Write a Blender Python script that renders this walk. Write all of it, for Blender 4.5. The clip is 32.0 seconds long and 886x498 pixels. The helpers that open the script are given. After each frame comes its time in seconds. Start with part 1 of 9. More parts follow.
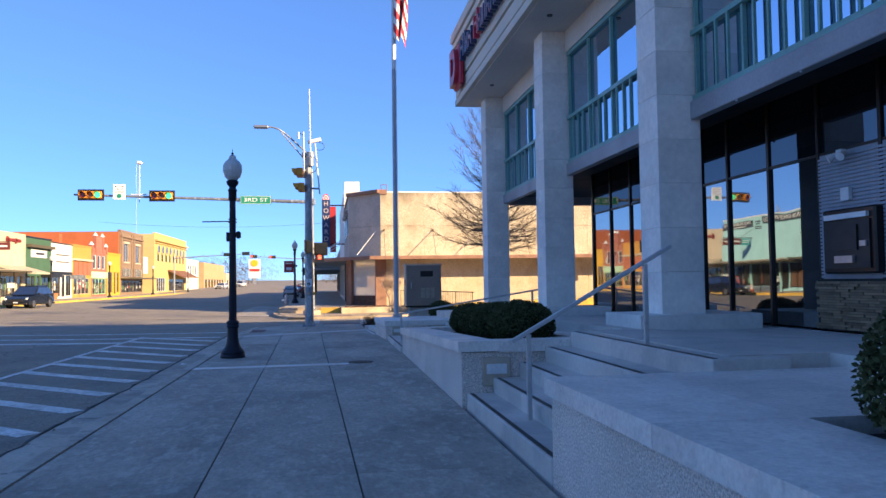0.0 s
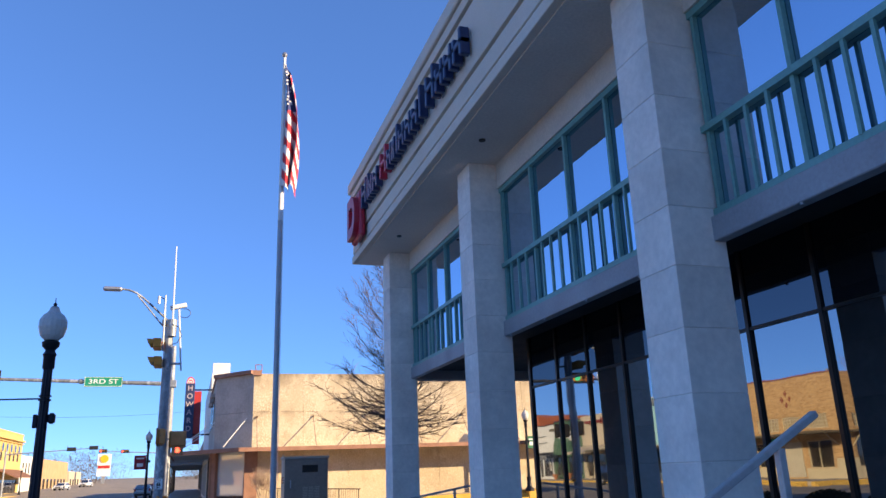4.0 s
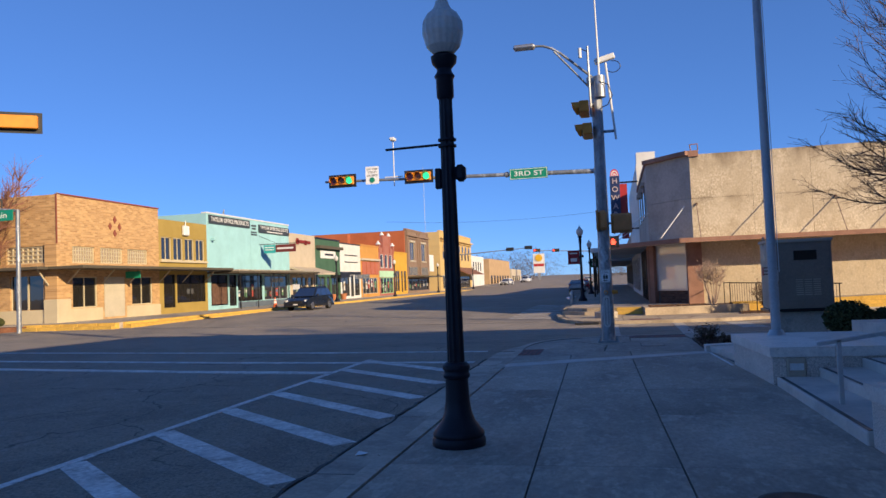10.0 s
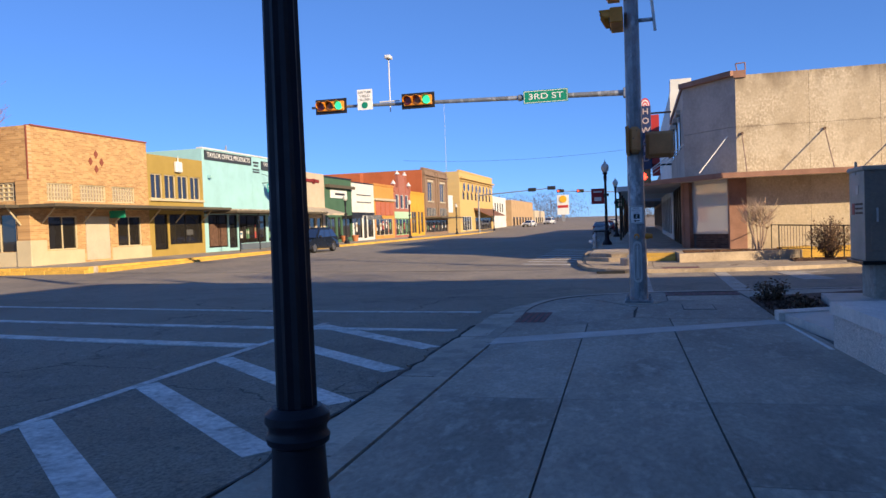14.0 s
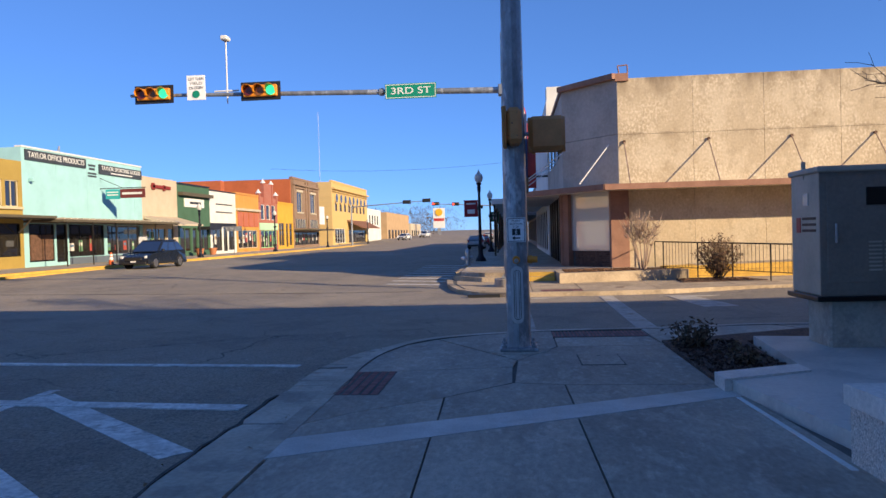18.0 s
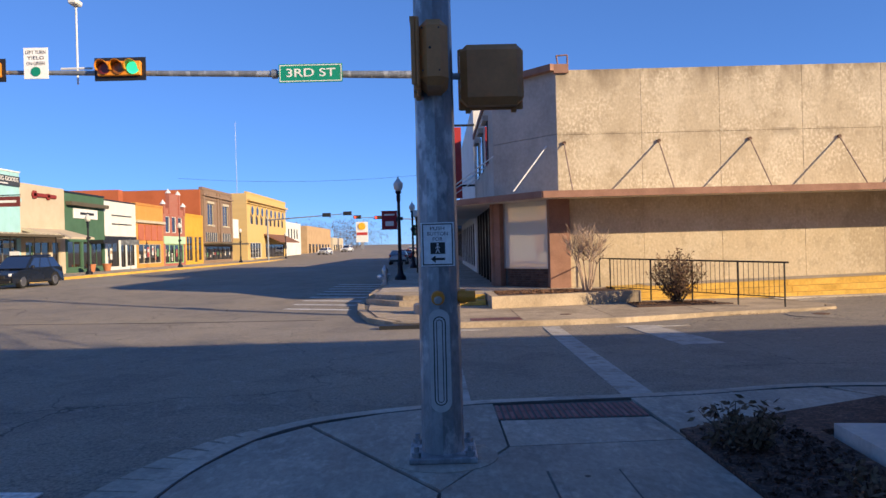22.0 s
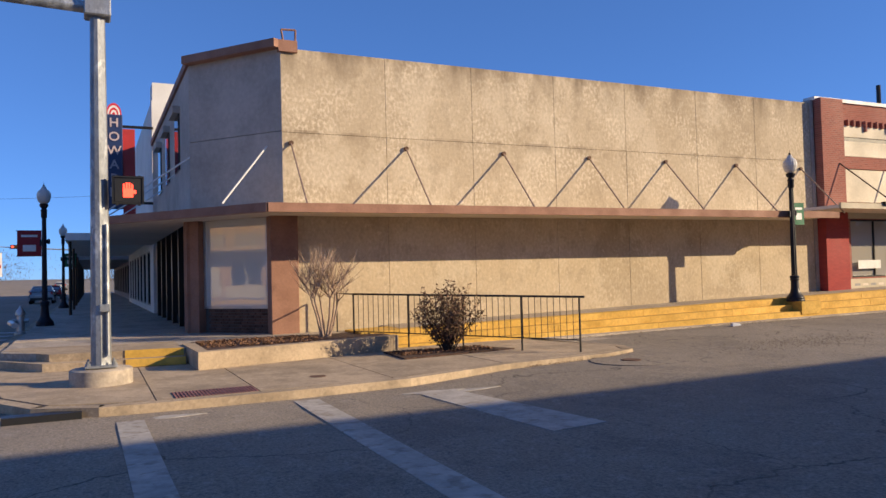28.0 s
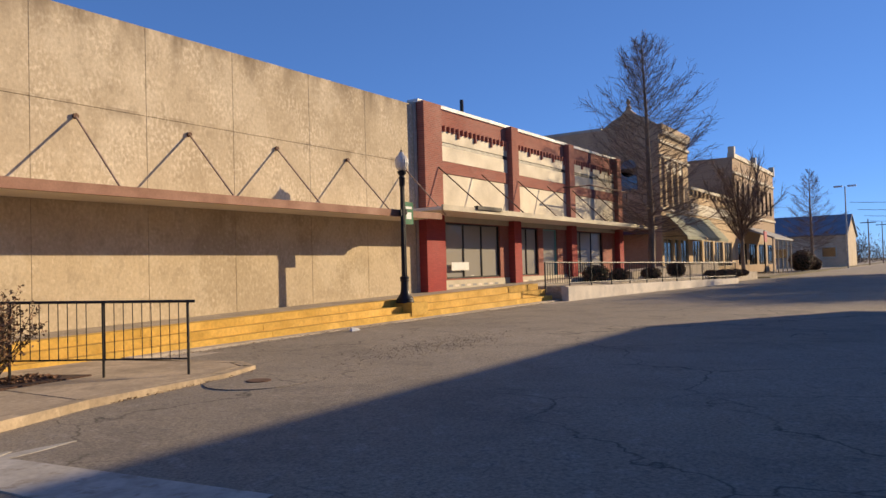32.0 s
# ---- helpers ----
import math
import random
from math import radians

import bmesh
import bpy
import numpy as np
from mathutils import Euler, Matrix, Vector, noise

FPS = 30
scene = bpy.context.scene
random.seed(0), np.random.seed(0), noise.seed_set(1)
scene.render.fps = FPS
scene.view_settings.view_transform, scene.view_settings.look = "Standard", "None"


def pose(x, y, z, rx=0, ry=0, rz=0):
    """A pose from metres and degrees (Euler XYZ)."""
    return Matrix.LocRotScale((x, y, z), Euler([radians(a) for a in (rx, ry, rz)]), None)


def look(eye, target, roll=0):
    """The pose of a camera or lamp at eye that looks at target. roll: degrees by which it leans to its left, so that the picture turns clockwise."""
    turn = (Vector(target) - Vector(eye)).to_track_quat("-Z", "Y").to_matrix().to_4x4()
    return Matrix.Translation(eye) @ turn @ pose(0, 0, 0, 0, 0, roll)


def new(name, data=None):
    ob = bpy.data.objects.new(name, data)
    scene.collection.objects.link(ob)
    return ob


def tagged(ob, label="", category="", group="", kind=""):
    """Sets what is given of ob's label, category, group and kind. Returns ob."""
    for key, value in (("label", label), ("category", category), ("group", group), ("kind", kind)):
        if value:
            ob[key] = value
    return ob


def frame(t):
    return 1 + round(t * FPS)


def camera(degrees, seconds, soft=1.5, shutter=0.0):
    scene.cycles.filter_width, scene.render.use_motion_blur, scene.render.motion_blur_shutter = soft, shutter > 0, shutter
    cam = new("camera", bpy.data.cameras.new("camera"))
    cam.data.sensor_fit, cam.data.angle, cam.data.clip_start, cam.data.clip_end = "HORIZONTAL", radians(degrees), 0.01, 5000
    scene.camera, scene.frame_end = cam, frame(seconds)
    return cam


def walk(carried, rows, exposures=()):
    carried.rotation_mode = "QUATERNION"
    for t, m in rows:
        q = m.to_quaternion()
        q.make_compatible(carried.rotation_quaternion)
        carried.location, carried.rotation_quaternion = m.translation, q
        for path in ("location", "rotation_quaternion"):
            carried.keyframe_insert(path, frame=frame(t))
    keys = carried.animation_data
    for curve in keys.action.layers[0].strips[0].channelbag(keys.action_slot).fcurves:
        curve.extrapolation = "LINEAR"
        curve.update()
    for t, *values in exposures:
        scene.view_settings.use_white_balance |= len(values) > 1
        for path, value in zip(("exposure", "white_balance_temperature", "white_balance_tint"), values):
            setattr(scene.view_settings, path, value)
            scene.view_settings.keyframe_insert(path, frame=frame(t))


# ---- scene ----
cam = camera(61.1, 32.0)
PATH = [
    (0, (-0.009, 1.509, 1.531), (0.296, 3.484, 1.618), -0.8),
    (0.5, (-0.013, 1.959, 1.559), (0.292, 3.929, 1.716), -0.9),
    (1, (0.038, 2.429, 1.585), (0.394, 4.375, 1.874), -1.0),
    (1.5, (0.078, 2.858, 1.607), (0.539, 4.758, 2.029), -1.2),
    (2, (0.105, 3.291, 1.65), (0.633, 5.15, 2.166), -1.4),
    (2.5, (0.175, 3.723, 1.672), (0.737, 5.559, 2.232), -1.6),
    (4.5, (0.099, 5.638, 1.619), (0.714, 7.455, 2.184), -2.2),
    (5, (0.05, 6.096, 1.62), (0.658, 7.924, 2.156), -2.3),
    (5.5, (-0.043, 6.54, 1.6), (0.516, 8.392, 2.106), -2.3),
    (6, (-0.036, 6.981, 1.606), (0.458, 8.868, 2.047), -2.0),
    (6.5, (-0.057, 7.44, 1.583), (0.351, 9.358, 1.976), -2.2),
    (7, (-0.055, 7.944, 1.559), (0.289, 9.882, 1.911), -2.2),
    (7.5, (-0.123, 8.42, 1.534), (0.157, 10.376, 1.843), -2.3),
    (8, (-0.193, 8.847, 1.529), (-0.018, 10.824, 1.771), -2.2),
    (8.5, (-0.237, 9.312, 1.551), (-0.197, 11.302, 1.74), -2.3),
    (9, (-0.338, 9.813, 1.569), (-0.474, 11.802, 1.731), -2.4),
    (9.5, (-0.399, 10.329, 1.552), (-0.685, 12.303, 1.695), -2.4),
    (10, (-0.489, 10.83, 1.532), (-0.927, 12.779, 1.623), -2.3),
    (10.5, (-0.483, 11.288, 1.534), (-1.013, 13.216, 1.575), -2.4),
    (11, (-0.534, 11.789, 1.524), (-1.101, 13.707, 1.536), -2.3),
    (11.5, (-0.596, 12.308, 1.521), (-1.201, 14.214, 1.506), -2.3),
    (12, (-0.651, 12.973, 1.49), (-1.261, 14.877, 1.449), -2.1),
    (12.5, (-0.702, 13.481, 1.494), (-1.301, 15.389, 1.438), -2.1),
    (13, (-0.657, 14.074, 1.489), (-1.225, 15.991, 1.432), -2.2),
    (13.5, (-0.66, 14.577, 1.481), (-1.2, 16.502, 1.42), -2.1),
    (14, (-0.625, 15.094, 1.485), (-1.132, 17.028, 1.423), -2.1),
    (14.5, (-0.613, 15.568, 1.504), (-1.061, 17.517, 1.452), -2.0),
    (15, (-0.623, 16.04, 1.508), (-1.004, 18.003, 1.47), -2.0),
    (15.5, (-0.621, 16.503, 1.521), (-0.931, 18.478, 1.489), -2.0),
    (17.5, (-0.714, 18.62, 1.504), (-0.917, 20.609, 1.469), -1.7),
    (18, (-0.706, 19.112, 1.521), (-0.892, 21.103, 1.482), -1.6),
    (18.5, (-0.748, 19.652, 1.519), (-0.92, 21.644, 1.479), -1.6),
    (19, (-0.738, 20.183, 1.535), (-0.898, 22.176, 1.498), -1.6),
    (19.5, (-0.781, 20.687, 1.515), (-0.927, 22.681, 1.484), -1.6),
    (20, (-0.749, 21.209, 1.506), (-0.871, 23.206, 1.483), -1.6),
    (20.5, (-0.729, 21.734, 1.505), (-0.802, 23.732, 1.49), -1.5),
    (21, (-0.683, 22.249, 1.516), (-0.725, 24.248, 1.505), -1.5),
    (21.5, (-0.64, 22.81, 1.521), (-0.65, 24.81, 1.514), -1.6),
    (22, (-0.665, 23.351, 1.534), (-0.65, 25.351, 1.528), -1.5),
    (22.5, (-0.633, 23.855, 1.547), (-0.595, 25.854, 1.543), -1.5),
    (23, (-0.63, 24.358, 1.552), (-0.574, 26.357, 1.553), -1.6),
    (23.5, (-0.681, 24.905, 1.538), (-0.612, 26.903, 1.545), -1.6),
    (24, (-0.776, 25.409, 1.537), (-0.72, 27.408, 1.547), -1.6),
    (24.5, (-0.881, 26.026, 1.525), (-0.9, 28.026, 1.536), -1.6),
    (26.5, (-1.152, 27.933, 1.467), (-1.206, 29.932, 1.485), -1.5),
    (27, (-1.162, 28.381, 1.468), (-1.116, 30.38, 1.511), -1.5),
    (27.5, (-1.091, 28.807, 1.468), (-0.757, 30.778, 1.534), -1.5),
    (28, (-0.978, 29.199, 1.471), (-0.128, 31.008, 1.536), -1.5),
    (28.5, (-0.795, 29.512, 1.505), (0.388, 31.124, 1.564), -1.6),
    (29, (-0.58, 29.854, 1.511), (0.874, 31.227, 1.565), -1.5),
    (29.5, (-0.325, 30.152, 1.492), (1.342, 31.256, 1.547), -1.5),
    (30, (-0.066, 30.491, 1.457), (1.718, 31.394, 1.525), -1.7),
    (30.5, (0.189, 30.698, 1.449), (2.036, 31.459, 1.527), -1.7),
    (31, (0.405, 31.114, 1.42), (2.291, 31.776, 1.5), -1.6),
    (31.5, (0.456, 31.723, 1.413), (2.31, 32.47, 1.49), -1.6),
    (32, (0.488, 32.145, 1.308), (2.158, 33.244, 1.362), -1.6),
]
EXPOSURES = [(0, 1.4, 7400, 10), (2, 1.3, 7300, 10), (4.5, 1.25, 7100, 10), (6.5, 1.0, 6700, 10), (8.5, 0.68, 6600, 10), (10, 0.52, 6700, 10), (12, 0.62, 6800, 10), (14, 0.72, 6800, 10), (20, 0.74, 6800, 10), (26, 0.74, 6900, 10), (27, 0.7, 7150, 10), (28, 0.55, 6750, 10), (29, 0.5, 6400, 10), (30, 0.48, 7000, 10), (32, 0.45, 7100, 10)]
walk(cam, [(t, look(eye, target, roll)) for t, eye, target, roll in PATH], EXPOSURES)

# ---------------------------------------------------------------- light
SUN = Vector((2.55, -1.61, 1.0)).normalized()
world = bpy.data.worlds.new("sky")
scene.world = world
world.use_nodes = True
wn = world.node_tree.nodes
sky = wn.new("ShaderNodeTexSky")
sky.sky_type, sky.sun_disc = "NISHITA", False
sky.sun_elevation = math.asin(SUN.z)
sky.sun_rotation = math.atan2(SUN.x, SUN.y)
sky.altitude, sky.air_density, sky.dust_density, sky.ozone_density = 1500, 0.72, 0.0, 8.0
tint = wn.new("ShaderNodeMix")
tint.data_type, tint.blend_type = "RGBA", "MULTIPLY"
tint.inputs[0].default_value = 1.0
tint.inputs[7].default_value = (0.51, 0.69, 1.0, 1)
haze = wn.new("ShaderNodeGamma")
haze.inputs[1].default_value = 0.65
world.node_tree.links.new(sky.outputs[0], haze.inputs[0])
world.node_tree.links.new(haze.outputs[0], tint.inputs[6])
world.node_tree.links.new(tint.outputs[2], wn["Background"].inputs[0])
wn["Background"].inputs[1].default_value = 0.205
lamp = bpy.data.lights.new("sun", "SUN")
lamp.energy, lamp.angle, lamp.color = 4.9, radians(0.5), (1.0, 0.8, 0.54)
sun_ob = new("sun", lamp)
sun_ob.matrix_world = look(SUN * 100, (0, 0, 0))

# ---------------------------------------------------------------- mesh helpers
class M:
    """A list of vertices and faces that grows by simple solids."""
    def __init__(self):
        self.v, self.f = [], []

    def add(self, vs, fs):
        n = len(self.v)
        self.v += [tuple(p) for p in vs]
        self.f += [tuple(n + i for i in f) for f in fs]
        return self

    def box(self, x0, x1, y0, y1, z0, z1, c=0.0, m=None):
        if x0 > x1: x0, x1 = x1, x0
        if y0 > y1: y0, y1 = y1, y0
        if z0 > z1: z0, z1 = z1, z0
        if c <= 0:
            vs = [(x, y, z) for z in (z0, z1) for y in (y0, y1) for x in (x0, x1)]
            fs = [(0, 2, 3, 1), (4, 5, 7, 6), (0, 1, 5, 4), (2, 6, 7, 3), (0, 4, 6, 2), (1, 3, 7, 5)]
        else:
            vs, fs, idx = [], [], {}
            for i, x in enumerate((x0, x1)):
                for j, y in enumerate((y0, y1)):
                    for k, z in enumerate((z0, z1)):
                        dx, dy, dz = (c if i == 0 else -c), (c if j == 0 else -c), (c if k == 0 else -c)
                        for a, p in enumerate(((x, y + dy, z + dz), (x + dx, y, z + dz), (x + dx, y + dy, z))):
                            idx[i, j, k, a] = len(vs)
                            vs.append(p)
            g = lambda i, j, k, a: idx[i, j, k, a]
            for i in (0, 1):
                q = [g(i, 0, 0, 0), g(i, 1, 0, 0), g(i, 1, 1, 0), g(i, 0, 1, 0)]
                fs.append(q if i else q[::-1])
                q = [g(0, i, 0, 1), g(0, i, 1, 1), g(1, i, 1, 1), g(1, i, 0, 1)]
                fs.append(q if i else q[::-1])
                q = [g(0, 0, i, 2), g(1, 0, i, 2), g(1, 1, i, 2), g(0, 1, i, 2)]
                fs.append(q if i else q[::-1])
                for j in (0, 1):
                    s = i == j
                    q = [g(i, j, 0, 0), g(i, j, 1, 0), g(i, j, 1, 1), g(i, j, 0, 1)]
                    fs.append(q if not s else q[::-1])
                    q = [g(i, 0, j, 0), g(i, 1, j, 0), g(i, 1, j, 2), g(i, 0, j, 2)]
                    fs.append(q if s else q[::-1])
                    q = [g(0, i, j, 1), g(1, i, j, 1), g(1, i, j, 2), g(0, i, j, 2)]
                    fs.append(q if not s else q[::-1])
                    for k in (0, 1):
                        t = [g(i, j, k, 0), g(i, j, k, 1), g(i, j, k, 2)]
                        fs.append(t if (i + j + k) % 2 else t[::-1])
        if m:
            vs = [m @ Vector(p) for p in vs]
        return self.add(vs, fs)

    def cyl(self, p0, p1, r0, r1=None, n=10, caps=True):
        p0, p1 = Vector(p0), Vector(p1)
        r1 = r0 if r1 is None else r1
        d = (p1 - p0)
        q = d.to_track_quat("Z", "Y")
        vs = []
        for p, r in ((p0, r0), (p1, r1)):
            for i in range(n):
                a = 2 * math.pi * i / n
                vs.append(p + q @ Vector((r * math.cos(a), r * math.sin(a), 0)))
        fs = [(i, (i + 1) % n, n + (i + 1) % n, n + i) for i in range(n)]
        if caps:
            fs += [tuple(range(n))[::-1], tuple(range(n, 2 * n))]
        return self.add(vs, fs)

    def pipe(self, pts, r, n=8):
        for a, b in zip(pts, pts[1:]):
            self.cyl(a, b, r, r, n)
        return self

    def lathe(self, prof, n=16, at=(0, 0, 0)):
        vs, fs = [], []
        for r, z in prof:
            for i in range(n):
                a = 2 * math.pi * i / n
                vs.append((at[0] + r * math.cos(a), at[1] + r * math.sin(a), at[2] + z))
        for k in range(len(prof) - 1):
            for i in range(n):
                fs.append((k * n + i, k * n + (i + 1) % n, (k + 1) * n + (i + 1) % n, (k + 1) * n + i))
        fs += [tuple(range(n))[::-1], tuple(range((len(prof) - 1) * n, len(prof) * n))]
        return self.add(vs, fs)

    def prism(self, poly, z0, z1):
        """poly: points (x, y) against the clock; z1 may be a function of x, y."""
        n = len(poly)
        top = [(x, y, z1(x, y) if callable(z1) else z1) for x, y in poly]
        bot = [(x, y, z0(x, y) if callable(z0) else z0) for x, y in poly]
        fs = [(i, (i + 1) % n, n + (i + 1) % n, n + i) for i in range(n)]
        fs += [tuple(range(n))[::-1], tuple(range(n, 2 * n))]
        return self.add(bot + top, fs)

    def slab(self, plane, pos, u0, u1, z0, z1, t0, t1):
        """A box in an upright wall: plane 'x' (u runs along y) or 'y' (u runs along x); t0, t1: offsets from pos."""
        if plane == "x":
            return self.box(pos + t0, pos + t1, u0, u1, z0, z1)
        return self.box(u0, u1, pos + t0, pos + t1, z0, z1)

    def wall(self, plane, pos, u0, u1, z0, z1, t0, t1, holes=()):
        """One connected wall with openings that go through it."""
        us = sorted({u0, u1, *[min(max(h[k], u0), u1) for h in holes for k in (0, 1)]})
        zs = sorted({z0, z1, *[min(max(h[k], z0), z1) for h in holes for k in (2, 3)]})
        full = {}
        for i in range(len(us) - 1):
            for j in range(len(zs) - 1):
                u, z = (us[i] + us[i + 1]) / 2, (zs[j] + zs[j + 1]) / 2
                full[i, j] = not any(h[0] < u < h[1] and h[2] < z < h[3] for h in holes)
        index, vs, fs = {}, [], []

        def at(i, j, k):
            if (i, j, k) not in index:
                index[i, j, k] = len(vs)
                t = pos + (t0, t1)[k]
                vs.append((t, us[i], zs[j]) if plane == "x" else (us[i], t, zs[j]))
            return index[i, j, k]

        for (i, j), solid_ in full.items():
            if not solid_:
                continue
            fs.append((at(i, j, 0), at(i + 1, j, 0), at(i + 1, j + 1, 0), at(i, j + 1, 0)))
            fs.append((at(i, j, 1), at(i, j + 1, 1), at(i + 1, j + 1, 1), at(i + 1, j, 1)))
            for (di, dj, a, c) in ((-1, 0, (i, j), (i, j + 1)), (1, 0, (i + 1, j), (i + 1, j + 1)), (0, -1, (i, j), (i + 1, j)), (0, 1, (i, j + 1), (i + 1, j + 1))):
                if not full.get((i + di, j + dj), False):
                    fs.append((at(*a, 0), at(*c, 0), at(*c, 1), at(*a, 1)))
        return self.add(vs, fs)



OFF = {}


def mesh_of(name, m, mats, smooth=False):
    me = bpy.data.meshes.new(name)
    me.from_pydata(m.v, [], m.f)
    for x in (mats if isinstance(mats, (list, tuple)) else [mats]):
        me.materials.append(x)
    if smooth:
        me.polygons.foreach_set("use_smooth", [True] * len(me.polygons))
        me.set_sharp_from_angle(angle=radians(38))
    me.update()
    return me


def thing(name, at, label, category, group="", kind=""):
    ob = new(name)
    ob.empty_display_size = 0.1
    ob.location = at
    OFF[ob] = Vector(at)
    return tagged(ob, label, category, group, kind)


def part(name, m, mat, parent, label="", smooth=False, kind=""):
    """Links the solids of m, given in world places, as one mesh under a thing or a part."""
    off = OFF[parent]
    m.v = [(p[0] - off.x, p[1] - off.y, p[2] - off.z) for p in m.v]
    ob = new(name, mesh_of(name, m, mat, smooth))
    ob.parent = parent
    OFF[ob] = off
    return tagged(ob, label, kind=kind)


def solid(name, m, mat, label="", category="", kind="", smooth=False, group=""):
    ob = new(name, mesh_of(name, m, mat, smooth))
    OFF[ob] = Vector((0, 0, 0))
    return tagged(ob, label, category, group, kind)


def piece(name, me, parent, at, rz=0.0):
    ob = new(name, me)
    ob.parent = parent
    ob.matrix_basis = Matrix.Translation(Vector(at) - OFF[parent]) @ Matrix.Rotation(rz, 4, "Z")
    return ob


def lettering(name, words, size, m, mat, parent, label="", depth=0.006, width=None, bold=0.0):
    """Raised letters of the built-in font, centred on the pose m (x along the line, y up)."""
    cu = bpy.data.curves.new(name, "FONT")
    cu.offset = bold
    cu.body, cu.size, cu.extrude, cu.align_x, cu.align_y = words, size, depth, "CENTER", "CENTER"
    tmp = bpy.data.objects.new(name, cu)
    scene.collection.objects.link(tmp)
    me = bpy.data.meshes.new_from_object(tmp.evaluated_get(bpy.context.evaluated_depsgraph_get()))
    bpy.data.objects.remove(tmp)
    bpy.data.curves.remove(cu)
    xs = [v.co.x for v in me.vertices]
    k = width / (max(xs) - min(xs)) if width else 1.0
    me.transform(Matrix.Translation(-OFF[parent]) @ m @ Matrix.Diagonal((k, 1, 1, 1)))
    me.materials.clear()
    me.materials.append(mat)
    ob = new(name, me)
    ob.parent = parent
    OFF[ob] = OFF[parent]
    return tagged(ob, label)


def facing(x, y, z, yaw):
    """A pose for letters on an upright face: yaw 0 is read by one who looks along +y."""
    return pose(x, y, z, 90, 0, yaw)


# ---------------------------------------------------------------- materials
def mat(name, col, rough=0.8, metal=0.0, big=(0.7, 0.15), fine=(25.0, 0.1), bump=(60.0, 0.15), tone=None, rnd=0.0, spec=0.5, stretch=(1, 1, 1), emit=0.0, stain=None, cracks=0.0):
    """big, fine: scale and amount of two sizes of mottling; tone: a second colour that the large mottling blends to; rnd: change from piece to piece; stain: scale, amount, colour and cut of patches; cracks: scale of a network of cracks."""
    ma = bpy.data.materials.new(name)
    ma.use_nodes = True
    nt = ma.node_tree
    N, L = nt.nodes, nt.links
    bs = N["Principled BSDF"]
    bs.inputs["Roughness"].default_value, bs.inputs["Metallic"].default_value = rough, metal
    bs.inputs["Specular IOR Level"].default_value = spec
    tc, mp = N.new("ShaderNodeTexCoord"), N.new("ShaderNodeMapping")
    mp.inputs["Scale"].default_value = stretch
    L.new(tc.outputs["Object"], mp.inputs[0])
    src = mp.outputs[0]
    if rnd:
        oi, ad, ml = N.new("ShaderNodeObjectInfo"), N.new("ShaderNodeVectorMath"), N.new("ShaderNodeVectorMath")
        ml.operation = "SCALE"
        ml.inputs[0].default_value = (37.0, 17.0, 53.0)
        L.new(oi.outputs["Random"], ml.inputs["Scale"])
        L.new(src, ad.inputs[0])
        L.new(ml.outputs[0], ad.inputs[1])
        src = ad.outputs[0]

    def noise_node(scale, detail=4.0):
        n = N.new("ShaderNodeTexNoise")
        n.inputs["Scale"].default_value, n.inputs["Detail"].default_value, n.inputs["Roughness"].default_value = scale, detail, 0.6
        L.new(src, n.inputs["Vector"])
        return n.outputs["Fac"]

    def level(fac, lo, hi, a=0.3, b=0.7):
        r = N.new("ShaderNodeMapRange")
        r.inputs[1].default_value, r.inputs[2].default_value, r.inputs[3].default_value, r.inputs[4].default_value = a, b, lo, hi
        L.new(fac, r.inputs[0])
        return r.outputs[0]

    c4 = (*col, 1)
    nb = noise_node(big[0], 5.0)
    mix = N.new("ShaderNodeMix")
    mix.data_type = "RGBA"
    t4 = (*tone, 1) if tone else (*[v * (1 - 2 * big[1]) for v in col], 1)
    mix.inputs[6].default_value, mix.inputs[7].default_value = c4, t4
    L.new(level(nb, 0, 1, 0.35, 0.68), mix.inputs[0])
    shade = mix.outputs[2]
    for sc, amount, scol, cut in (stain or ()):
        sm = N.new("ShaderNodeMix")
        sm.data_type = "RGBA"
        sm.inputs[7].default_value = (*scol, 1)
        L.new(shade, sm.inputs[6])
        L.new(level(noise_node(sc, 7.0), 0, amount, cut - 0.02, cut + 0.06), sm.inputs[0])
        shade = sm.outputs[2]
    crack = None
    if cracks:
        wob, ad2, sc2 = N.new("ShaderNodeTexNoise"), N.new("ShaderNodeVectorMath"), N.new("ShaderNodeVectorMath")
        wob.inputs["Scale"].default_value, wob.inputs["Detail"].default_value = cracks * 4, 5.0
        sc2.operation = "SCALE"
        sc2.inputs["Scale"].default_value = 0.9 / cracks * 0.35
        L.new(src, wob.inputs["Vector"])
        L.new(wob.outputs["Color"], sc2.inputs[0])
        L.new(src, ad2.inputs[0])
        L.new(sc2.outputs[0], ad2.inputs[1])
        vo = N.new("ShaderNodeTexVoronoi")
        vo.feature = "DISTANCE_TO_EDGE"
        vo.inputs["Scale"].default_value = cracks
        L.new(ad2.outputs[0], vo.inputs["Vector"])
        line = level(vo.outputs["Distance"], 1.0, 0.0, 0.0, 0.022 * cracks)
        gate = level(noise_node(0.16, 3.0), 0.0, 0.85, 0.43, 0.55)
        cm_ = N.new("ShaderNodeMath")
        cm_.operation = "MULTIPLY"
        L.new(line, cm_.inputs[0])
        L.new(gate, cm_.inputs[1])
        crack = cm_.outputs[0]
        sm = N.new("ShaderNodeMix")
        sm.data_type = "RGBA"
        sm.inputs[7].default_value = (*[v * 0.2 for v in col], 1)
        L.new(shade, sm.inputs[6])
        L.new(crack, sm.inputs[0])
        shade = sm.outputs[2]
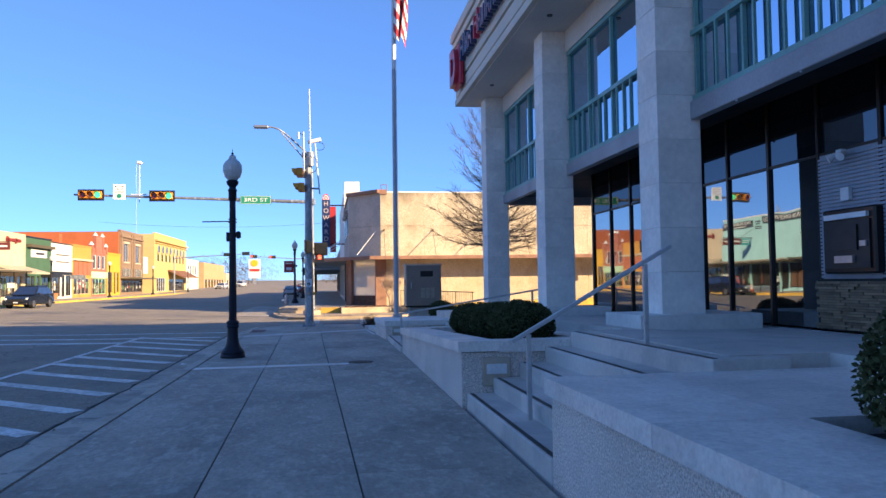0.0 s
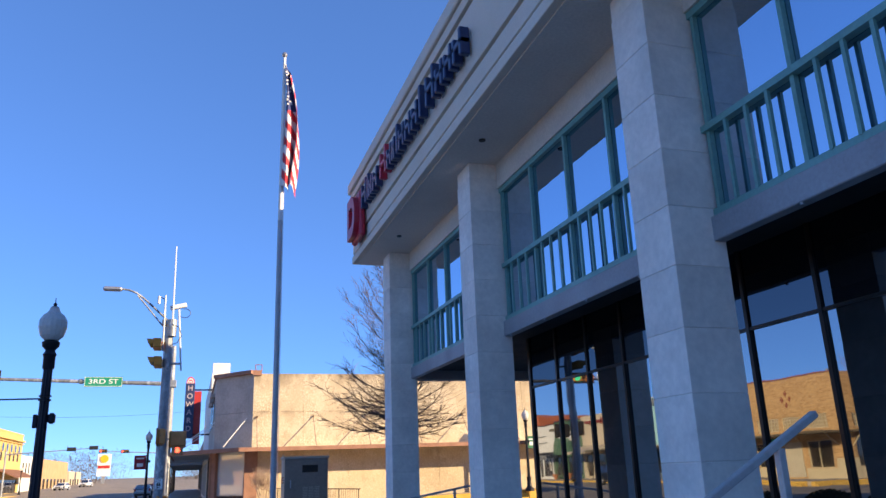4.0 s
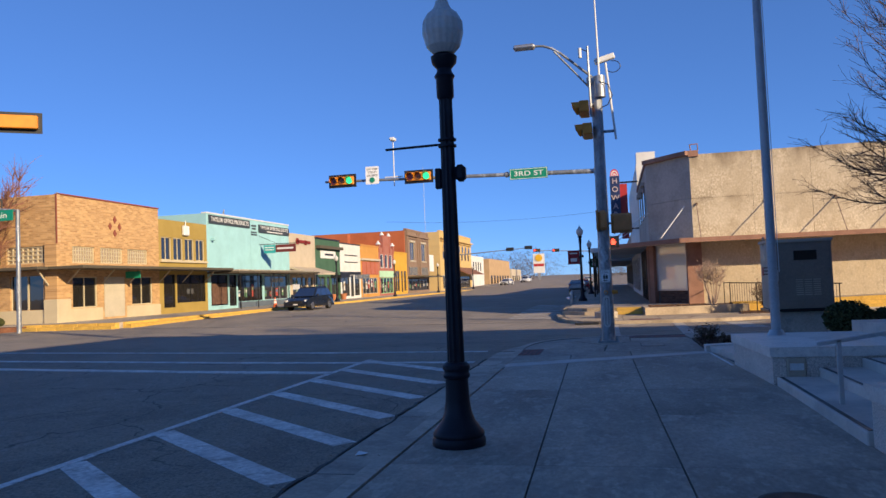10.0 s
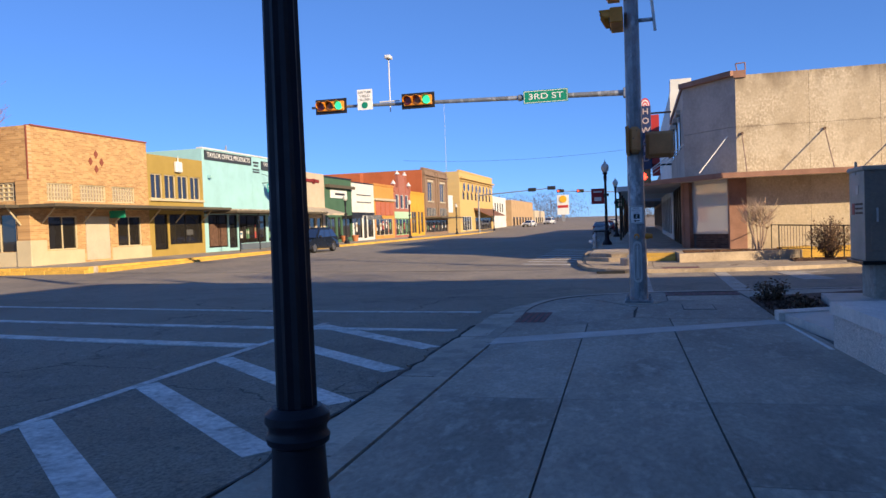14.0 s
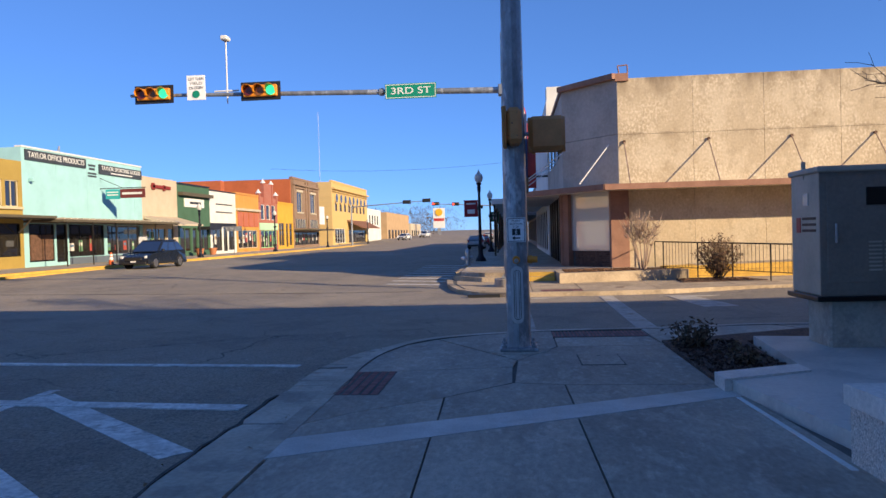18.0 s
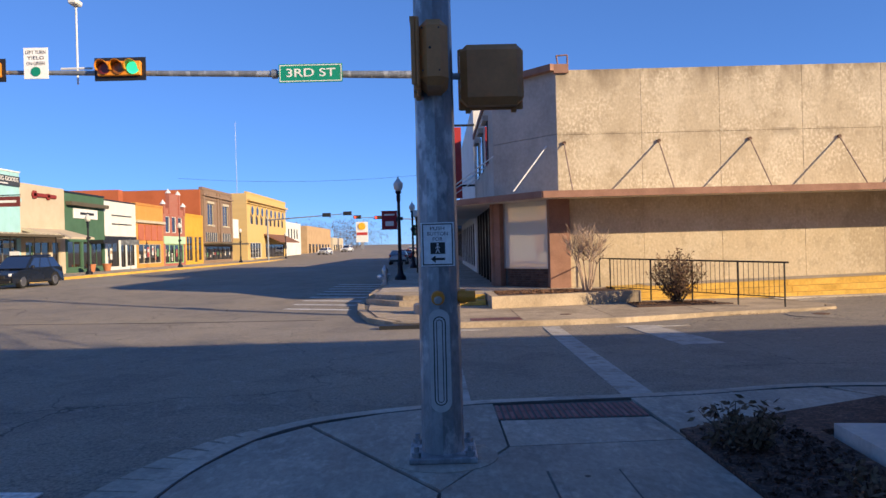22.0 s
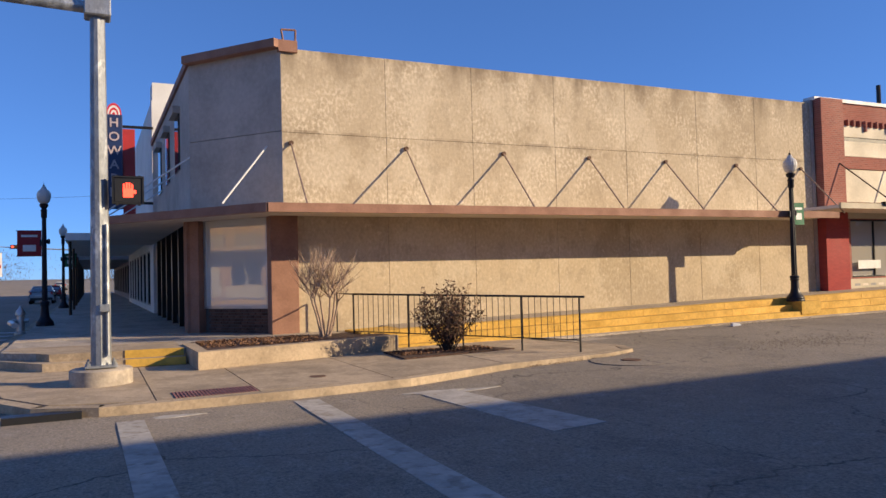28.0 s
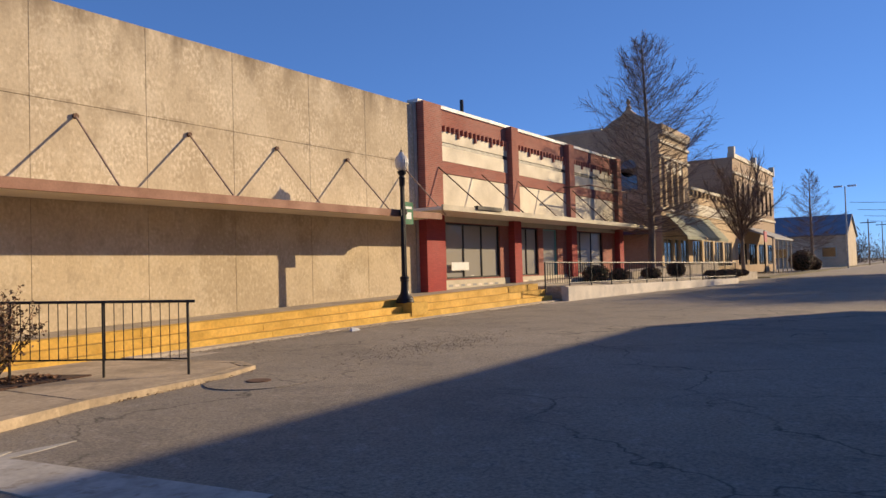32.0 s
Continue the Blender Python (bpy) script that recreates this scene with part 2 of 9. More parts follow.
    val = N.new("ShaderNodeHueSaturation")
    L.new(shade, val.inputs["Color"])
    f = level(noise_node(fine[0], 6.0), 1 - fine[1], 1 + fine[1])
    if rnd:
        m2, r2 = N.new("ShaderNodeMath"), N.new("ShaderNodeMapRange")
        m2.operation = "MULTIPLY"
        r2.inputs[3].default_value, r2.inputs[4].default_value = 1 - rnd, 1 + rnd
        L.new(oi.outputs["Random"], r2.inputs[0])
        L.new(f, m2.inputs[0])
        L.new(r2.outputs[0], m2.inputs[1])
        f = m2.outputs[0]
    L.new(f, val.inputs["Value"])
    L.new(val.outputs[0], bs.inputs["Base Color"])
    L.new(level(nb, max(rough - 0.12, 0.03), min(rough + 0.1, 1.0)), bs.inputs["Roughness"])
    if bump:
        bp = N.new("ShaderNodeBump")
        bp.inputs["Strength"].default_value, bp.inputs["Distance"].default_value = bump[1], 0.01
        L.new(noise_node(bump[0], 3.0), bp.inputs["Height"])
        L.new(bp.outputs[0], bs.inputs["Normal"])
    if emit:
        bs.inputs["Emission Color"].default_value, bs.inputs["Emission Strength"].default_value = c4, emit
    return ma


def brick_mat(name, c1, c2, mortar, plane="x", size=(0.2, 0.067)):
    """Fine brickwork for walls that stay far off."""
    ma = mat(name, c1, 0.9, big=(0.5, 0.1))
    N, L = ma.node_tree.nodes, ma.node_tree.links
    tc, se, co = N.new("ShaderNodeTexCoord"), N.new("ShaderNodeSeparateXYZ"), N.new("ShaderNodeCombineXYZ")
    L.new(tc.outputs["Object"], se.inputs[0])
    L.new(se.outputs["Y" if plane == "x" else "X"], co.inputs[0])
    L.new(se.outputs["Z"], co.inputs[1])
    br = N.new("ShaderNodeTexBrick")
    br.inputs["Color1"].default_value, br.inputs["Color2"].default_value, br.inputs["Mortar"].default_value = (*c1, 1), (*c2, 1), (*mortar, 1)
    br.inputs["Scale"].default_value, br.inputs["Brick Width"].default_value, br.inputs["Row Height"].default_value = 1.0, size[0], size[1]
    br.inputs["Mortar Size"].default_value, br.inputs["Bias"].default_value = 0.006, 0.0
    L.new(co.outputs[0], br.inputs["Vector"])
    hs = next(n for n in N if n.type == "HUE_SAT")
    L.new(br.outputs["Color"], hs.inputs["Color"])
    bp = next(n for n in N if n.type == "BUMP")
    bp.inputs["Strength"].default_value = 0.4
    bp.invert = True
    L.new(br.outputs["Fac"], bp.inputs["Height"])
    return ma


def mirror_glass(name, tint, dark, share):
    """Coated window glass: a dark pane under a bright reflecting film."""
    ma = bpy.data.materials.new(name)
    ma.use_nodes = True
    N, L = ma.node_tree.nodes, ma.node_tree.links
    bs = N["Principled BSDF"]
    bs.inputs["Base Color"].default_value, bs.inputs["Roughness"].default_value = (*dark, 1), 0.05
    gl, mx = N.new("ShaderNodeBsdfGlossy"), N.new("ShaderNodeMixShader")
    gl.inputs["Color"].default_value, gl.inputs["Roughness"].default_value = (*tint, 1), 0.012
    tc, no, bp = N.new("ShaderNodeTexCoord"), N.new("ShaderNodeTexNoise"), N.new("ShaderNodeBump")
    no.inputs["Scale"].default_value = 0.9
    bp.inputs["Strength"].default_value, bp.inputs["Distance"].default_value = 0.05, 0.05
    L.new(tc.outputs["Object"], no.inputs["Vector"])
    L.new(no.outputs["Fac"], bp.inputs["Height"])
    L.new(bp.outputs[0], gl.inputs["Normal"])
    mx.inputs[0].default_value = share
    L.new(bs.outputs[0], mx.inputs[1])
    L.new(gl.outputs[0], mx.inputs[2])
    L.new(mx.outputs[0], N["Material Output"].inputs[0])
    return ma


ASPHALT = mat("asphalt", (0.225, 0.19, 0.148), 0.92, big=(0.25, 0.2), fine=(34, 0.4), bump=(110, 0.7), tone=(0.3, 0.248, 0.188), stain=((0.9, 0.34, (0.12, 0.105, 0.09), 0.53), (0.12, 0.5, (0.31, 0.265, 0.215), 0.52), (5.0, 0.4, (0.33, 0.29, 0.25), 0.58), (11.0, 0.5, (0.1, 0.095, 0.09), 0.6), (70.0, 0.5, (0.09, 0.082, 0.074), 0.58), (85.0, 0.45, (0.42, 0.37, 0.31), 0.61)), cracks=0.32, stretch=(1, 0.8, 1))
CONC = mat("sidewalk_concrete", (0.43, 0.365, 0.295), 0.85, big=(0.7, 0.2), fine=(18, 0.2), bump=(90, 0.3), rnd=0.09, tone=(0.32, 0.272, 0.222), stain=((1.3, 0.42, (0.21, 0.18, 0.15), 0.52), (2.6, 0.42, (0.57, 0.5, 0.42), 0.56), (6.0, 0.4, (0.58, 0.51, 0.43), 0.58), (9.0, 0.4, (0.18, 0.155, 0.13), 0.6), (24.0, 0.4, (0.2, 0.17, 0.14), 0.63), (0.4, 0.3, (0.27, 0.23, 0.19), 0.55)), stretch=(1.5, 0.7, 1))
CONC_D = mat("joint_concrete", (0.13, 0.12, 0.11), 0.95, big=(1, 0.2))
KERB = mat("kerb_concrete", (0.52, 0.445, 0.36), 0.9, big=(0.9, 0.18), fine=(20, 0.15), bump=(80, 0.3), rnd=0.06, stain=((2.2, 0.55, (0.24, 0.21, 0.18), 0.54),))
PLAZA = mat("plaza_concrete", (0.64, 0.575, 0.51), 0.7, big=(0.6, 0.12), fine=(22, 0.08), bump=(90, 0.15), stain=((1.3, 0.45, (0.36, 0.34, 0.32), 0.54),))
PEBBLE = mat("pebbled_concrete", (0.78, 0.65, 0.56), 0.95, big=(0.8, 0.1), fine=(60, 0.4), bump=(75, 1.0), stain=((75, 0.8, (0.34, 0.24, 0.19), 0.56), (62, 0.7, (0.86, 0.79, 0.73), 0.57), (1.4, 0.25, (0.55, 0.46, 0.4), 0.55)))
COPING = mat("smooth_coping", (0.78, 0.7, 0.63), 0.55, big=(1.2, 0.12), fine=(30, 0.14), bump=(60, 0.4), rnd=0.05, stain=((5.0, 0.35, (0.5, 0.45, 0.41), 0.57), (14.0, 0.4, (0.4, 0.36, 0.33), 0.62)))
SIGNW = mat("white_sheeting", (0.86, 0.86, 0.84), 0.4, big=(2, 0.04), bump=None)
LIME = mat("limestone", (0.87, 0.8, 0.72), 0.85, big=(1.1, 0.12), fine=(12, 0.08), bump=(40, 0.2), rnd=0.05)
STUCCO_G = mat("beige_fascia", (0.7, 0.61, 0.5), 0.85, big=(0.4, 0.06), fine=(30, 0.05), bump=(120, 0.2))
SOFFIT = mat("soffit_plaster", (0.72, 0.64, 0.55), 0.9, big=(0.4, 0.08))
TEAL = mat("teal_metal", (0.15, 0.36, 0.32), 0.45, 0.0, big=(1, 0.1), bump=None)
DARKMET = mat("dark_bronze", (0.025, 0.022, 0.02), 0.4, 0.6, big=(1, 0.1), bump=None)
BANKGLASS = mirror_glass("tinted_mirror_glass", (0.72, 0.78, 0.84), (0.012, 0.011, 0.01), 0.34)
SPANDREL = mirror_glass("black_spandrel_glass", (0.5, 0.55, 0.62), (0.006, 0.006, 0.007), 0.17)
UPGLASS = mirror_glass("upper_mirror_glass", (0.58, 0.76, 0.92), (0.01, 0.012, 0.012), 0.78)
SPANDREL.node_tree.nodes["Principled BSDF"].inputs["Specular IOR Level"].default_value = 0.0
SHOPGLASS = mirror_glass("shop_glass", (0.8, 0.82, 0.84), (0.02, 0.018, 0.016), 0.09)
ALU = mat("grey_aluminium", (0.5, 0.5, 0.5), 0.4, 0.8, big=(2, 0.08), bump=None)
GALV = mat("galvanised_steel", (0.33, 0.35, 0.37), 0.5, 0.55, big=(3.5, 0.2), fine=(30, 0.15), bump=(40, 0.1), stain=((5, 0.7, (0.6, 0.62, 0.63), 0.56), (14, 0.6, (0.22, 0.235, 0.25), 0.56)), stretch=(1, 1, 0.5))
RAILP = mat("painted_rail", (0.52, 0.51, 0.5), 0.45, 0.3, big=(3, 0.1), bump=None)
BLACKP = mat("black_cast_iron", (0.007, 0.009, 0.019), 0.5, 0.0, big=(4, 0.2), bump=(50, 0.1), spec=0.3)
GLOBE = mat("frosted_globe", (0.62, 0.6, 0.56), 0.25, big=(2, 0.1), bump=None)
YELLOWSIG = mat("signal_yellow", (0.8, 0.28, 0.02), 0.5, big=(3, 0.12), bump=None)
PEDBROWN = mat("ochre_housing", (0.66, 0.26, 0.075), 0.55, big=(3, 0.12), bump=None)
BLACKSIG = mat("signal_black", (0.015, 0.015, 0.015), 0.5, big=(3, 0.1), bump=None)
WHITEP = mat("white_paint", (0.72, 0.72, 0.7), 0.6, big=(2, 0.08), bump=(60, 0.05))
STRIPE = mat("road_paint", (0.72, 0.7, 0.66), 0.8, big=(2.5, 0.25), fine=(15, 0.3), bump=(90, 0.3), tone=(0.48, 0.46, 0.43), stain=((5.5, 0.6, (0.26, 0.235, 0.2), 0.58),))
STRIPE_W = mat("bright_road_paint", (0.46, 0.43, 0.385), 0.8, big=(3, 0.2), fine=(12, 0.25), bump=(90, 0.3), tone=(0.33, 0.3, 0.26), stain=((4.5, 0.85, (0.27, 0.235, 0.19), 0.56),))
GREENSIGN = mat("sign_green", (0.004, 0.24, 0.145), 0.4, big=(2, 0.05), bump=None)
REDP = mat("red_paint", (0.45, 0.03, 0.025), 0.5, big=(2, 0.12), bump=None)
YELLOWK = mat("yellow_kerb_paint", (0.66, 0.4, 0.075), 0.8, big=(1.5, 0.15), fine=(14, 0.15), bump=(60, 0.3), rnd=0.07)
TACTILE = mat("brick_red_pavers", (0.3, 0.13, 0.115), 0.9, big=(2, 0.15), rnd=0.12)
MULCH = mat("bark_mulch", (0.1, 0.05, 0.034), 1.0, big=(5, 0.3), fine=(30, 0.6), bump=(25, 1.0), rnd=0.2, stain=((18, 0.7, (0.03, 0.016, 0.012), 0.52), (24, 0.6, (0.2, 0.12, 0.085), 0.58)))
SOIL = mat("dark_soil", (0.035, 0.026, 0.02), 1.0, big=(5, 0.3), fine=(60, 0.4), bump=(40, 1.0))
LEAF = mat("shrub_leaves", (0.05, 0.06, 0.02), 0.75, spec=0.25, big=(9, 0.3), fine=(50, 0.4), bump=None, tone=(0.075, 0.08, 0.03))
LEAF_B = mat("bronze_leaves", (0.19, 0.1, 0.062), 0.7, big=(9, 0.3), fine=(50, 0.5), bump=None, tone=(0.11, 0.08, 0.045), spec=0.3)
OAKLEAF = mat("oak_leaves", (0.024, 0.036, 0.014), 0.9, spec=0.15, big=(2, 0.3), fine=(40, 0.4), bump=None)
BARK = mat("grey_bark", (0.24, 0.18, 0.135), 0.95, big=(4, 0.25), fine=(40, 0.2), bump=(30, 0.7), stretch=(1, 1, 0.25))
BARK_D = mat("dark_bark", (0.055, 0.042, 0.035), 0.95, big=(4, 0.25), fine=(40, 0.2), bump=(30, 0.7), stretch=(1, 1, 0.25))
TWIG = mat("winter_twigs", (0.2, 0.135, 0.1), 0.9, big=(3, 0.2), bump=None)
CAB = mat("cabinet_metal", (0.5, 0.4, 0.3), 0.55, 0.0, big=(1.5, 0.1), fine=(20, 0.06), bump=None)
def weathered(name, col, flakes, rim):
    """Painted stucco: cloudy patches, pale peeled flakes, and rain streaks that run down from the parapet and the panel joint."""
    ma = mat(name, col, 0.95, big=(0.45, 0.2), fine=(14, 0.13), bump=(14, 0.5), tone=(0.44, 0.355, 0.245), stain=((0.55, 0.55, (0.36, 0.285, 0.19), 0.53), (0.9, 0.55, (0.6, 0.51, 0.38), 0.54), (2.6, 0.4, (0.34, 0.27, 0.185), 0.56), (7.0, 0.4, (0.62, 0.53, 0.4), 0.6)), stretch=(1, 1, 0.75))
    N, L = ma.node_tree.nodes, ma.node_tree.links
    bs = N["Principled BSDF"]
    src = bs.inputs["Base Color"].links[0].from_socket
    tc = N.new("ShaderNodeTexCoord")

    def field(scale, stretch, lo, hi, detail=6.0):
        mp, no, mr = N.new("ShaderNodeMapping"), N.new("ShaderNodeTexNoise"), N.new("ShaderNodeMapRange")
        mp.inputs["Scale"].default_value = stretch
        no.inputs["Scale"].default_value, no.inputs["Detail"].default_value = scale, detail
        mr.inputs[1].default_value, mr.inputs[2].default_value = lo, hi
        L.new(tc.outputs["Object"], mp.inputs[0])
        L.new(mp.outputs[0], no.inputs["Vector"])
        L.new(no.outputs["Fac"], mr.inputs[0])
        return mr.outputs[0]

    def times(a, b):
        m_ = N.new("ShaderNodeMath")
        m_.operation = "MULTIPLY"
        L.new(a, m_.inputs[0])
        if isinstance(b, float):
            m_.inputs[1].default_value = b
        else:
            L.new(b, m_.inputs[1])
        return m_.outputs[0]

    def blend(fac, c):
        nonlocal src
        m_ = N.new("ShaderNodeMix")
        m_.data_type = "RGBA"
        m_.inputs[7].default_value = (*c, 1)
        L.new(fac, m_.inputs[0])
        L.new(src, m_.inputs[6])
        src = m_.outputs[2]

    blend(times(times(field(13.0, (1, 1, 0.7), 0.47, 0.64, 7.0), field(0.8, (1, 1, 1), 0.4, 0.6)), flakes), (0.72, 0.62, 0.47))
    if rim:
        sep = N.new("ShaderNodeSeparateXYZ")
        L.new(tc.outputs["Object"], sep.inputs[0])
        for z0, z1, sc, amount in ((6.0, 7.0, 1.6, 0.85), (6.75, 7.02, 5.0, 0.7), (4.72, 4.97, 1.3, 0.5)):
            mr = N.new("ShaderNodeMapRange")
            mr.inputs[1].default_value, mr.inputs[2].default_value = z0, z1
            mr.clamp = True
            L.new(sep.outputs[2], mr.inputs[0])
            cut = N.new("ShaderNodeMath")
            cut.operation = "LESS_THAN"
            cut.inputs[1].default_value = z1 + 0.06
            L.new(sep.outputs[2], cut.inputs[0])
            blend(times(times(times(mr.outputs[0], cut.outputs[0]), field(sc, (1, 1, 0.3), 0.42, 0.66)), amount), (0.17, 0.125, 0.08))
    L.new(src, bs.inputs["Base Color"])
    return ma


STUCCO = weathered("weathered_stucco", (0.52, 0.42, 0.29), 0.3, False)
STUCCO_UP = weathered("weathered_upper_stucco", (0.5, 0.41, 0.29), 0.7, True)
JOINT = mat("stucco_joint", (0.2, 0.145, 0.09), 0.95, big=(2, 0.3), bump=None)
STUCCO_S = mat("grey_stucco", (0.5, 0.44, 0.38), 0.95, big=(0.6, 0.15), fine=(8, 0.1), bump=(30, 0.4))
PINK = mat("terracotta_trim", (0.33, 0.17, 0.115), 0.8, big=(1.5, 0.14), bump=(50, 0.1))
REDBRICK = brick_mat("red_brick", (0.33, 0.1, 0.07), (0.25, 0.075, 0.055), (0.3, 0.19, 0.15), "y")
CREAMP = mat("cream_panel", (0.62, 0.55, 0.42), 0.7, big=(0.7, 0.1), bump=(40, 0.1))
TANBRICK = brick_mat("tan_brick_y", (0.52, 0.37, 0.21), (0.44, 0.31, 0.17), (0.48, 0.38, 0.25), "y")
# Near-black for rooms and undersides: their shade is put into the colour.
DKSHADE = mat("dark_shade", (0.02, 0.018, 0.016), 0.9, big=(1, 0.2), bump=None)
RUST = mat("rusty_rod", (0.16, 0.085, 0.055), 0.8, 0.2, big=(4, 0.2), bump=None)
BLACKRAIL = mat("black_rail_paint", (0.018, 0.016, 0.015), 0.5, 0.2, big=(4, 0.1), bump=None)
GRASS = mat("dry_grass", (0.16, 0.13, 0.06), 1.0, big=(0.5, 0.25), fine=(40, 0.4), bump=(30, 0.8))
GREYROOF = mat("grey_roof", (0.3, 0.3, 0.3), 0.8, big=(0.5, 0.1))
def lens(name, col, lit):
    return mat(name, col, 0.25, big=(4, 0.05), bump=None, emit=lit)

# ---------------------------------------------------------------- ground and roads
def clamp(v, a=0.0, b=1.0):
    return max(a, min(b, v))


def road_z(x, y):
    z = -0.14
    z += -0.13 * clamp((y - 30) / 9) * (1 - clamp((x - 4) / 10)) * (1 - clamp((y - 45) / 15))
    z += 0.16 * clamp((-x - 8) / 17)
    z += 0.12 * clamp((x - 10) / 25) * clamp((y - 25) / 5)
    if y > 130:
        z += 0.012 * (y - 130) if y < 420 else 3.48
    return z


xs = [-1500, -400, -120, -60, -40, -30, -25, -20, -15, -11, -8, -5, -3, 0, 2, 4, 6, 8, 10, 12, 16, 20, 27, 35, 50, 80, 120, 200, 400, 1500]
ys = [-1500, -300, -60, -20, 0, 10, 20, 25, 27, 30, 32, 34, 36, 39, 42, 45, 50, 55, 60, 80, 100, 130, 180, 240, 320, 420, 1500]
g = M()
g.v = [(x, y, road_z(x, y)) for y in ys for x in xs]
nx = len(xs)
g.f = [(j * nx + i, j * nx + i + 1, (j + 1) * nx + i + 1, (j + 1) * nx + i) for j in range(len(ys) - 1) for i in range(nx - 1)]
solid("road", g, ASPHALT, "worn grey asphalt street surface with cracks and patches", "road", "structure", smooth=True)

CURVE = [(-2.6, 26.6), (-2.66, 27.6), (-2.6, 28.6), (-2.34, 29.55), (-1.9, 30.14), (-1.27, 30.48), (-0.6, 30.7), (0.0, 30.82), (1.85, 30.95), (3.2, 31.2), (5.2, 30.95), (7.2, 30.75), (8.0, 30.3), (8.7, 29.2), (9.6, 27.4), (11, 26.6)]
def rounded(pts, k=4):
    """A smooth line through the points."""
    out = []
    q = [pts[0]] + pts + [pts[-1]]
    for p0, p1, p2, p3 in zip(q, q[1:], q[2:], q[3:]):
        for i in range(k):
            t = i / k
            out.append(tuple(0.5 * (2 * p1[c] + (p2[c] - p0[c]) * t + (2 * p0[c] - 5 * p1[c] + 4 * p2[c] - p3[c]) * t * t + (3 * p1[c] - p0[c] - 3 * p2[c] + p3[c]) * t ** 3) for c in (0, 1)))
    return out + [pts[-1]]


CURVE = rounded(CURVE)
walk_poly = [(-2.6, -40)] + CURVE + [(110, 26.6), (110, 24.5), (1.55, 24.5), (1.62, -40)]
side = solid("pavement_south", M().prism(walk_poly, -0.3, -0.022), CONC_D, "grey concrete pavement laid in large scored panels", "pavement", "structure")

# kerb stones along the street edge
kerb = solid("kerb_south", M().prism([(-2.62, -40), (-2.46, -40), (-2.46, 26.6), (-2.62, 26.6)], -0.3, 0.004), KERB, "worn concrete kerb along the street", "kerb", "structure")
gut = solid("gutter_south", M().prism([(-3.2, -40), (-2.62, -40), (-2.62, 27), (-3.2, 27)], -0.3, -0.128), KERB, "concrete gutter pan beside the kerb", "gutter", "structure")
k2 = M()
for (a, b) in zip(CURVE, CURVE[1:]):
    d = Vector((b[0] - a[0], b[1] - a[1])).normalized()
    n = Vector((d.y, -d.x)) * 0.16
    k2.prism([a, (a[0] + n.x, a[1] + n.y), (b[0] + n.x, b[1] + n.y), b][::-1], -0.35, 0.004)
part("kerb_stone", k2, KERB, kerb)
kj, ga = M(), M()
for (a, b) in zip(CURVE, CURVE[1:]):
    d = Vector((b[0] - a[0], b[1] - a[1])).normalized()
    n = Vector((d.y, -d.x))
    off2 = lambda p, w: (p[0] + n.x * w, p[1] + n.y * w)
    kj.prism([off2(a, 0.16), off2(a, 0.175), off2(b, 0.175), off2(b, 0.16)][::-1], -0.2, 0.005)
    ga.prism([off2(a, -0.55), off2(a, -0.01), off2(b, -0.01), off2(b, -0.55)][::-1], lambda x, y: road_z(x, y) - 0.2, lambda x, y: road_z(x, y) + 0.008)
part("joint", kj, CONC_D, kerb, "dark joint behind the kerb")
part("gutter_pan", ga, KERB, gut, "curved concrete gutter pan")

# scored panels of the pavement, in three skewed columns that end at a slanted ribbed strip
def col1(y):
    return -0.965 - 0.0225 * (y - 7)


def col2(y):
    return 0.235 - 0.0255 * (y - 7)


def strip_lo(x):
    return 25.37 + 0.5 * x


def strip_hi(x):
    return 25.82 + 0.47 * x


def flag_row(xa, xb, cuts):
    """Panels of one column between two side lines, cut across at the given places; the last one meets the strip."""
    for ya, yb in zip(cuts, cuts[1:] + [None]):
        y0, y1 = ya + 0.003, (yb - 0.003 if yb else 24.6)
        a0, b0, a1, b1 = xa(y0) + 0.008, xb(y0) - 0.008, xa(y1) + 0.008, xb(y1) - 0.008
        part("flag", M().prism([(a0, y0), (b0, y0), (b1, y1 if yb else strip_lo(b1) - 0.004), (a1, y1 if yb else strip_lo(a1) - 0.004)], -0.05, 0.0), CONC, side)


LONG_CUTS = [-14.0, -9.3, -5.5, -1.2, 3.1, 7.66, 12.5, 17.1, 21.37]
flag_row(lambda y: -2.44, col1, LONG_CUTS)
flag_row(col1, col2, LONG_CUTS)
flag_row(col2, lambda y: 1.6 - 0.25 * clamp((y - 23.2) / 1.0), [-14.0, -11.8, -9.3, -7.4, -5.5, -3.4, -1.2, 0.9, 3.1, 5.4, 7.66, 10.1, 12.5, 14.9, 17.1, 19.43, 21.37])

# light strips that cross the pavement
part("strip", M().prism([(-2.44, 15.72), (0.38, 15.86), (0.38, 16.12), (-2.44, 16.0)], -0.03, 0.003), COPING, side, "pale concrete strip across the pavement")
RIB = mat("ribbed_pale_strip", (0.6, 0.56, 0.52), 0.75, big=(2, 0.12), fine=(60, 0.15), bump=(70, 0.5), stain=((3.0, 0.4, (0.42, 0.37, 0.32), 0.55),))
part("strip", M().prism([(-2.56, strip_lo(-2.56)), (1.3, strip_lo(1.3)), (1.3, strip_hi(1.3)), (-2.56, strip_hi(-2.56))], -0.04, 0.003), RIB, side, "pale ribbed strip across the pavement")
part("flag", M().prism([(-2.54, strip_hi(-2.54) + 0.01), (-1.365, strip_hi(-1.365) + 0.01), (-1.39, 26.04), (-2.12, 25.48), (-2.54, 25.0)], -0.04, 0.0), CONC, side)
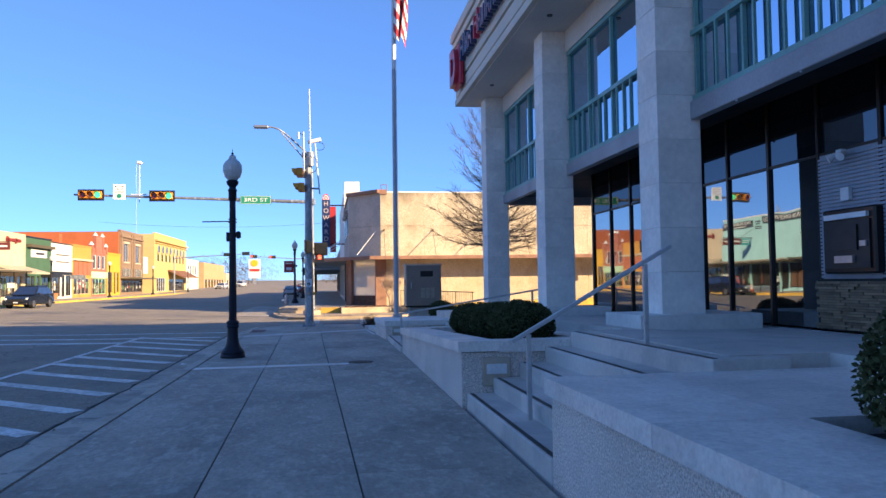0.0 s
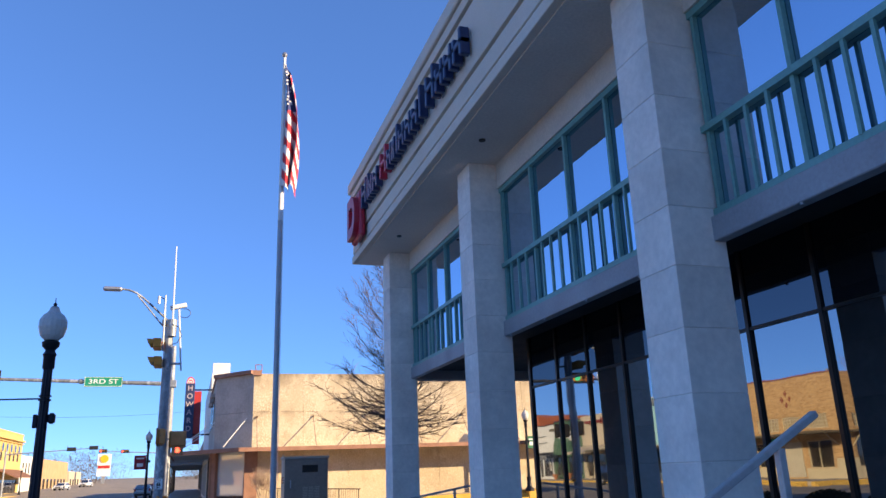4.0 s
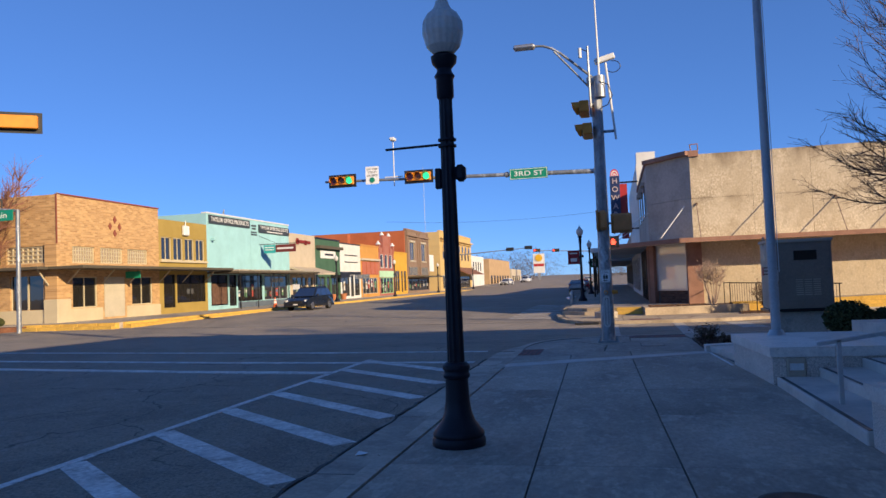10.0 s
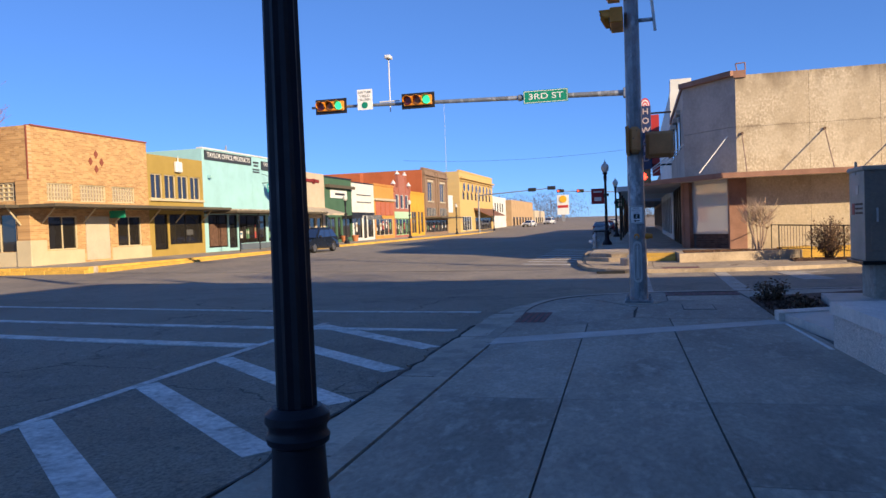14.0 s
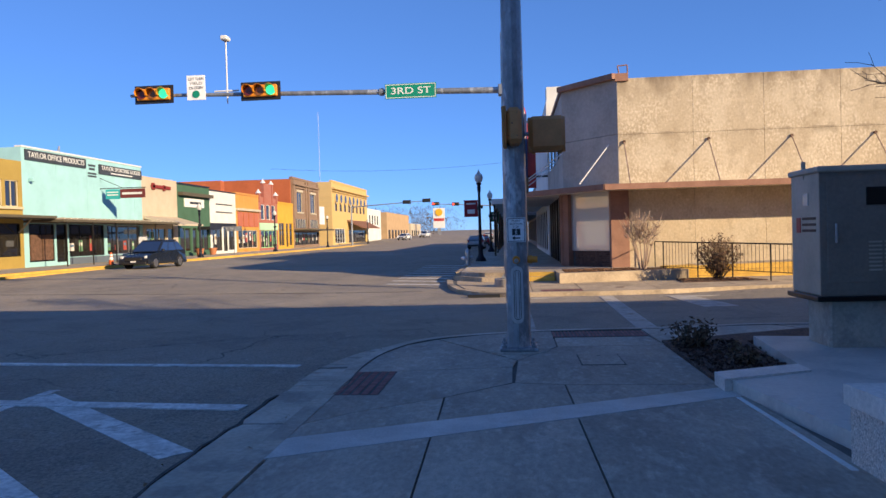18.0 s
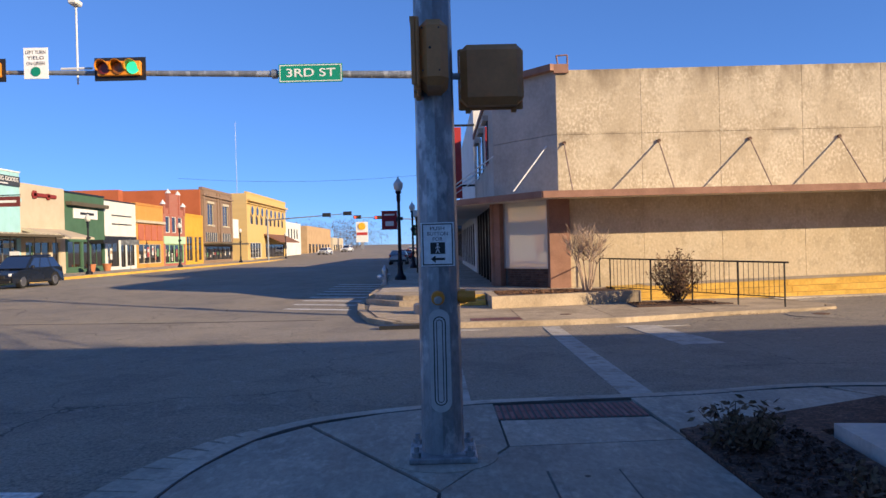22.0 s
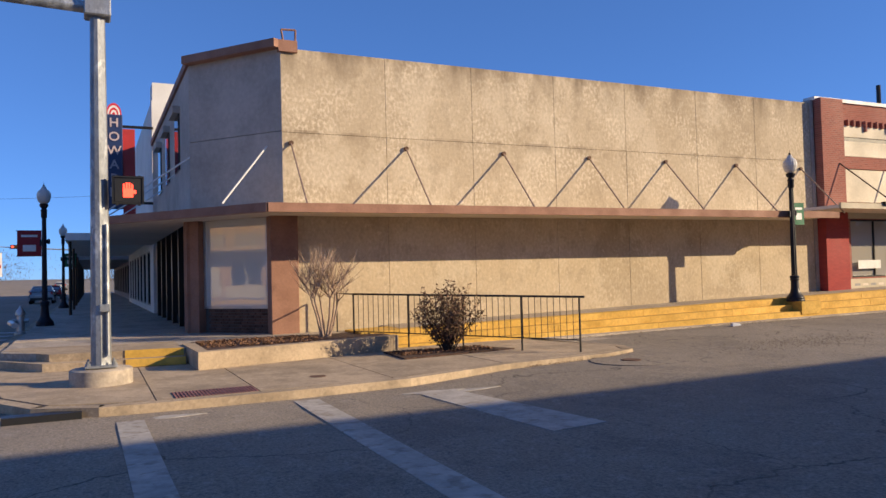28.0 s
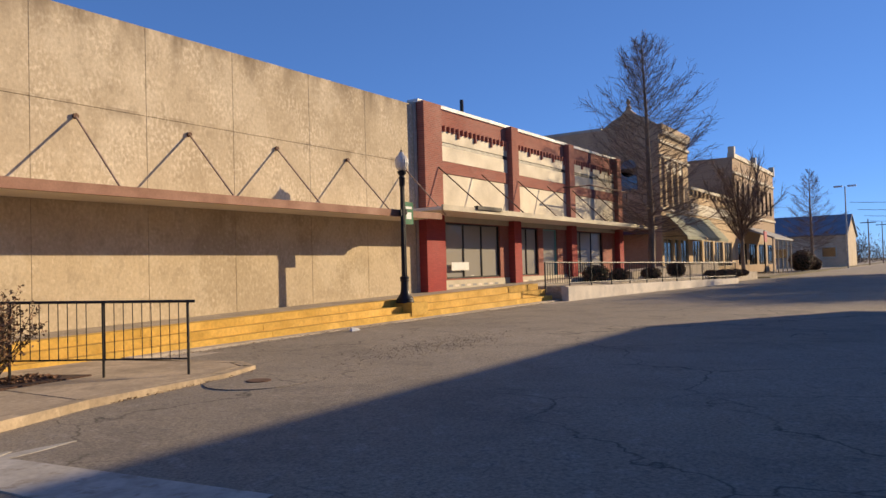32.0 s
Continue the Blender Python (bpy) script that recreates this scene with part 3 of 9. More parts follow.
part("flag", M().prism([(-1.35, strip_hi(-1.35) + 0.01), (-0.218, strip_hi(-0.218) + 0.01), (-0.235, 26.58), (-0.73, 26.7), (-1.37, 26.05)], -0.04, 0.0), CONC, side)
part("flag", M().prism([(-0.2, strip_hi(-0.2) + 0.01), (1.3, strip_hi(1.3) + 0.01), (1.24, 26.55), (-0.22, 26.58)], -0.04, 0.0), CONC, side)
part("flag", M().prism([(-2.5, 25.08), (-2.12, 25.51), (-1.385, 26.07), (-0.75, 26.73), (-0.75, 27.6), (-2.0, 27.45), (-2.5, 27.4)], -0.04, -0.003), CONC, side)
part("flag", M().prism([(-0.72, 26.725), (-0.22, 26.6), (1.23, 26.57), (1.22, 29.12), (-0.15, 29.05), (-0.68, 28.06)], -0.04, 0.0), CONC, side)
part("flag", M().prism([(-2.5, 27.42), (-2.0, 27.47), (-0.75, 27.62), (-0.7, 28.04), (-1.83, 29.9), (-2.2, 29.42), (-2.44, 28.6)], -0.04, -0.003), CONC, side)
part("flag", M().prism([(-0.68, 28.08), (-0.17, 29.07), (-0.17, 30.62), (-0.6, 30.54), (-1.2, 30.32), (-1.8, 29.93)], -0.04, 0.0), CONC, side)
part("flag", M().prism([(-0.15, 29.07), (1.22, 29.14), (1.17, 29.91), (-0.15, 29.91)], -0.04, 0.0), CONC, side)
ucv = thing("utility_cover", (0.28, 28.02, 0), "rectangular concrete utility cover flush with the pavement", "utility cover")
part("rim", M().box(0.03, 0.53, 27.66, 28.4, -0.03, 0.004), CONC_D, ucv, "dark steel rim")
part("lid", M().box(0.045, 0.515, 27.675, 28.385, -0.02, 0.009, 0.003), CONC, ucv, "concrete lid")
part("lift_hole", M().cyl((0.28, 28.25, 0.0), (0.28, 28.25, 0.0105), 0.022, 0.022, 10), BLACKSIG, ucv)
part("flag", M().prism([(1.24, 29.2), (3.5, 30.5), (3.2, 31.0), (1.2, 30.75)], -0.04, 0.0), CONC, side)
part("flag", M().prism([(3.52, 30.5), (3.7, 28.4), (8.3, 28.4), (7.6, 30.5), (5.2, 30.75), (3.3, 31.0)], -0.04, 0.0), CONC, side)
part("caulk_line", M().prism([(1.33, 23.9), (1.37, 23.9), (1.27, 25.95), (1.23, 25.95)], 0.0, 0.006), WHITEP, side, "smeared white sealant line")
mh = thing("manhole_cover", (0.62, 16.2, 0), "round rusty iron access cover set in the pavement", "manhole cover")
part("rim", M().lathe([(0.25, -0.02), (0.25, 0.005), (0.22, 0.006)], 28, (0.62, 16.2, 0)), CONC_D, mh)
part("lid", M().lathe([(0.22, -0.02), (0.22, 0.009), (0.2, 0.011)], 28, (0.62, 16.2, 0)), RUST, mh, "rusty iron lid")
TARJ = mat("tar_joint", (0.06, 0.056, 0.052), 0.9, big=(2, 0.2))
rng = random.Random(15)
tj, px_, pw_ = M(), -3.22, 0.03
for k in range(170):
    ya, yb, qx, qw = -14 + 0.24 * k, -14 + 0.24 * (k + 1), -3.22 + rng.gauss(0, 0.02), rng.uniform(0.015, 0.05)
    tj.prism([(px_ - pw_ / 2, ya), (px_ + pw_ / 2, ya), (qx + qw / 2, yb), (qx - qw / 2, yb)], -0.2, -0.1215)
    px_, pw_ = qx, qw
part("joint", tj, TARJ, gut, "ragged dark crack beside the gutter")
part("kerb_joint", M().prism([(-2.635, -40), (-2.615, -40), (-2.615, 26.6), (-2.635, 26.6)], -0.2, -0.122), TARJ, gut, "dark seam at the kerb's foot")
gsc = thing("paper_scrap", (-3.0, 17.95, -0.12), "small white paper scrap in the gutter", "litter", "litter scraps")
part("sheet", M().add([(-3.05, 17.9, -0.122), (-2.94, 17.92, -0.11), (-2.95, 18.01, -0.118), (-3.04, 18.0, -0.1)], [(0, 1, 2), (0, 2, 3)]), SIGNW, gsc)
for k in range(14):
    part("joint", M().box(-3.2, -2.62, -8 + 2.8 * k, -7.985 + 2.8 * k, -0.2, -0.1265), TARJ, gut, "dark gutter joint")
# brick tactile mats of the two kerb ramps
def tactile(x0, x1, y0, y1, owner, z=0.0, along="x"):
    base = part("mat", M().box(x0, x1, y0, y1, z - 0.03, z + 0.002), CONC_D, owner, "brick-red paved ramp mat")
    n, rows = (24, 2) if along == "x" else (18, 5)
    if along == "x":
        w = (x1 - x0) / n
        me = mesh_of("paver", M().box(-w / 2 + 0.01, w / 2 - 0.01, -(y1 - y0) / 4 + 0.008, (y1 - y0) / 4 - 0.008, -0.02, 0.012, 0.004), TACTILE)
        for i in range(n):
            for j in (0, 1):
                piece("paver", me, base, (x0 + w * (i + 0.5), y0 + (y1 - y0) * (0.25 + 0.5 * j), z))
    else:
        w = (y1 - y0) / n
        me = mesh_of("paver", M().box(-(x1 - x0) / 10 + 0.012, (x1 - x0) / 10 - 0.012, -w / 2 + 0.008, w / 2 - 0.008, -0.02, 0.008, 0.004), TACTILE)
        for i in range(n):
            for j in range(rows):
                piece("paver", me, base, (x0 + (x1 - x0) * (j + 0.5) / rows, y0 + w * (i + 0.5), z))


tactile(-0.17, 1.17, 29.93, 30.5, side)
tactile(-2.5, -2.03, 26.2, 27.4, side, -0.004, "y")

# painted lines
def lane(name, pts, mat_, label, owner=None):
    m = M()
    m.prism(pts, lambda x, y: road_z(x, y) - 0.05, lambda x, y: road_z(x, y) + 0.006)
    return solid(name, m, mat_, label, "road marking", "structure")


def stripe(xa, ya, xb, yb, w, mat_, name="road_line", label="worn white line painted on the asphalt", lift=0.006):
    d = Vector((xb - xa, yb - ya)).normalized()
    n = Vector((-d.y, d.x)) * w / 2
    m = M()
    steps = max(1, int(math.hypot(xb - xa, yb - ya) / 3))
    for i in range(steps):
        p = Vector((xa, ya)).lerp(Vector((xb, yb)), i / steps)
        q = Vector((xa, ya)).lerp(Vector((xb, yb)), (i + 1) / steps)
        m.prism([p - n, q - n, q + n, p + n], lambda x, y: road_z(x, y) - 0.04, lambda x, y: road_z(x, y) + lift)
    return solid(name, m, mat_, label, "road marking", "structure")


stripe(-5.95, -6, -5.95, 27.2, 0.12, STRIPE, lift=0.009)
for i in range(-14, 6):
    stripe(-5.92, 19.05 + 1.57 * i, -3.36, 16.92 + 1.555 * i, 0.28, STRIPE, "hatch_line", "worn white diagonal hatch bar painted on the asphalt")
stripe(-26, 27.2, -5.95, 24.75, 0.3, STRIPE, lift=0.012)
stripe(-26, 28.6, -3.4, 26.27, 0.22, STRIPE, lift=0.012)
stripe(-21.5, 30.3, -3.5, 28.6, 0.14, STRIPE, lift=0.012)
stripe(-0.55, 39.4, -0.5, 31.2, 0.32, STRIPE_W)
stripe(1.76, 39.7, 1.52, 31.45, 0.36, STRIPE_W)
lane("stop_bar", [(3.43, 35.95), (4.2, 36.05), (3.92, 39.4), (3.3, 39.45)], STRIPE_W, "broken pale stop bar painted on the asphalt")
stripe(-24, 44.2, -3.6, 42.6, 0.05, TARJ, "tar_line", "thin dark tar-filled crack across the street")
for i in range(9):
    stripe(-5.4, 46.5 + 1.6 * i, -3.3, 45.6 + 1.6 * i, 0.25, STRIPE, "hatch_line", "worn white diagonal hatch bar painted on the asphalt")

# ---------------------------------------------------------------- bank forecourt
def zp(x, y):
    return min(0.95 - 0.021 * (y - 10.5), 0.9)


def zc(x, y):
    return 0.8 - 0.036 * max(0.0, y - 10.6)


forecourt = solid("forecourt_floor", M().prism([(4.1, -14), (41, -14), (41, 24.4), (3.3, 24.4), (3.3, 21), (4.9, 21), (4.9, 17.9), (3.68, 17.9), (3.68, 10.55), (3.2, 10.55), (3.2, 7.2), (4.1, 7.2)], -0.3, zp), PLAZA, "smooth grey concrete forecourt floor", "floor", "structure")


def planter(name, x0, x1, y0, y1, wall_w, label, end_w=None):
    end_w = end_w or wall_w
    p = thing(name, (x0, (y0 + y1) / 2, 0), label, "planter")
    zb = lambda x, y: zc(x, y) - 0.14
    part("bed_joint", M().prism([(x0 + 0.012, y0 + 0.012), (x0 + wall_w - 0.012, y0 + 0.012), (x0 + wall_w - 0.012, y1 - 0.012), (x0 + 0.012, y1 - 0.012)], lambda x, y: zb(x, y) - 0.02, lambda x, y: zb(x, y) + 0.012), CONC_D, p, "dark mortar joint")
    body = M()
    body.prism([(x0, y0), (x0 + wall_w, y0), (x0 + wall_w, y1), (x0, y1)], -0.2, zb)
    body.prism([(x1 - wall_w, y0), (x1, y0), (x1, y1), (x1 - wall_w, y1)], -0.2, zb)
    body.prism([(x0 + wall_w, y0), (x1 - wall_w, y0), (x1 - wall_w, y0 + wall_w), (x0 + wall_w, y0 + wall_w)], -0.2, zb)
    body.prism([(x0 + wall_w, y1 - end_w), (x1 - wall_w, y1 - end_w), (x1 - wall_w, y1), (x0 + wall_w, y1)], -0.2, zb)
    part("wall", body, PEBBLE, p, "pebble-finish concrete wall")
    part("soil", M().prism([(x0 + wall_w, y0 + wall_w), (x1 - wall_w, y0 + wall_w), (x1 - wall_w, y1 - end_w), (x0 + wall_w, y1 - end_w)], -0.2, lambda x, y: zc(x, y) - 0.1), SOIL, p, "dark soil")
    n = max(1, round((y1 - y0) / 1.9))
    o = 0.045
    for i in range(n):
        a, b = y0 - o + (y1 - y0 + 2 * o) * i / n + 0.004, y0 - o + (y1 - y0 + 2 * o) * (i + 1) / n - 0.004
        for (xa, xb) in ((x0 - o, x0 + wall_w + o), (x1 - wall_w - o, x1 + o)):
            part("coping", M().prism([(xa, a), (xb, a), (xb, b), (xa, b)], lambda x, y: zb(x, y) + 0.012, zc), COPING, p, "smooth pale coping slab")
    for (a, b) in ((y0 - o, y0 + wall_w + o), (y1 - end_w - o, y1 + o)):
        part("coping", M().prism([(x0 + wall_w + o, a), (x1 - wall_w - o, a), (x1 - wall_w - o, b), (x0 + wall_w + o, b)], zb, zc), COPING, p, "smooth pale coping slab")
    return p


planter("planter", 1.65, 4.1, -12, 7.0, 0.75, "long pebble-finish concrete planter with pale coping beside the steps", 1.85)
planter("planter", 1.6, 3.7, 10.56, 17.9, 0.42, "pebble-finish concrete planter with clipped shrubs and a pale coping")

# flag planter at the corner
fp = thing("planter", (2.2, 22.6, 0), "low pebble-finish concrete planter holding the flagpole", "planter")
part("wall", M().prism([(1.53, 21.63), (3.27, 21.63), (3.27, 24.07), (1.4, 24.07)], -0.2, 0.37), PEBBLE, fp)
part("coping", M().prism([(1.5, 21.6), (2.3, 21.6), (2.3, 24.1), (1.37, 24.1)], 0.37, 0.5), COPING, fp)
part("coping", M().prism([(2.306, 21.6), (3.3, 21.6), (3.3, 24.1), (2.306, 24.1)], 0.37, 0.5), COPING, fp)

# steps with dark nosing strips
def steps(name, y0, y1, n, top, x_front, tread, label):
    s = thing(name, (x_front, (y0 + y1) / 2, 0), label, "steps")
    h = top / n
    for i in range(n):
        x = x_front + i * tread
        part("step", M().box(x, x_front + n * tread + 0.35, y0, y1, -0.2 if i == 0 else h * i - 0.02, h * (i + 1), 0.01), PLAZA, s)
        part("nosing", M().box(x + 0.03, x + 0.075, y0 + 0.05, y1 - 0.05, h * (i + 1) - 0.01, h * (i + 1) + 0.004), BLACKSIG, s, "dark grip strip")
    return s


steps("steps", 7.04, 10.52, 5, 0.89, 1.65, 0.33, "five grey concrete steps with dark grip strips")
steps("steps", 17.94, 21.56, 6, 0.7, 1.56, 0.52, "shallow grey concrete steps with dark grip strips")


def stair_rail(y, xa, za, xb, zb, h, mid):
    r = thing("handrail", (xa, y, za), "pale grey painted steel handrail set in the concrete steps", "handrail", "stair handrails")
    part("rail", M().box(0, 1, -0.022, 0.022, -0.02, 0.02, 0.006, Matrix.Translation((xa - 0.1, y, za + h - 0.06)) @ Matrix.Rotation(-math.atan2(zb - za, xb - xa), 4, "Y") @ Matrix.Diagonal((math.hypot(xb - xa + 0.35, (zb - za) * (1 + 0.35 / (xb - xa))), 1, 1, 1))), RAILP, r, "sloping top rail")
    for k in mid:
        x, z = xa + (xb - xa) * k, za + (zb - za) * k
        part("post", M().box(x - 0.022, x + 0.022, y - 0.022, y + 0.022, z - 0.02, z + h - 0.03, 0.004), RAILP, r, "steel post")
    return r


stair_rail(8.5, 1.82, 0.19, 3.1, 0.9, 0.82, (0.05, 0.98))
stair_rail(19.15, 1.6, 0.16, 4.95, 0.68, 0.66, (0.03, 0.52, 0.98))

# small notice plate on the steps' side
pl2 = thing("wall_plate", (1.8, 21.6, 0.3), "small grey box with a white plate on the flag planter", "wall plate")
part("box", M().box(1.7, 1.93, 21.565, 21.635, 0.1, 0.36, 0.01), CAB, pl2)
part("plate", M().box(1.73, 1.9, 21.55, 21.567, 0.2, 0.29), WHITEP, pl2)
pl = thing("wall_plate", (1.98, 10.57, 0.42), "small grey box with a white plate on the planter's end", "wall plate")
part("box", M().box(1.85, 2.2, 10.52, 10.585, 0.25, 0.6, 0.01), CAB, pl)
part("plate", M().box(1.9, 2.15, 10.505, 10.524, 0.4, 0.52), WHITEP, pl)

# ---------------------------------------------------------------- bank building
EDGEB = mat("grey_beam_paint", (0.32, 0.32, 0.33), 0.55, big=(1, 0.1), bump=(60, 0.1))
bank = thing("bank_building", (10, 8, 0.8), "two-storey bank with limestone columns, teal balcony frames and mirror glass", "building")
FX, FN, FS, FE = 3.79, 23.2, -14.0, 40.0
part("soffit", M().box(FX + 0.1, FE, FS, FN - 0.1, 6.68, 6.78), SOFFIT, bank, "plain beige soffit")
part("fascia", M().box(FX, FE, FS, FN, 6.94, 7.24, 0.01), STUCCO_G, bank, "beige fascia band")
part("groove", M().box(FX + 0.05, FE, FS, FN - 0.05, 7.24, 7.3), STUCCO_G, bank)
part("fascia", M().box(FX - 0.02, FE, FS, FN + 0.02, 7.3, 8.34, 0.01), STUCCO_G, bank, "beige fascia band behind the letters")
part("groove", M().box(FX + 0.03, FE, FS, FN - 0.03, 8.34, 8.39), STUCCO_G, bank)
part("fascia_cap", M().box(FX - 0.06, FE, FS, FN + 0.06, 8.39, 8.58, 0.01), STUCCO_G, bank)
part("fascia_cap", M().box(FX - 0.12, FE, FS, FN + 0.12, 8.58, 8.85, 0.02), STUCCO_G, bank)
part("groove", M().box(FX + 0.05, FE, FS, FN - 0.05, 6.88, 6.94), STUCCO_G, bank)
part("fascia_lip", M().box(FX - 0.02, FE, FS, FN + 0.02, 6.7, 6.88, 0.01), STUCCO_G, bank)
for yy in (20.6, 15.4, 10.3, 5.2, 0.0):
    part("soffit_light", M().cyl((4.3, yy, 6.66), (4.3, yy, 6.685), 0.055, 0.055, 14), DARKMET, bank, "small round recessed soffit light")
# upper storey: glass behind teal frames
UX, UN = 4.95, 22.3
part("edge_beam", M().box(4.88, 5.02, FS, UN + 0.1, 3.68, 3.93, 0.01), EDGEB, bank, "grey metal edge beam under the balcony")
part("edge_beam", M().box(5.0, FE, UN - 0.15, UN + 0.1, 3.68, 3.93, 0.01), EDGEB, bank, "grey metal edge beam")
# The slab's near-black colour holds the shade below the overhang.
part("floor_slab", M().box(4.99, FE, FS, UN - 0.15, 3.9, 4.0), DKSHADE, bank, "underside of the upper floor, shade put into its near-black colour")
part("header", M().box(UX - 0.05, FE, FS, UN - 0.02, 6.24, 6.68), SOFFIT, bank, "beige band above the windows")
part("upper_wall", M().box(UX + 0.3, FE, FS, UN - 0.3, 4.0, 6.24), DKSHADE, bank)
for i in range(24):
    part("bolt", M().cyl((4.9, UN - 1.2 - 1.25 * i, 3.66), (4.9, UN - 1.2 - 1.25 * i, 3.72), 0.018, 0.018, 6), EDGEB, bank)
COLS_Y = [22.55] + [16.95 - 5.35 * k for k in range(6)]
CW = 0.62
for k, yn in enumerate(COLS_Y):
    ya, yb = (COLS_Y[k + 1] if k < 6 else yn - 5.35) + 0.03, yn - CW - 0.06
    n = 4
    pw = (yb - ya) / n
    for i in range(n):
        part("window_pane", M().box(UX + 0.05, UX + 0.07, ya + i * pw - (0.33 if i == 0 else 0), ya + (i + 1) * pw + (0.33 if i == n - 1 else 0), 3.95, 6.22), UPGLASS, bank, "mirror glass pane")
    for i in range(n + 1):
        part("balcony_frame", M().box(UX - 0.01, UX + 0.045, ya + i * pw - 0.024, ya + i * pw + 0.024, 3.93, 6.24), TEAL, bank, "teal window frame")
    for z0, z1, o in ((6.16, 6.24, 0.02), (3.93, 4.01, 0.03), (4.83, 4.9, 0.045)):
        part("balcony_rail", M().box(UX - o, UX + 0.045, ya - 0.32, yb + 0.32, z0, z1), TEAL, bank)
    for i in range(1, 16):
        if i % 4:
            yy = ya + (yb - ya) * i / 16
            part("baluster", M().box(UX - 0.04, UX - 0.005, yy - 0.018, yy + 0.018, 4.0, 4.84), TEAL, bank)
# north face of the upper storey
for i in range(5):
    xa = 5.4 + i * 1.55
    part("window_pane", M().box(xa, xa + 1.5, UN - 0.12, UN - 0.1, 3.95, 6.22), UPGLASS, bank, "mirror glass pane")
    part("balcony_frame", M().box(xa - 0.04, xa + 0.04, UN - 0.09, UN + 0.05, 3.93, 6.24), TEAL, bank, "teal window frame")
    part("balcony_rail", M().box(xa, xa + 1.55, UN - 0.06, UN + 0.04, 4.83, 4.9), TEAL, bank)
    for j in range(1, 5):
        part("baluster", M().box(xa + j * 0.31 - 0.02, xa + j * 0.31 + 0.02, UN, UN + 0.035, 3.93, 4.84), TEAL, bank)
# ground storey: dark glass wall set back
GX, GN = 5.95, 17.7
part("inner_core", M().box(GX + 0.4, FE, FS, GN - 0.4, 0.5, 3.9), DKSHADE, bank)
gy = [GN - 1.055 * k for k in range(5)] + [12.7] + [11.92 - 1.05 * k for k in range(25)]
for a, b in zip(gy[1:], gy):
    part("lower_pane", M().prism([(GX, a), (GX + 0.02, a), (GX + 0.02, b), (GX, b)], zp, 3.0), BANKGLASS, bank, "tinted mirror glass pane")
    part("upper_panel", M().box(GX - 0.01, GX + 0.02, a, b, 3.02, 3.9), SPANDREL, bank, "black spandrel glass panel")
    part("mullion", M().box(GX - 0.035, GX + 0.03, b - 0.025, b + 0.025, 0.55, 3.9), DARKMET, bank)
for i in range(8):
    xa = GX + i * 1.6
    part("lower_pane", M().prism([(xa, GN - 0.02), (xa + 1.6, GN - 0.02), (xa + 1.6, GN), (xa, GN)], zp, 3.0), BANKGLASS, bank, "tinted mirror glass pane")
    part("upper_panel", M().box(xa, xa + 1.6, GN - 0.02, GN + 0.01, 3.02, 3.9), SPANDREL, bank, "black spandrel glass panel")
    part("mullion", M().box(xa - 0.03, xa + 0.03, GN - 0.03, GN + 0.07, 0.55, 3.9), DARKMET, bank)
part("transom", M().box(GX - 0.025, GX + 0.04, FS, GN, 2.99, 3.025), DARKMET, bank)
part("sill", M().prism([(GX - 0.08, FS), (GX + 0.1, FS), (GX + 0.1, GN), (GX - 0.08, GN)], lambda x, y: zp(x, y) - 0.05, lambda x, y: zp(x, y) + 0.05), ALU, bank, "pale metal sill")
# columns in coursed limestone
block = mesh_of("block", M().box(-CW / 2, CW / 2, -CW / 2, CW / 2, -0.3, 0.296, 0.006), LIME)
for yn in COLS_Y[:6]:
    cx, cy = 4.4 + CW / 2, yn - CW / 2
    pil = part("column", M().box(cx - CW / 2 + 0.01, cx + CW / 2 - 0.01, cy - CW / 2 + 0.01, cy + CW / 2 - 0.01, 0.5, 6.68), LIME, bank, "square limestone column in coursed blocks")
    z = 1.32
    while z < 6.5:
        piece("block", block, pil, (cx, cy, min(z, 6.38)))
        z += 0.6
    pz = zp(cx, cy)
    part("plinth", M().box(cx - 0.75, cx + 0.95, cy - 0.62, cy + 0.62, pz - 0.1, pz + 0.16, 0.01), LIME, bank, "broad limestone plinth")
# cash machine in a dark stone panel
AX = GX - 0.08
atm = thing("cash_machine", (AX, 8.8, 0.9), "dark cash machine set in a blind-covered panel with a stone base", "cash machine")
part("frame", M().box(AX - 0.06, AX + 0.1, 8.25, 9.12, 1.56, 2.3, 0.02), DARKMET, atm)
part("recess_back", M().box(AX - 0.08, AX - 0.05, 8.32, 9.06, 1.62, 2.16), BLACKSIG, atm)
part("light_bar", M().box(AX - 0.1, AX - 0.04, 8.34, 9.04, 2.18, 2.24), WHITEP, atm, "white light bar")
part("screen", M().box(AX - 0.1, AX - 0.07, 8.5, 8.92, 1.82, 2.1), BLACKSIG, atm)
part("keypad", M().box(AX - 0.12, AX - 0.07, 8.55, 8.85, 1.68, 1.76), ALU, atm)
part("card_slot", M().box(AX - 0.1, AX - 0.07, 8.36, 8.46, 1.86, 1.92), ALU, atm)
stone = part("stone_base", M().box(AX - 0.01, AX + 0.06, 6.9, 9.32, 0.9, 1.5), DKSHADE, atm, "rough ledger-stone base")
TANSTONE = mat("ledger_stone", (0.24, 0.165, 0.1), 0.9, big=(3, 0.2), rnd=0.3)
ledge = [mesh_of("ledge_stone", M().box(-0.03, 0.02, -w / 2, w / 2, -0.014, 0.014, 0.003), TANSTONE) for w in (0.14, 0.22, 0.3)]
random.seed(5)
for i in range(18):
    y = 6.9
    while y < 9.24:
        k = random.randrange(3)
        w = (0.14, 0.22, 0.3)[k]
        piece("ledge_stone", ledge[k], stone, (AX - 0.01 + random.uniform(-0.012, 0.012), min(y + w / 2, 9.32 - w / 2), 0.93 + 0.031 * i))
        y += w + 0.008
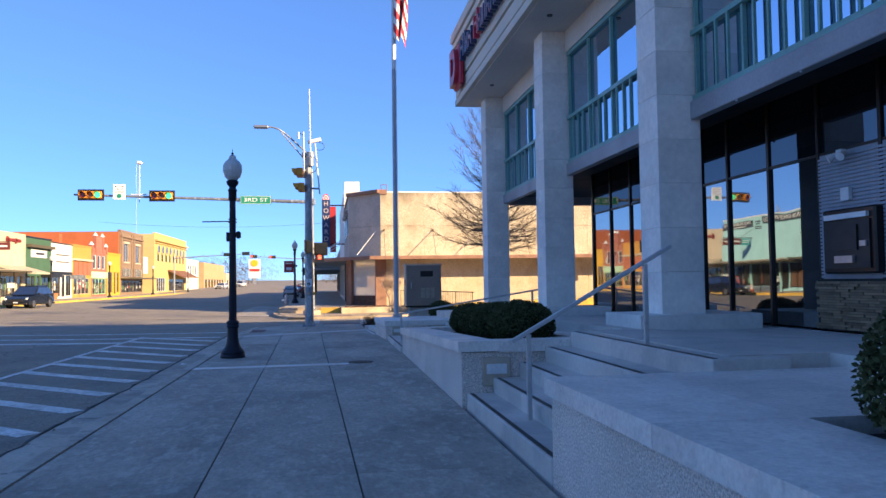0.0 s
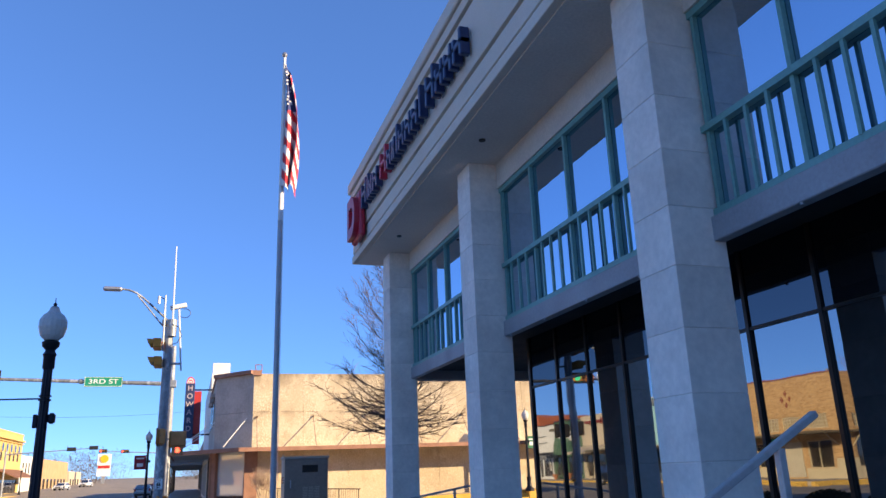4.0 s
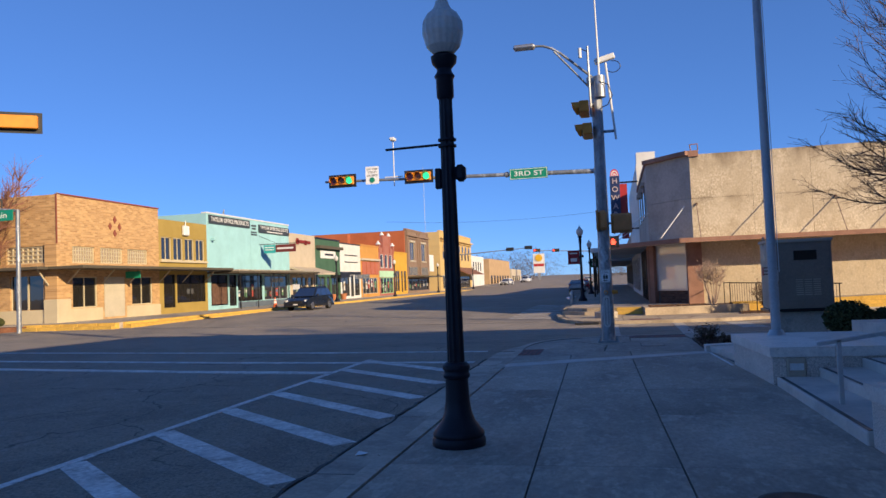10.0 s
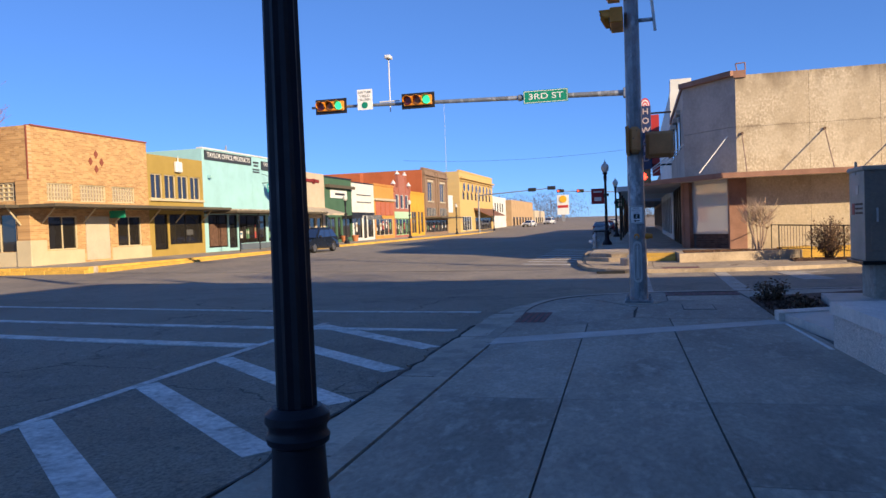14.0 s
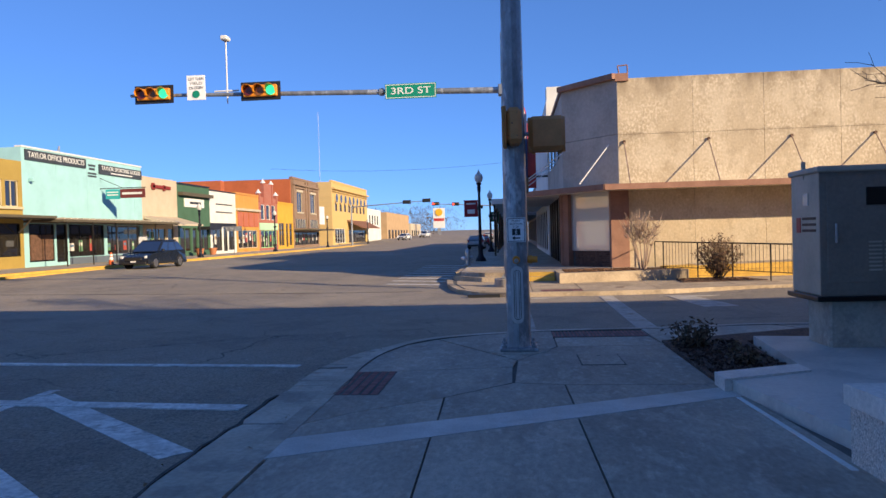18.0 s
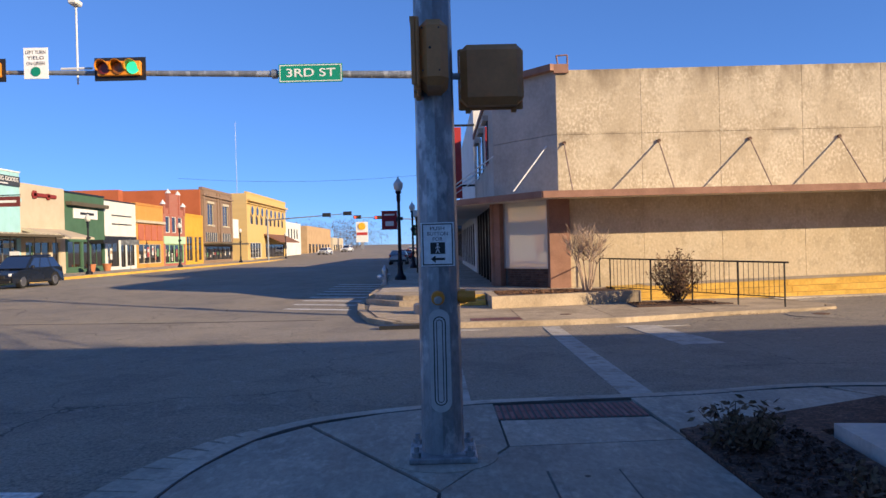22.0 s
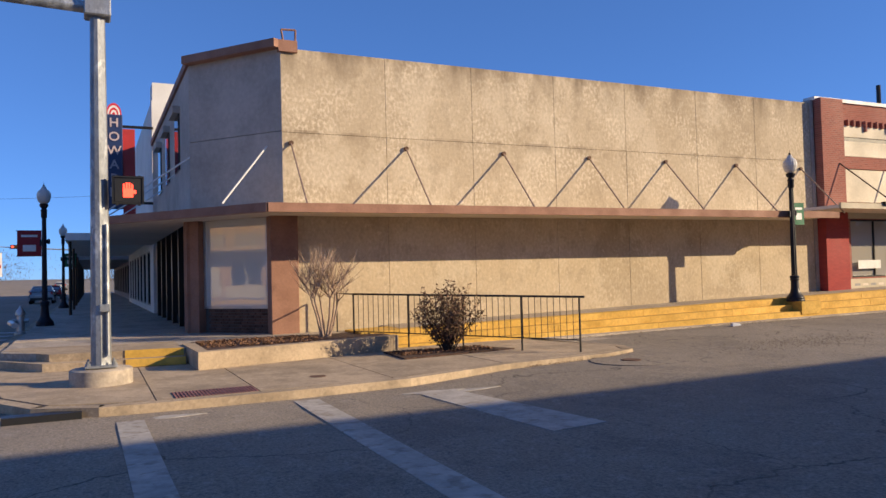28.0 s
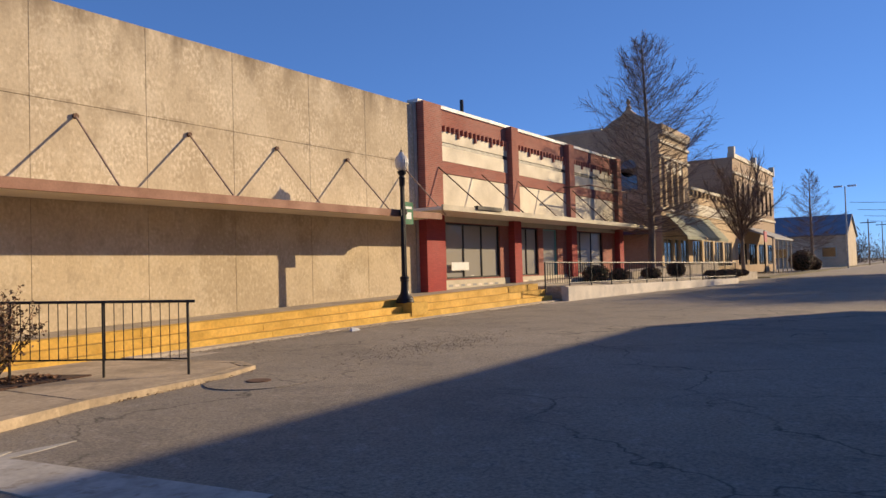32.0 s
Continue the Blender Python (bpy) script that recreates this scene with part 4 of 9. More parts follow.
BLINDG = mat("grey_blind", (0.3, 0.33, 0.37), 0.6, big=(1.2, 0.1), bump=None)
blind = part("blind", M().box(AX + 0.06, AX + 0.07, 6.9, 9.32, 1.5, 3.0), BLINDG, atm, "grey slatted blind")
slat = mesh_of("slat", M().box(-0.012, 0.004, -1.2, 1.2, -0.018, 0.012), BLINDG)
for i in range(33):
    piece("slat", slat, blind, (AX + 0.055, 8.11, 1.53 + 0.044 * i))
part("notice", M().box(AX - 0.005, AX + 0.04, 8.72, 8.86, 2.4, 2.55), WHITEP, atm, "small pale notice")
sl = thing("security_light", (AX - 0.05, 8.75, 2.93), "twin-headed pale security light above the cash machine", "security light")
part("box", M().box(AX - 0.1, AX - 0.02, 8.7, 8.8, 2.92, 2.98, 0.012), WHITEP, sl)
for sy in (-1, 1):
    part("lamp_head", M().cyl((AX - 0.07, 8.75 + sy * 0.06, 2.93), (AX - 0.15, 8.75 + sy * 0.1, 2.88), 0.025, 0.05, 14), WHITEP, sl, "bell-shaped lamp head", smooth=True)
atm.location.y += 0.5
sl.location.y += 0.5
# sign: a red emblem and raised letters, drawn as plain shapes
sg = thing("bank_sign", (3.7, 21, 7.5), "raised dark blue letter shapes with a red emblem on the fascia", "sign")
NAVY = mat("navy_plastic", (0.02, 0.035, 0.1), 0.4, big=(2, 0.05), bump=None)
RED2 = mat("red_plastic", (0.5, 0.02, 0.05), 0.4, big=(2, 0.05), bump=None)
part("emblem_back", M().box(3.6, 3.74, 21.52, 22.48, 6.95, 8.1, 0.04), RED2, sg, "red emblem block")
em, ring = M(), []
for rr, half in ((1.0, 0.5), (0.5, 0.24)):
    ring.append([(22.42 - (0.5 - half) * 0.7, 7.52 + half), (22.42 - (0.5 - half) * 0.7, 7.52 - half)] + [(21.98 - 0.42 * rr * math.cos(a), 7.52 - half * math.sin(a)) for a in [math.pi / 2 - math.pi * k / 12 for k in range(13)]])
nr_ = len(ring[0])
em.v = [(xx, *p) for xx in (3.48, 3.62) for loop_ in ring for p in loop_]
for k in range(nr_):
    o0, o1 = k, (k + 1) % nr_
    em.f += [(o0, o1, nr_ + o1, nr_ + o0), (3 * nr_ + o0, 3 * nr_ + o1, 2 * nr_ + o1, 2 * nr_ + o0), (o0, 2 * nr_ + o0, 2 * nr_ + o1, o1), (nr_ + o0, nr_ + o1, 3 * nr_ + o1, 3 * nr_ + o0)]
part("emblem_ring", em, RED2, sg, "rounded red emblem ring")
part("emblem_face", M().box(3.585, 3.602, 21.8, 22.24, 7.28, 7.76), WHITEP, sg, "white centre of the emblem")
y = 21.3
random.seed(8)
for word, mt in (((0.5, 0.16, 0.3, 0.4), NAVY), ((0.5, 0.36, 0.22, 0.16, 0.38, 0.38, 0.38, 0.16), NAVY), ((0.46, 0.38, 0.38, 0.4), NAVY)):
    for wi, w in enumerate(word):
        h = 0.62 if wi == 0 or w < 0.2 else 0.46
        l = M()
        l.box(3.58, 3.74, y - w, y - w + 0.1, 7.5, 7.5 + h, 0.015)
        if w > 0.2:
            l.box(3.58, 3.74, y - 0.1, y, 7.5, 7.5 + h * 0.9, 0.015).box(3.58, 3.74, y - w, y, 7.5 + h * 0.4, 7.5 + h * 0.4 + 0.1, 0.015)
        part("letter_shape", l, RED2 if word[0] == 0.5 and wi in (0,) and len(word) == 8 else mt, sg)
        y -= w + 0.07
    y -= 0.22

# ---------------------------------------------------------------- shrubs
def shrub(name, x, y, z, r, h, mt, label, n=2600, leaf=0.035, seed=1, group="", flat=1.0):
    rng = random.Random(seed)
    s = thing(name, (x, y, z), label, "shrub", group)
    part("stem", M().cyl((x, y, z - 0.02), (x, y, z + h * 0.5), 0.03, 0.015, 6).cyl((x, y, z + 0.05), (x + r * 0.4, y, z + h * 0.6), 0.015, 0.008, 5).cyl((x, y, z + 0.05), (x - r * 0.4, y + r * 0.2, z + h * 0.6), 0.015, 0.008, 5), BARK_D, s)
    core = M()
    core.lathe([(r * 0.5, h * 0.06), (r * 0.8, h * 0.25), (r * 0.88, h * 0.5), (r * 0.75, h * 0.75), (r * 0.4, h * 0.9), (0.02, h * 0.93)], 14, (x, y, z))
    part("inner_foliage", core, OAKLEAF, s)
    lv = M()
    for _ in range(n):
        a, u = rng.uniform(0, 2 * math.pi), rng.uniform(-0.85, 1)
        q = math.sqrt(max(0, 1 - u * u))
        bump_ = 1 + 0.1 * noise.noise((math.cos(a) * 2 + seed, math.sin(a) * 2, u * 2)) + rng.uniform(-0.1, 0.06)
        p = Vector((x + r * q * math.cos(a) * bump_, y + r * q * math.sin(a) * bump_, z + h * (0.5 + 0.5 * u * bump_ * flat)))
        t1 = Vector((rng.uniform(-1, 1), rng.uniform(-1, 1), rng.uniform(-1, 1))).normalized() * leaf
        t2 = t1.cross(Vector((rng.uniform(-1, 1), rng.uniform(-1, 1), rng.uniform(-1, 1)))).normalized() * leaf * 0.6
        lv.add([p - t1, p - t2, p + t1, p + t2], [(0, 1, 2, 3)])
    part("leaves", lv, mt, s, kind="stuff")
    return s


for i, (yy, r) in enumerate(((15.8, 0.4), (14.55, 0.43), (13.3, 0.46), (12.05, 0.47))):
    shrub("clipped_shrub", 2.72 + 0.05 * math.sin(i * 3), yy, zc(0, yy) - 0.12, r, 0.6, LEAF, "rounded dark green clipped shrub in the planter", 6500, 0.021, i + 3, "planter shrubs")
for i, (yy, r) in enumerate(((4.35, 0.5), (3.2, 0.52), (2.0, 0.5))):
    shrub("clipped_shrub", 2.88, yy, zc(0, yy) - 0.12, r + 0.05, 0.82, LEAF, "rounded dark green clipped shrub in the planter", 7500, 0.02, i + 13, "planter shrubs")
for i, (xx, yy, r, h) in enumerate(((3.7, 26.0, 0.42, 0.6), (4.6, 26.4, 0.45, 0.45), (6.2, 25.8, 0.35, 0.6), (7.6, 25.6, 0.45, 0.5))):
    shrub("clipped_shrub", xx, yy, 0.3, r, h, LEAF, "low dark green shrub in the corner bed", 1500, 0.035, i + 23, "corner shrubs")

# ---------------------------------------------------------------- flagpole
# Grey copy of the white pole: the bank's shade is coloured into it.
POLE_SH = mat("shaded_pole", (0.4, 0.42, 0.44), 0.45, 0.2, big=(3, 0.06), bump=None)
flag = thing("flagpole", (2.0, 23.7, 0.5), "white tapered flagpole with a flag hanging limp", "flagpole")
part("pole", M().cyl((2.0, 23.7, 0.5), (2.0, 23.7, 7.9), 0.075, 0.062, 14), POLE_SH, flag, "lower shaft, the bank's shade put into its grey colour", smooth=True)
part("upper_pole", M().cyl((2.0, 23.7, 7.9), (2.0, 23.7, 12.6), 0.06, 0.038, 12), WHITEP, flag, "white upper shaft", smooth=True)
part("collar", M().cyl((2.0, 23.7, 0.5), (2.0, 23.7, 0.58), 0.14, 0.1, 14), ALU, flag, smooth=True)
part("finial", M().lathe([(0.01, 0), (0.06, 0.04), (0.08, 0.09), (0.05, 0.15), (0.01, 0.17)], 12, (2.0, 23.7, 12.6)), ALU, flag, smooth=True)
part("cord", M().cyl((2.09, 23.66, 1.5), (2.05, 23.67, 12.4), 0.006, 0.006, 4), WHITEP, flag)
FRED, FWHITE, FBLUE = (mat(n, c, 0.8, big=(3, 0.1), bump=(40, 0.1)) for n, c in (("flag_red", (0.58, 0.03, 0.045)), ("flag_white", (0.72, 0.7, 0.68)), ("flag_blue", (0.03, 0.045, 0.16))))
NU, NZ = 20, 72


def flag_pt(u, w):
    """u across the gathered cloth, w down along it."""
    wd = 0.1 + 0.28 * math.sin(min(w, 0.95) * 2.9) + 0.1 * w
    x = 2.03 + wd * u + 0.05 * math.sin(9 * u + 5 * w)
    y = 23.64 + 0.16 * math.sin(11 * u + 3 * w) * (0.4 + w)
    return (x, y, 12.4 - 3.55 * w - 0.35 * u * (1 - 0.5 * w) - 0.1 * math.sin(7 * u))


cloth = {}
for i in range(NU):
    for j in range(NZ):
        u0, u1, w0, w1 = i / NU, (i + 1) / NU, j / NZ, (j + 1) / NZ
        k = -1 if (w0 < 0.36 and u0 < 0.8) else int(w0 * 13 - u0 * 3.2 + 20)
        cloth.setdefault(k, M()).add([flag_pt(u0, w0), flag_pt(u1, w0), flag_pt(u1, w1), flag_pt(u0, w1)], [(0, 1, 2, 3)])
for k in sorted(cloth):
    if k < 0:
        part("blue_field", cloth[k], FBLUE, flag, "blue cloth field with small stars")
    else:
        part("red_stripe" if k % 2 else "white_stripe", cloth[k], FRED if k % 2 else FWHITE, flag, "cloth stripe")
st = M()
random.seed(3)
for i in range(24):
    u, w = random.uniform(0.05, 0.7), random.uniform(0.02, 0.33)
    p = Vector(flag_pt(u, w)) + Vector((0, -0.012, 0))
    st.box(p.x - 0.025, p.x + 0.025, p.y - 0.004, p.y + 0.004, p.z - 0.025, p.z + 0.025)
part("stars", st, FWHITE, flag)

# ---------------------------------------------------------------- street lamps
def ribbed(prof, n=36):
    """A turned shape whose side is pressed into fine upright ribs."""
    m = M().lathe(prof, n)
    m.v = [(x * (1.0 if i % 2 else 0.965), y * (1.0 if i % 2 else 0.965), z) for i, (x, y, z) in enumerate(m.v)]
    return m


def street_lamp(x, y, z, h=4.37, arm=True, banner=None, label="black cast-iron street lamp with a frosted acorn globe", warm=False):
    k = h / 4.37
    s = thing("street_lamp", (0, 0, 0), label, "street lamp", "street lamps")
    part("base", M().lathe([(r_ * k, z_) for r_, z_ in ((0.25, 0), (0.255, 0.03), (0.25, 0.07), (0.238, 0.085), (0.245, 0.1), (0.24, 0.125), (0.205, 0.17), (0.16, 0.23), (0.13, 0.31), (0.115, 0.42), (0.107, 0.62), (0.125, 0.635), (0.13, 0.66), (0.118, 0.68), (0.118, 0.7), (0.132, 0.72), (0.13, 0.75), (0.1, 0.78))], 24), BLACKP, s, "flared cast base", smooth=True)
    flut = M()
    n = 20
    prof = [(0.082, 0.76), (0.064, 3.32)]
    vs, fs = [], []
    for r, zz in prof:
        for i in range(n):
            a = 2 * math.pi * i / n
            rr = r * k * (1.0 if i % 2 else 0.86)
            vs.append((rr * math.cos(a), rr * math.sin(a), zz * k))
    fs = [(i, (i + 1) % n, n + (i + 1) % n, n + i) for i in range(n)]
    flut.add(vs, fs)
    part("shaft", flut, BLACKP, s, "fluted shaft")
    part("capital", M().lathe([(0.064 * k, 3.3 * k), (0.085 * k, 3.33 * k), (0.085 * k, 3.5 * k), (0.1 * k, 3.53 * k), (0.075 * k, 3.57 * k), (0.07 * k, 3.6 * k), (0.12 * k, 3.66 * k), (0.13 * k, 3.72 * k), (0.08 * k, 3.75 * k)], 16), BLACKP, s, "moulded capital", smooth=True)
    part("globe", ribbed([(0.1 * k, 3.75 * k), (0.165 * k, 3.82 * k), (0.2 * k, 3.95 * k), (0.195 * k, 4.06 * k), (0.15 * k, 4.14 * k), (0.1 * k, 4.18 * k), (0.075 * k, 4.22 * k), (0.06 * k, 4.27 * k)]), GLOBE, s, "frosted ribbed acorn globe")
    part("finial", M().lathe([(0.06 * k, 4.27 * k), (0.02 * k, 4.29 * k), (0.03 * k, 4.32 * k), (0.008 * k, 4.34 * k), (0.004 * k, 4.42 * k)], 10), BLACKP, s, smooth=True)
    part("outlet_box", M().box(0.07, 0.17, -0.06, 0.06, 2.5 * k, 2.66 * k, 0.03), BLACKP, s, "weatherproof outlet box")
    part("clip", M().box(-0.13, -0.07, -0.03, 0.03, 2.44 * k, 2.64 * k, 0.01), BLACKP, s)
    if arm:
        part("banner_arm", M().cyl((-0.06, 0, 2.87 * k), (-0.62, 0, 2.86 * k), 0.012, 0.012, 8).lathe([(0.09, 2.84 * k), (0.09, 2.86 * k)], 14).lathe([(0.09, 2.9 * k), (0.09, 2.92 * k)], 14), BLACKP, s, "bare banner arm")
    if banner:
        bx, col, zlo, zhi = banner
        bn = part("banner", M().box(min(bx * 0.1, bx), max(bx * 0.1, bx), -0.012, 0.012, zlo, zhi), col, s, "cloth banner")
        mid, w = bx * 0.55, abs(bx) * 0.3
        part("banner_print", M().box(mid - w, mid + w, -0.018, 0.018, zhi - 0.2, zhi - 0.13).box(mid - w * 0.8, mid + w * 0.8, -0.018, 0.018, zlo + 0.15, zlo + 0.35), WHITEP, bn, "pale printed shapes")
        part("banner_rod", M().cyl((0, 0, zhi), (bx * 1.05, 0, zhi), 0.012, 0.012, 6).cyl((0, 0, zlo), (bx * 1.05, 0, zlo), 0.012, 0.012, 6), BLACKP, bn)
    s.location = (x, y, z)
    return s


MAROON = mat("maroon_cloth", (0.3, 0.02, 0.03), 0.8, big=(2, 0.1), bump=None)
GREENCL = mat("green_cloth", (0.03, 0.16, 0.08), 0.8, big=(2, 0.1), bump=None)
street_lamp(-1.985, 17.86, 0.0)
street_lamp(-2.3, 56.0, 0.15, 4.5, False, (-0.75, MAROON, 2.2, 3.0), "black cast-iron street lamp with a maroon banner")
street_lamp(-2.3, 74.0, 0.15, 4.5, False, (0.6, GREENCL, 2.2, 2.9), "black cast-iron street lamp with a small green banner")
street_lamp(-2.3, 92.0, 0.15, 4.5, False)
street_lamp(-2.3, 110.0, 0.15, 4.5, False)
street_lamp(18.1, 45.1, 0.36, 4.5, False, (0.5, GREENCL, 2.3, 2.95), "black cast-iron street lamp with a green banner on the yellow steps")
for yy in (78.5, 98.0, 121.0, 150):
    street_lamp(-26.2, yy, 0.2, 4.5, False)

# ---------------------------------------------------------------- signals
RED_ON, GREEN_ON = lens("lit_red_lens", (1.0, 0.06, 0.03), 2.5), lens("lit_green_lens", (0.02, 0.6, 0.25), 1.2)
DIM = [lens("unlit_red_lens", (0.16, 0.02, 0.012), 0), lens("unlit_amber_lens", (0.28, 0.1, 0.012), 0), lens("unlit_green_lens", (0.012, 0.08, 0.05), 0)]


def signal_flat(x, y, z, lit=0, yaw=0.0, plate=True, label="sideways traffic signal with three lenses and a black backplate", shell=None, size=1.0):
    """A signal head mounted sideways, with three lenses in a row and a black backplate; it faces -y."""
    s = thing("traffic_signal", (0, 0, 0), label, "traffic signal", "traffic signals")
    shell = shell or YELLOWSIG
    if plate:
        part("backplate", M().box(-0.64, 0.64, 0.0, 0.02, -0.29, 0.29, 0.0), BLACKSIG, s)
    part("housing", M().box(-0.54, 0.54, -0.1, 0.2, -0.18, 0.18, 0.02), shell, s, "signal housing")
    for i in range(3):
        cx = -0.36 + 0.36 * i
        part("lens", M().cyl((cx, -0.13, 0), (cx, -0.1, 0), 0.15, 0.15, 20), (RED_ON if lit == 1 else DIM[0]) if i == 0 else (GREEN_ON if lit == 2 and i == 2 else DIM[i]), s)
        v, f = [], []
        for j in range(13):
            a = math.pi * (-0.1 + 1.2 * j / 12)
            for r, yy in ((0.165, -0.1), (0.165, -0.36), (0.175, -0.36), (0.175, -0.1)):
                v.append((cx + r * math.cos(a), yy + (0.1 * (1 - math.sin(a)) if yy < -0.2 else 0), r * math.sin(a)))
        for j in range(12):
            for q in range(4):
                f.append((j * 4 + q, j * 4 + (q + 1) % 4, j * 4 + 4 + (q + 1) % 4, j * 4 + 4 + q))
        part("visor", M().add(v, f), YELLOWSIG, s)
    s.matrix_basis = pose(x, y, z, 0, 0, yaw) @ Matrix.Scale(size, 4)
    return s


def mast(x, y, z, r0, r1, h, name="signal_pole", label="tall galvanised steel signal pole"):
    s = thing(name, (x, y, z), label, "signal pole")
    part("pole", M().cyl((x, y, z + 0.03), (x, y, z + h), r0, r1, 12), GALV, s, "tapered galvanised shaft", smooth=False)
    part("base_plate", M().box(x - 0.24, x + 0.24, y - 0.24, y + 0.24, z + 0.015, z + 0.055, 0.006), GALV, s)
    for dx in (-0.19, 0.19):
        for dy in (-0.19, 0.19):
            part("anchor_bolt", M().cyl((x + dx, y + dy, z), (x + dx, y + dy, z + 0.13), 0.018, 0.018, 6).cyl((x + dx, y + dy, z + 0.055), (x + dx, y + dy, z + 0.09), 0.034, 0.034, 6), GALV, s)
    return s


PX_, PY = -0.66, 28.83
p1 = mast(PX_, PY, 0.0, 0.155, 0.12, 6.2, label="galvanised steel signal pole with a curved lamp arm")
part("grout", M().lathe([(0.4, -0.02), (0.4, 0.006), (0.36, 0.014)], 28, (PX_, PY, 0)), CONC, p1)
# hand-hole cover
hp = M()
poly = []
for i in range(20):
    a = 2 * math.pi * i / 20
    poly.append((0.075 * math.cos(a), (0.29 if math.sin(a) > 0 else -0.29) + 0.075 * math.sin(a)))
hp.prism(poly, 0, 0.03)
hp.v = [(PX_ - 0.005 + a, PY - 0.145 - c, 0.727 + b) for a, b, c in hp.v]
part("hand_hole_cover", hp, RAILP, p1, "long oval hand-hole cover")
for r_, mt_, dz_ in ((0.046, DARKMET, 0.032), (0.038, RAILP, 0.036), (0.024, DARKMET, 0.038), (0.018, RAILP, 0.042)):
    rim_ = M().prism([(r_ * math.cos(0.314 * i), (0.27 if i < 10 else -0.27) + r_ * math.sin(0.314 * i)) for i in range(20)], 0, dz_)
    rim_.v = [(PX_ - 0.005 + a, PY - 0.145 - c, 0.727 + b) for a, b, c in rim_.v]
    part("cover_rib", rim_, mt_, p1, "raised oval rib")
# push button and its sign
pb = thing("push_button", (PX_, PY - 0.17, 1.15), "yellow push button with a steel dome on the signal pole", "push button")
part("housing", M().cyl((PX_ - 0.01, PY - 0.12, 1.175), (PX_ - 0.01, PY - 0.21, 1.17), 0.05, 0.047, 16), YELLOWSIG, pb, smooth=True)
part("dome", M().cyl((PX_ - 0.01, PY - 0.21, 1.16), (PX_ - 0.01, PY - 0.232, 1.157), 0.03, 0.022, 14), ALU, pb, "steel button dome", smooth=True)
part("side_button", M().cyl((PX_ + 0.12, PY - 0.03, 1.17), (PX_ + 0.26, PY - 0.03, 1.17), 0.045, 0.042, 14).cyl((PX_ + 0.15, PY - 0.03, 1.17), (PX_ + 0.19, PY - 0.03, 1.17), 0.055, 0.055, 14), YELLOWSIG, pb, smooth=True)
ps = thing("button_sign", (PX_, PY - 0.17, 1.55), "white push button sign with black letters and an arrow", "sign")
SX, SY, SZ = PX_ - 0.002, PY - 0.162, 1.552
part("plate", M().box(SX - 0.118, SX + 0.118, SY - 0.003, SY + 0.003, SZ - 0.155, SZ + 0.155, 0.0), SIGNW, ps)
part("bracket", M().box(SX - 0.02, SX + 0.02, SY + 0.003, SY + 0.03, SZ - 0.1, SZ + 0.1), GALV, ps)
bd = M()
for a, b, c, d in ((-0.108, 0.108, 0.139, 0.147), (-0.108, 0.108, -0.147, -0.139), (-0.108, -0.1, -0.139, 0.139), (0.1, 0.108, -0.139, 0.139)):
    bd.box(SX + a, SX + b, SY - 0.0055, SY - 0.003, SZ + c, SZ + d)
part("border", bd, BLACKSIG, ps)
for w, zz, wd in (("PUSH", 0.112, 0.1), ("BUTTON", 0.074, 0.145), ("FOR", 0.036, 0.07)):
    lettering("letters", w, 0.036, facing(SX, SY - 0.004, SZ + zz, 0), BLACKSIG, ps, depth=0.0015, width=wd)
part("symbol_field", M().box(SX - 0.052, SX + 0.052, SY - 0.006, SY - 0.003, SZ - 0.068, SZ + 0.014), BLACKSIG, ps)
wkr = M().cyl((SX, SY - 0.0062, SZ + 0.002), (SX, SY - 0.008, SZ + 0.002), 0.008, 0.008, 10)
for a, b in (((0, -0.008), (0.0, -0.032)), ((0, -0.032), (-0.014, -0.06)), ((0, -0.032), (0.013, -0.06)), ((0, -0.012), (-0.016, -0.028)), ((0, -0.012), (0.015, -0.026))):
    wkr.cyl((SX + a[0], SY - 0.007, SZ + a[1]), (SX + b[0], SY - 0.007, SZ + b[1]), 0.004, 0.004, 5)
part("walking_symbol", wkr, WHITEP, ps)
arr = M().box(SX - 0.02, SX + 0.05, SY - 0.006, SY - 0.003, SZ - 0.112, SZ - 0.096)
arr.prism([(0, 0), (0.035, -0.026), (0.035, 0.026)], 0, 0.003)
arr.v[-6:] = [(SX - 0.052 + a, SY - 0.003 - c, SZ - 0.104 + b) for a, b, c in arr.v[-6:]]
part("arrow", arr, BLACKSIG, ps)


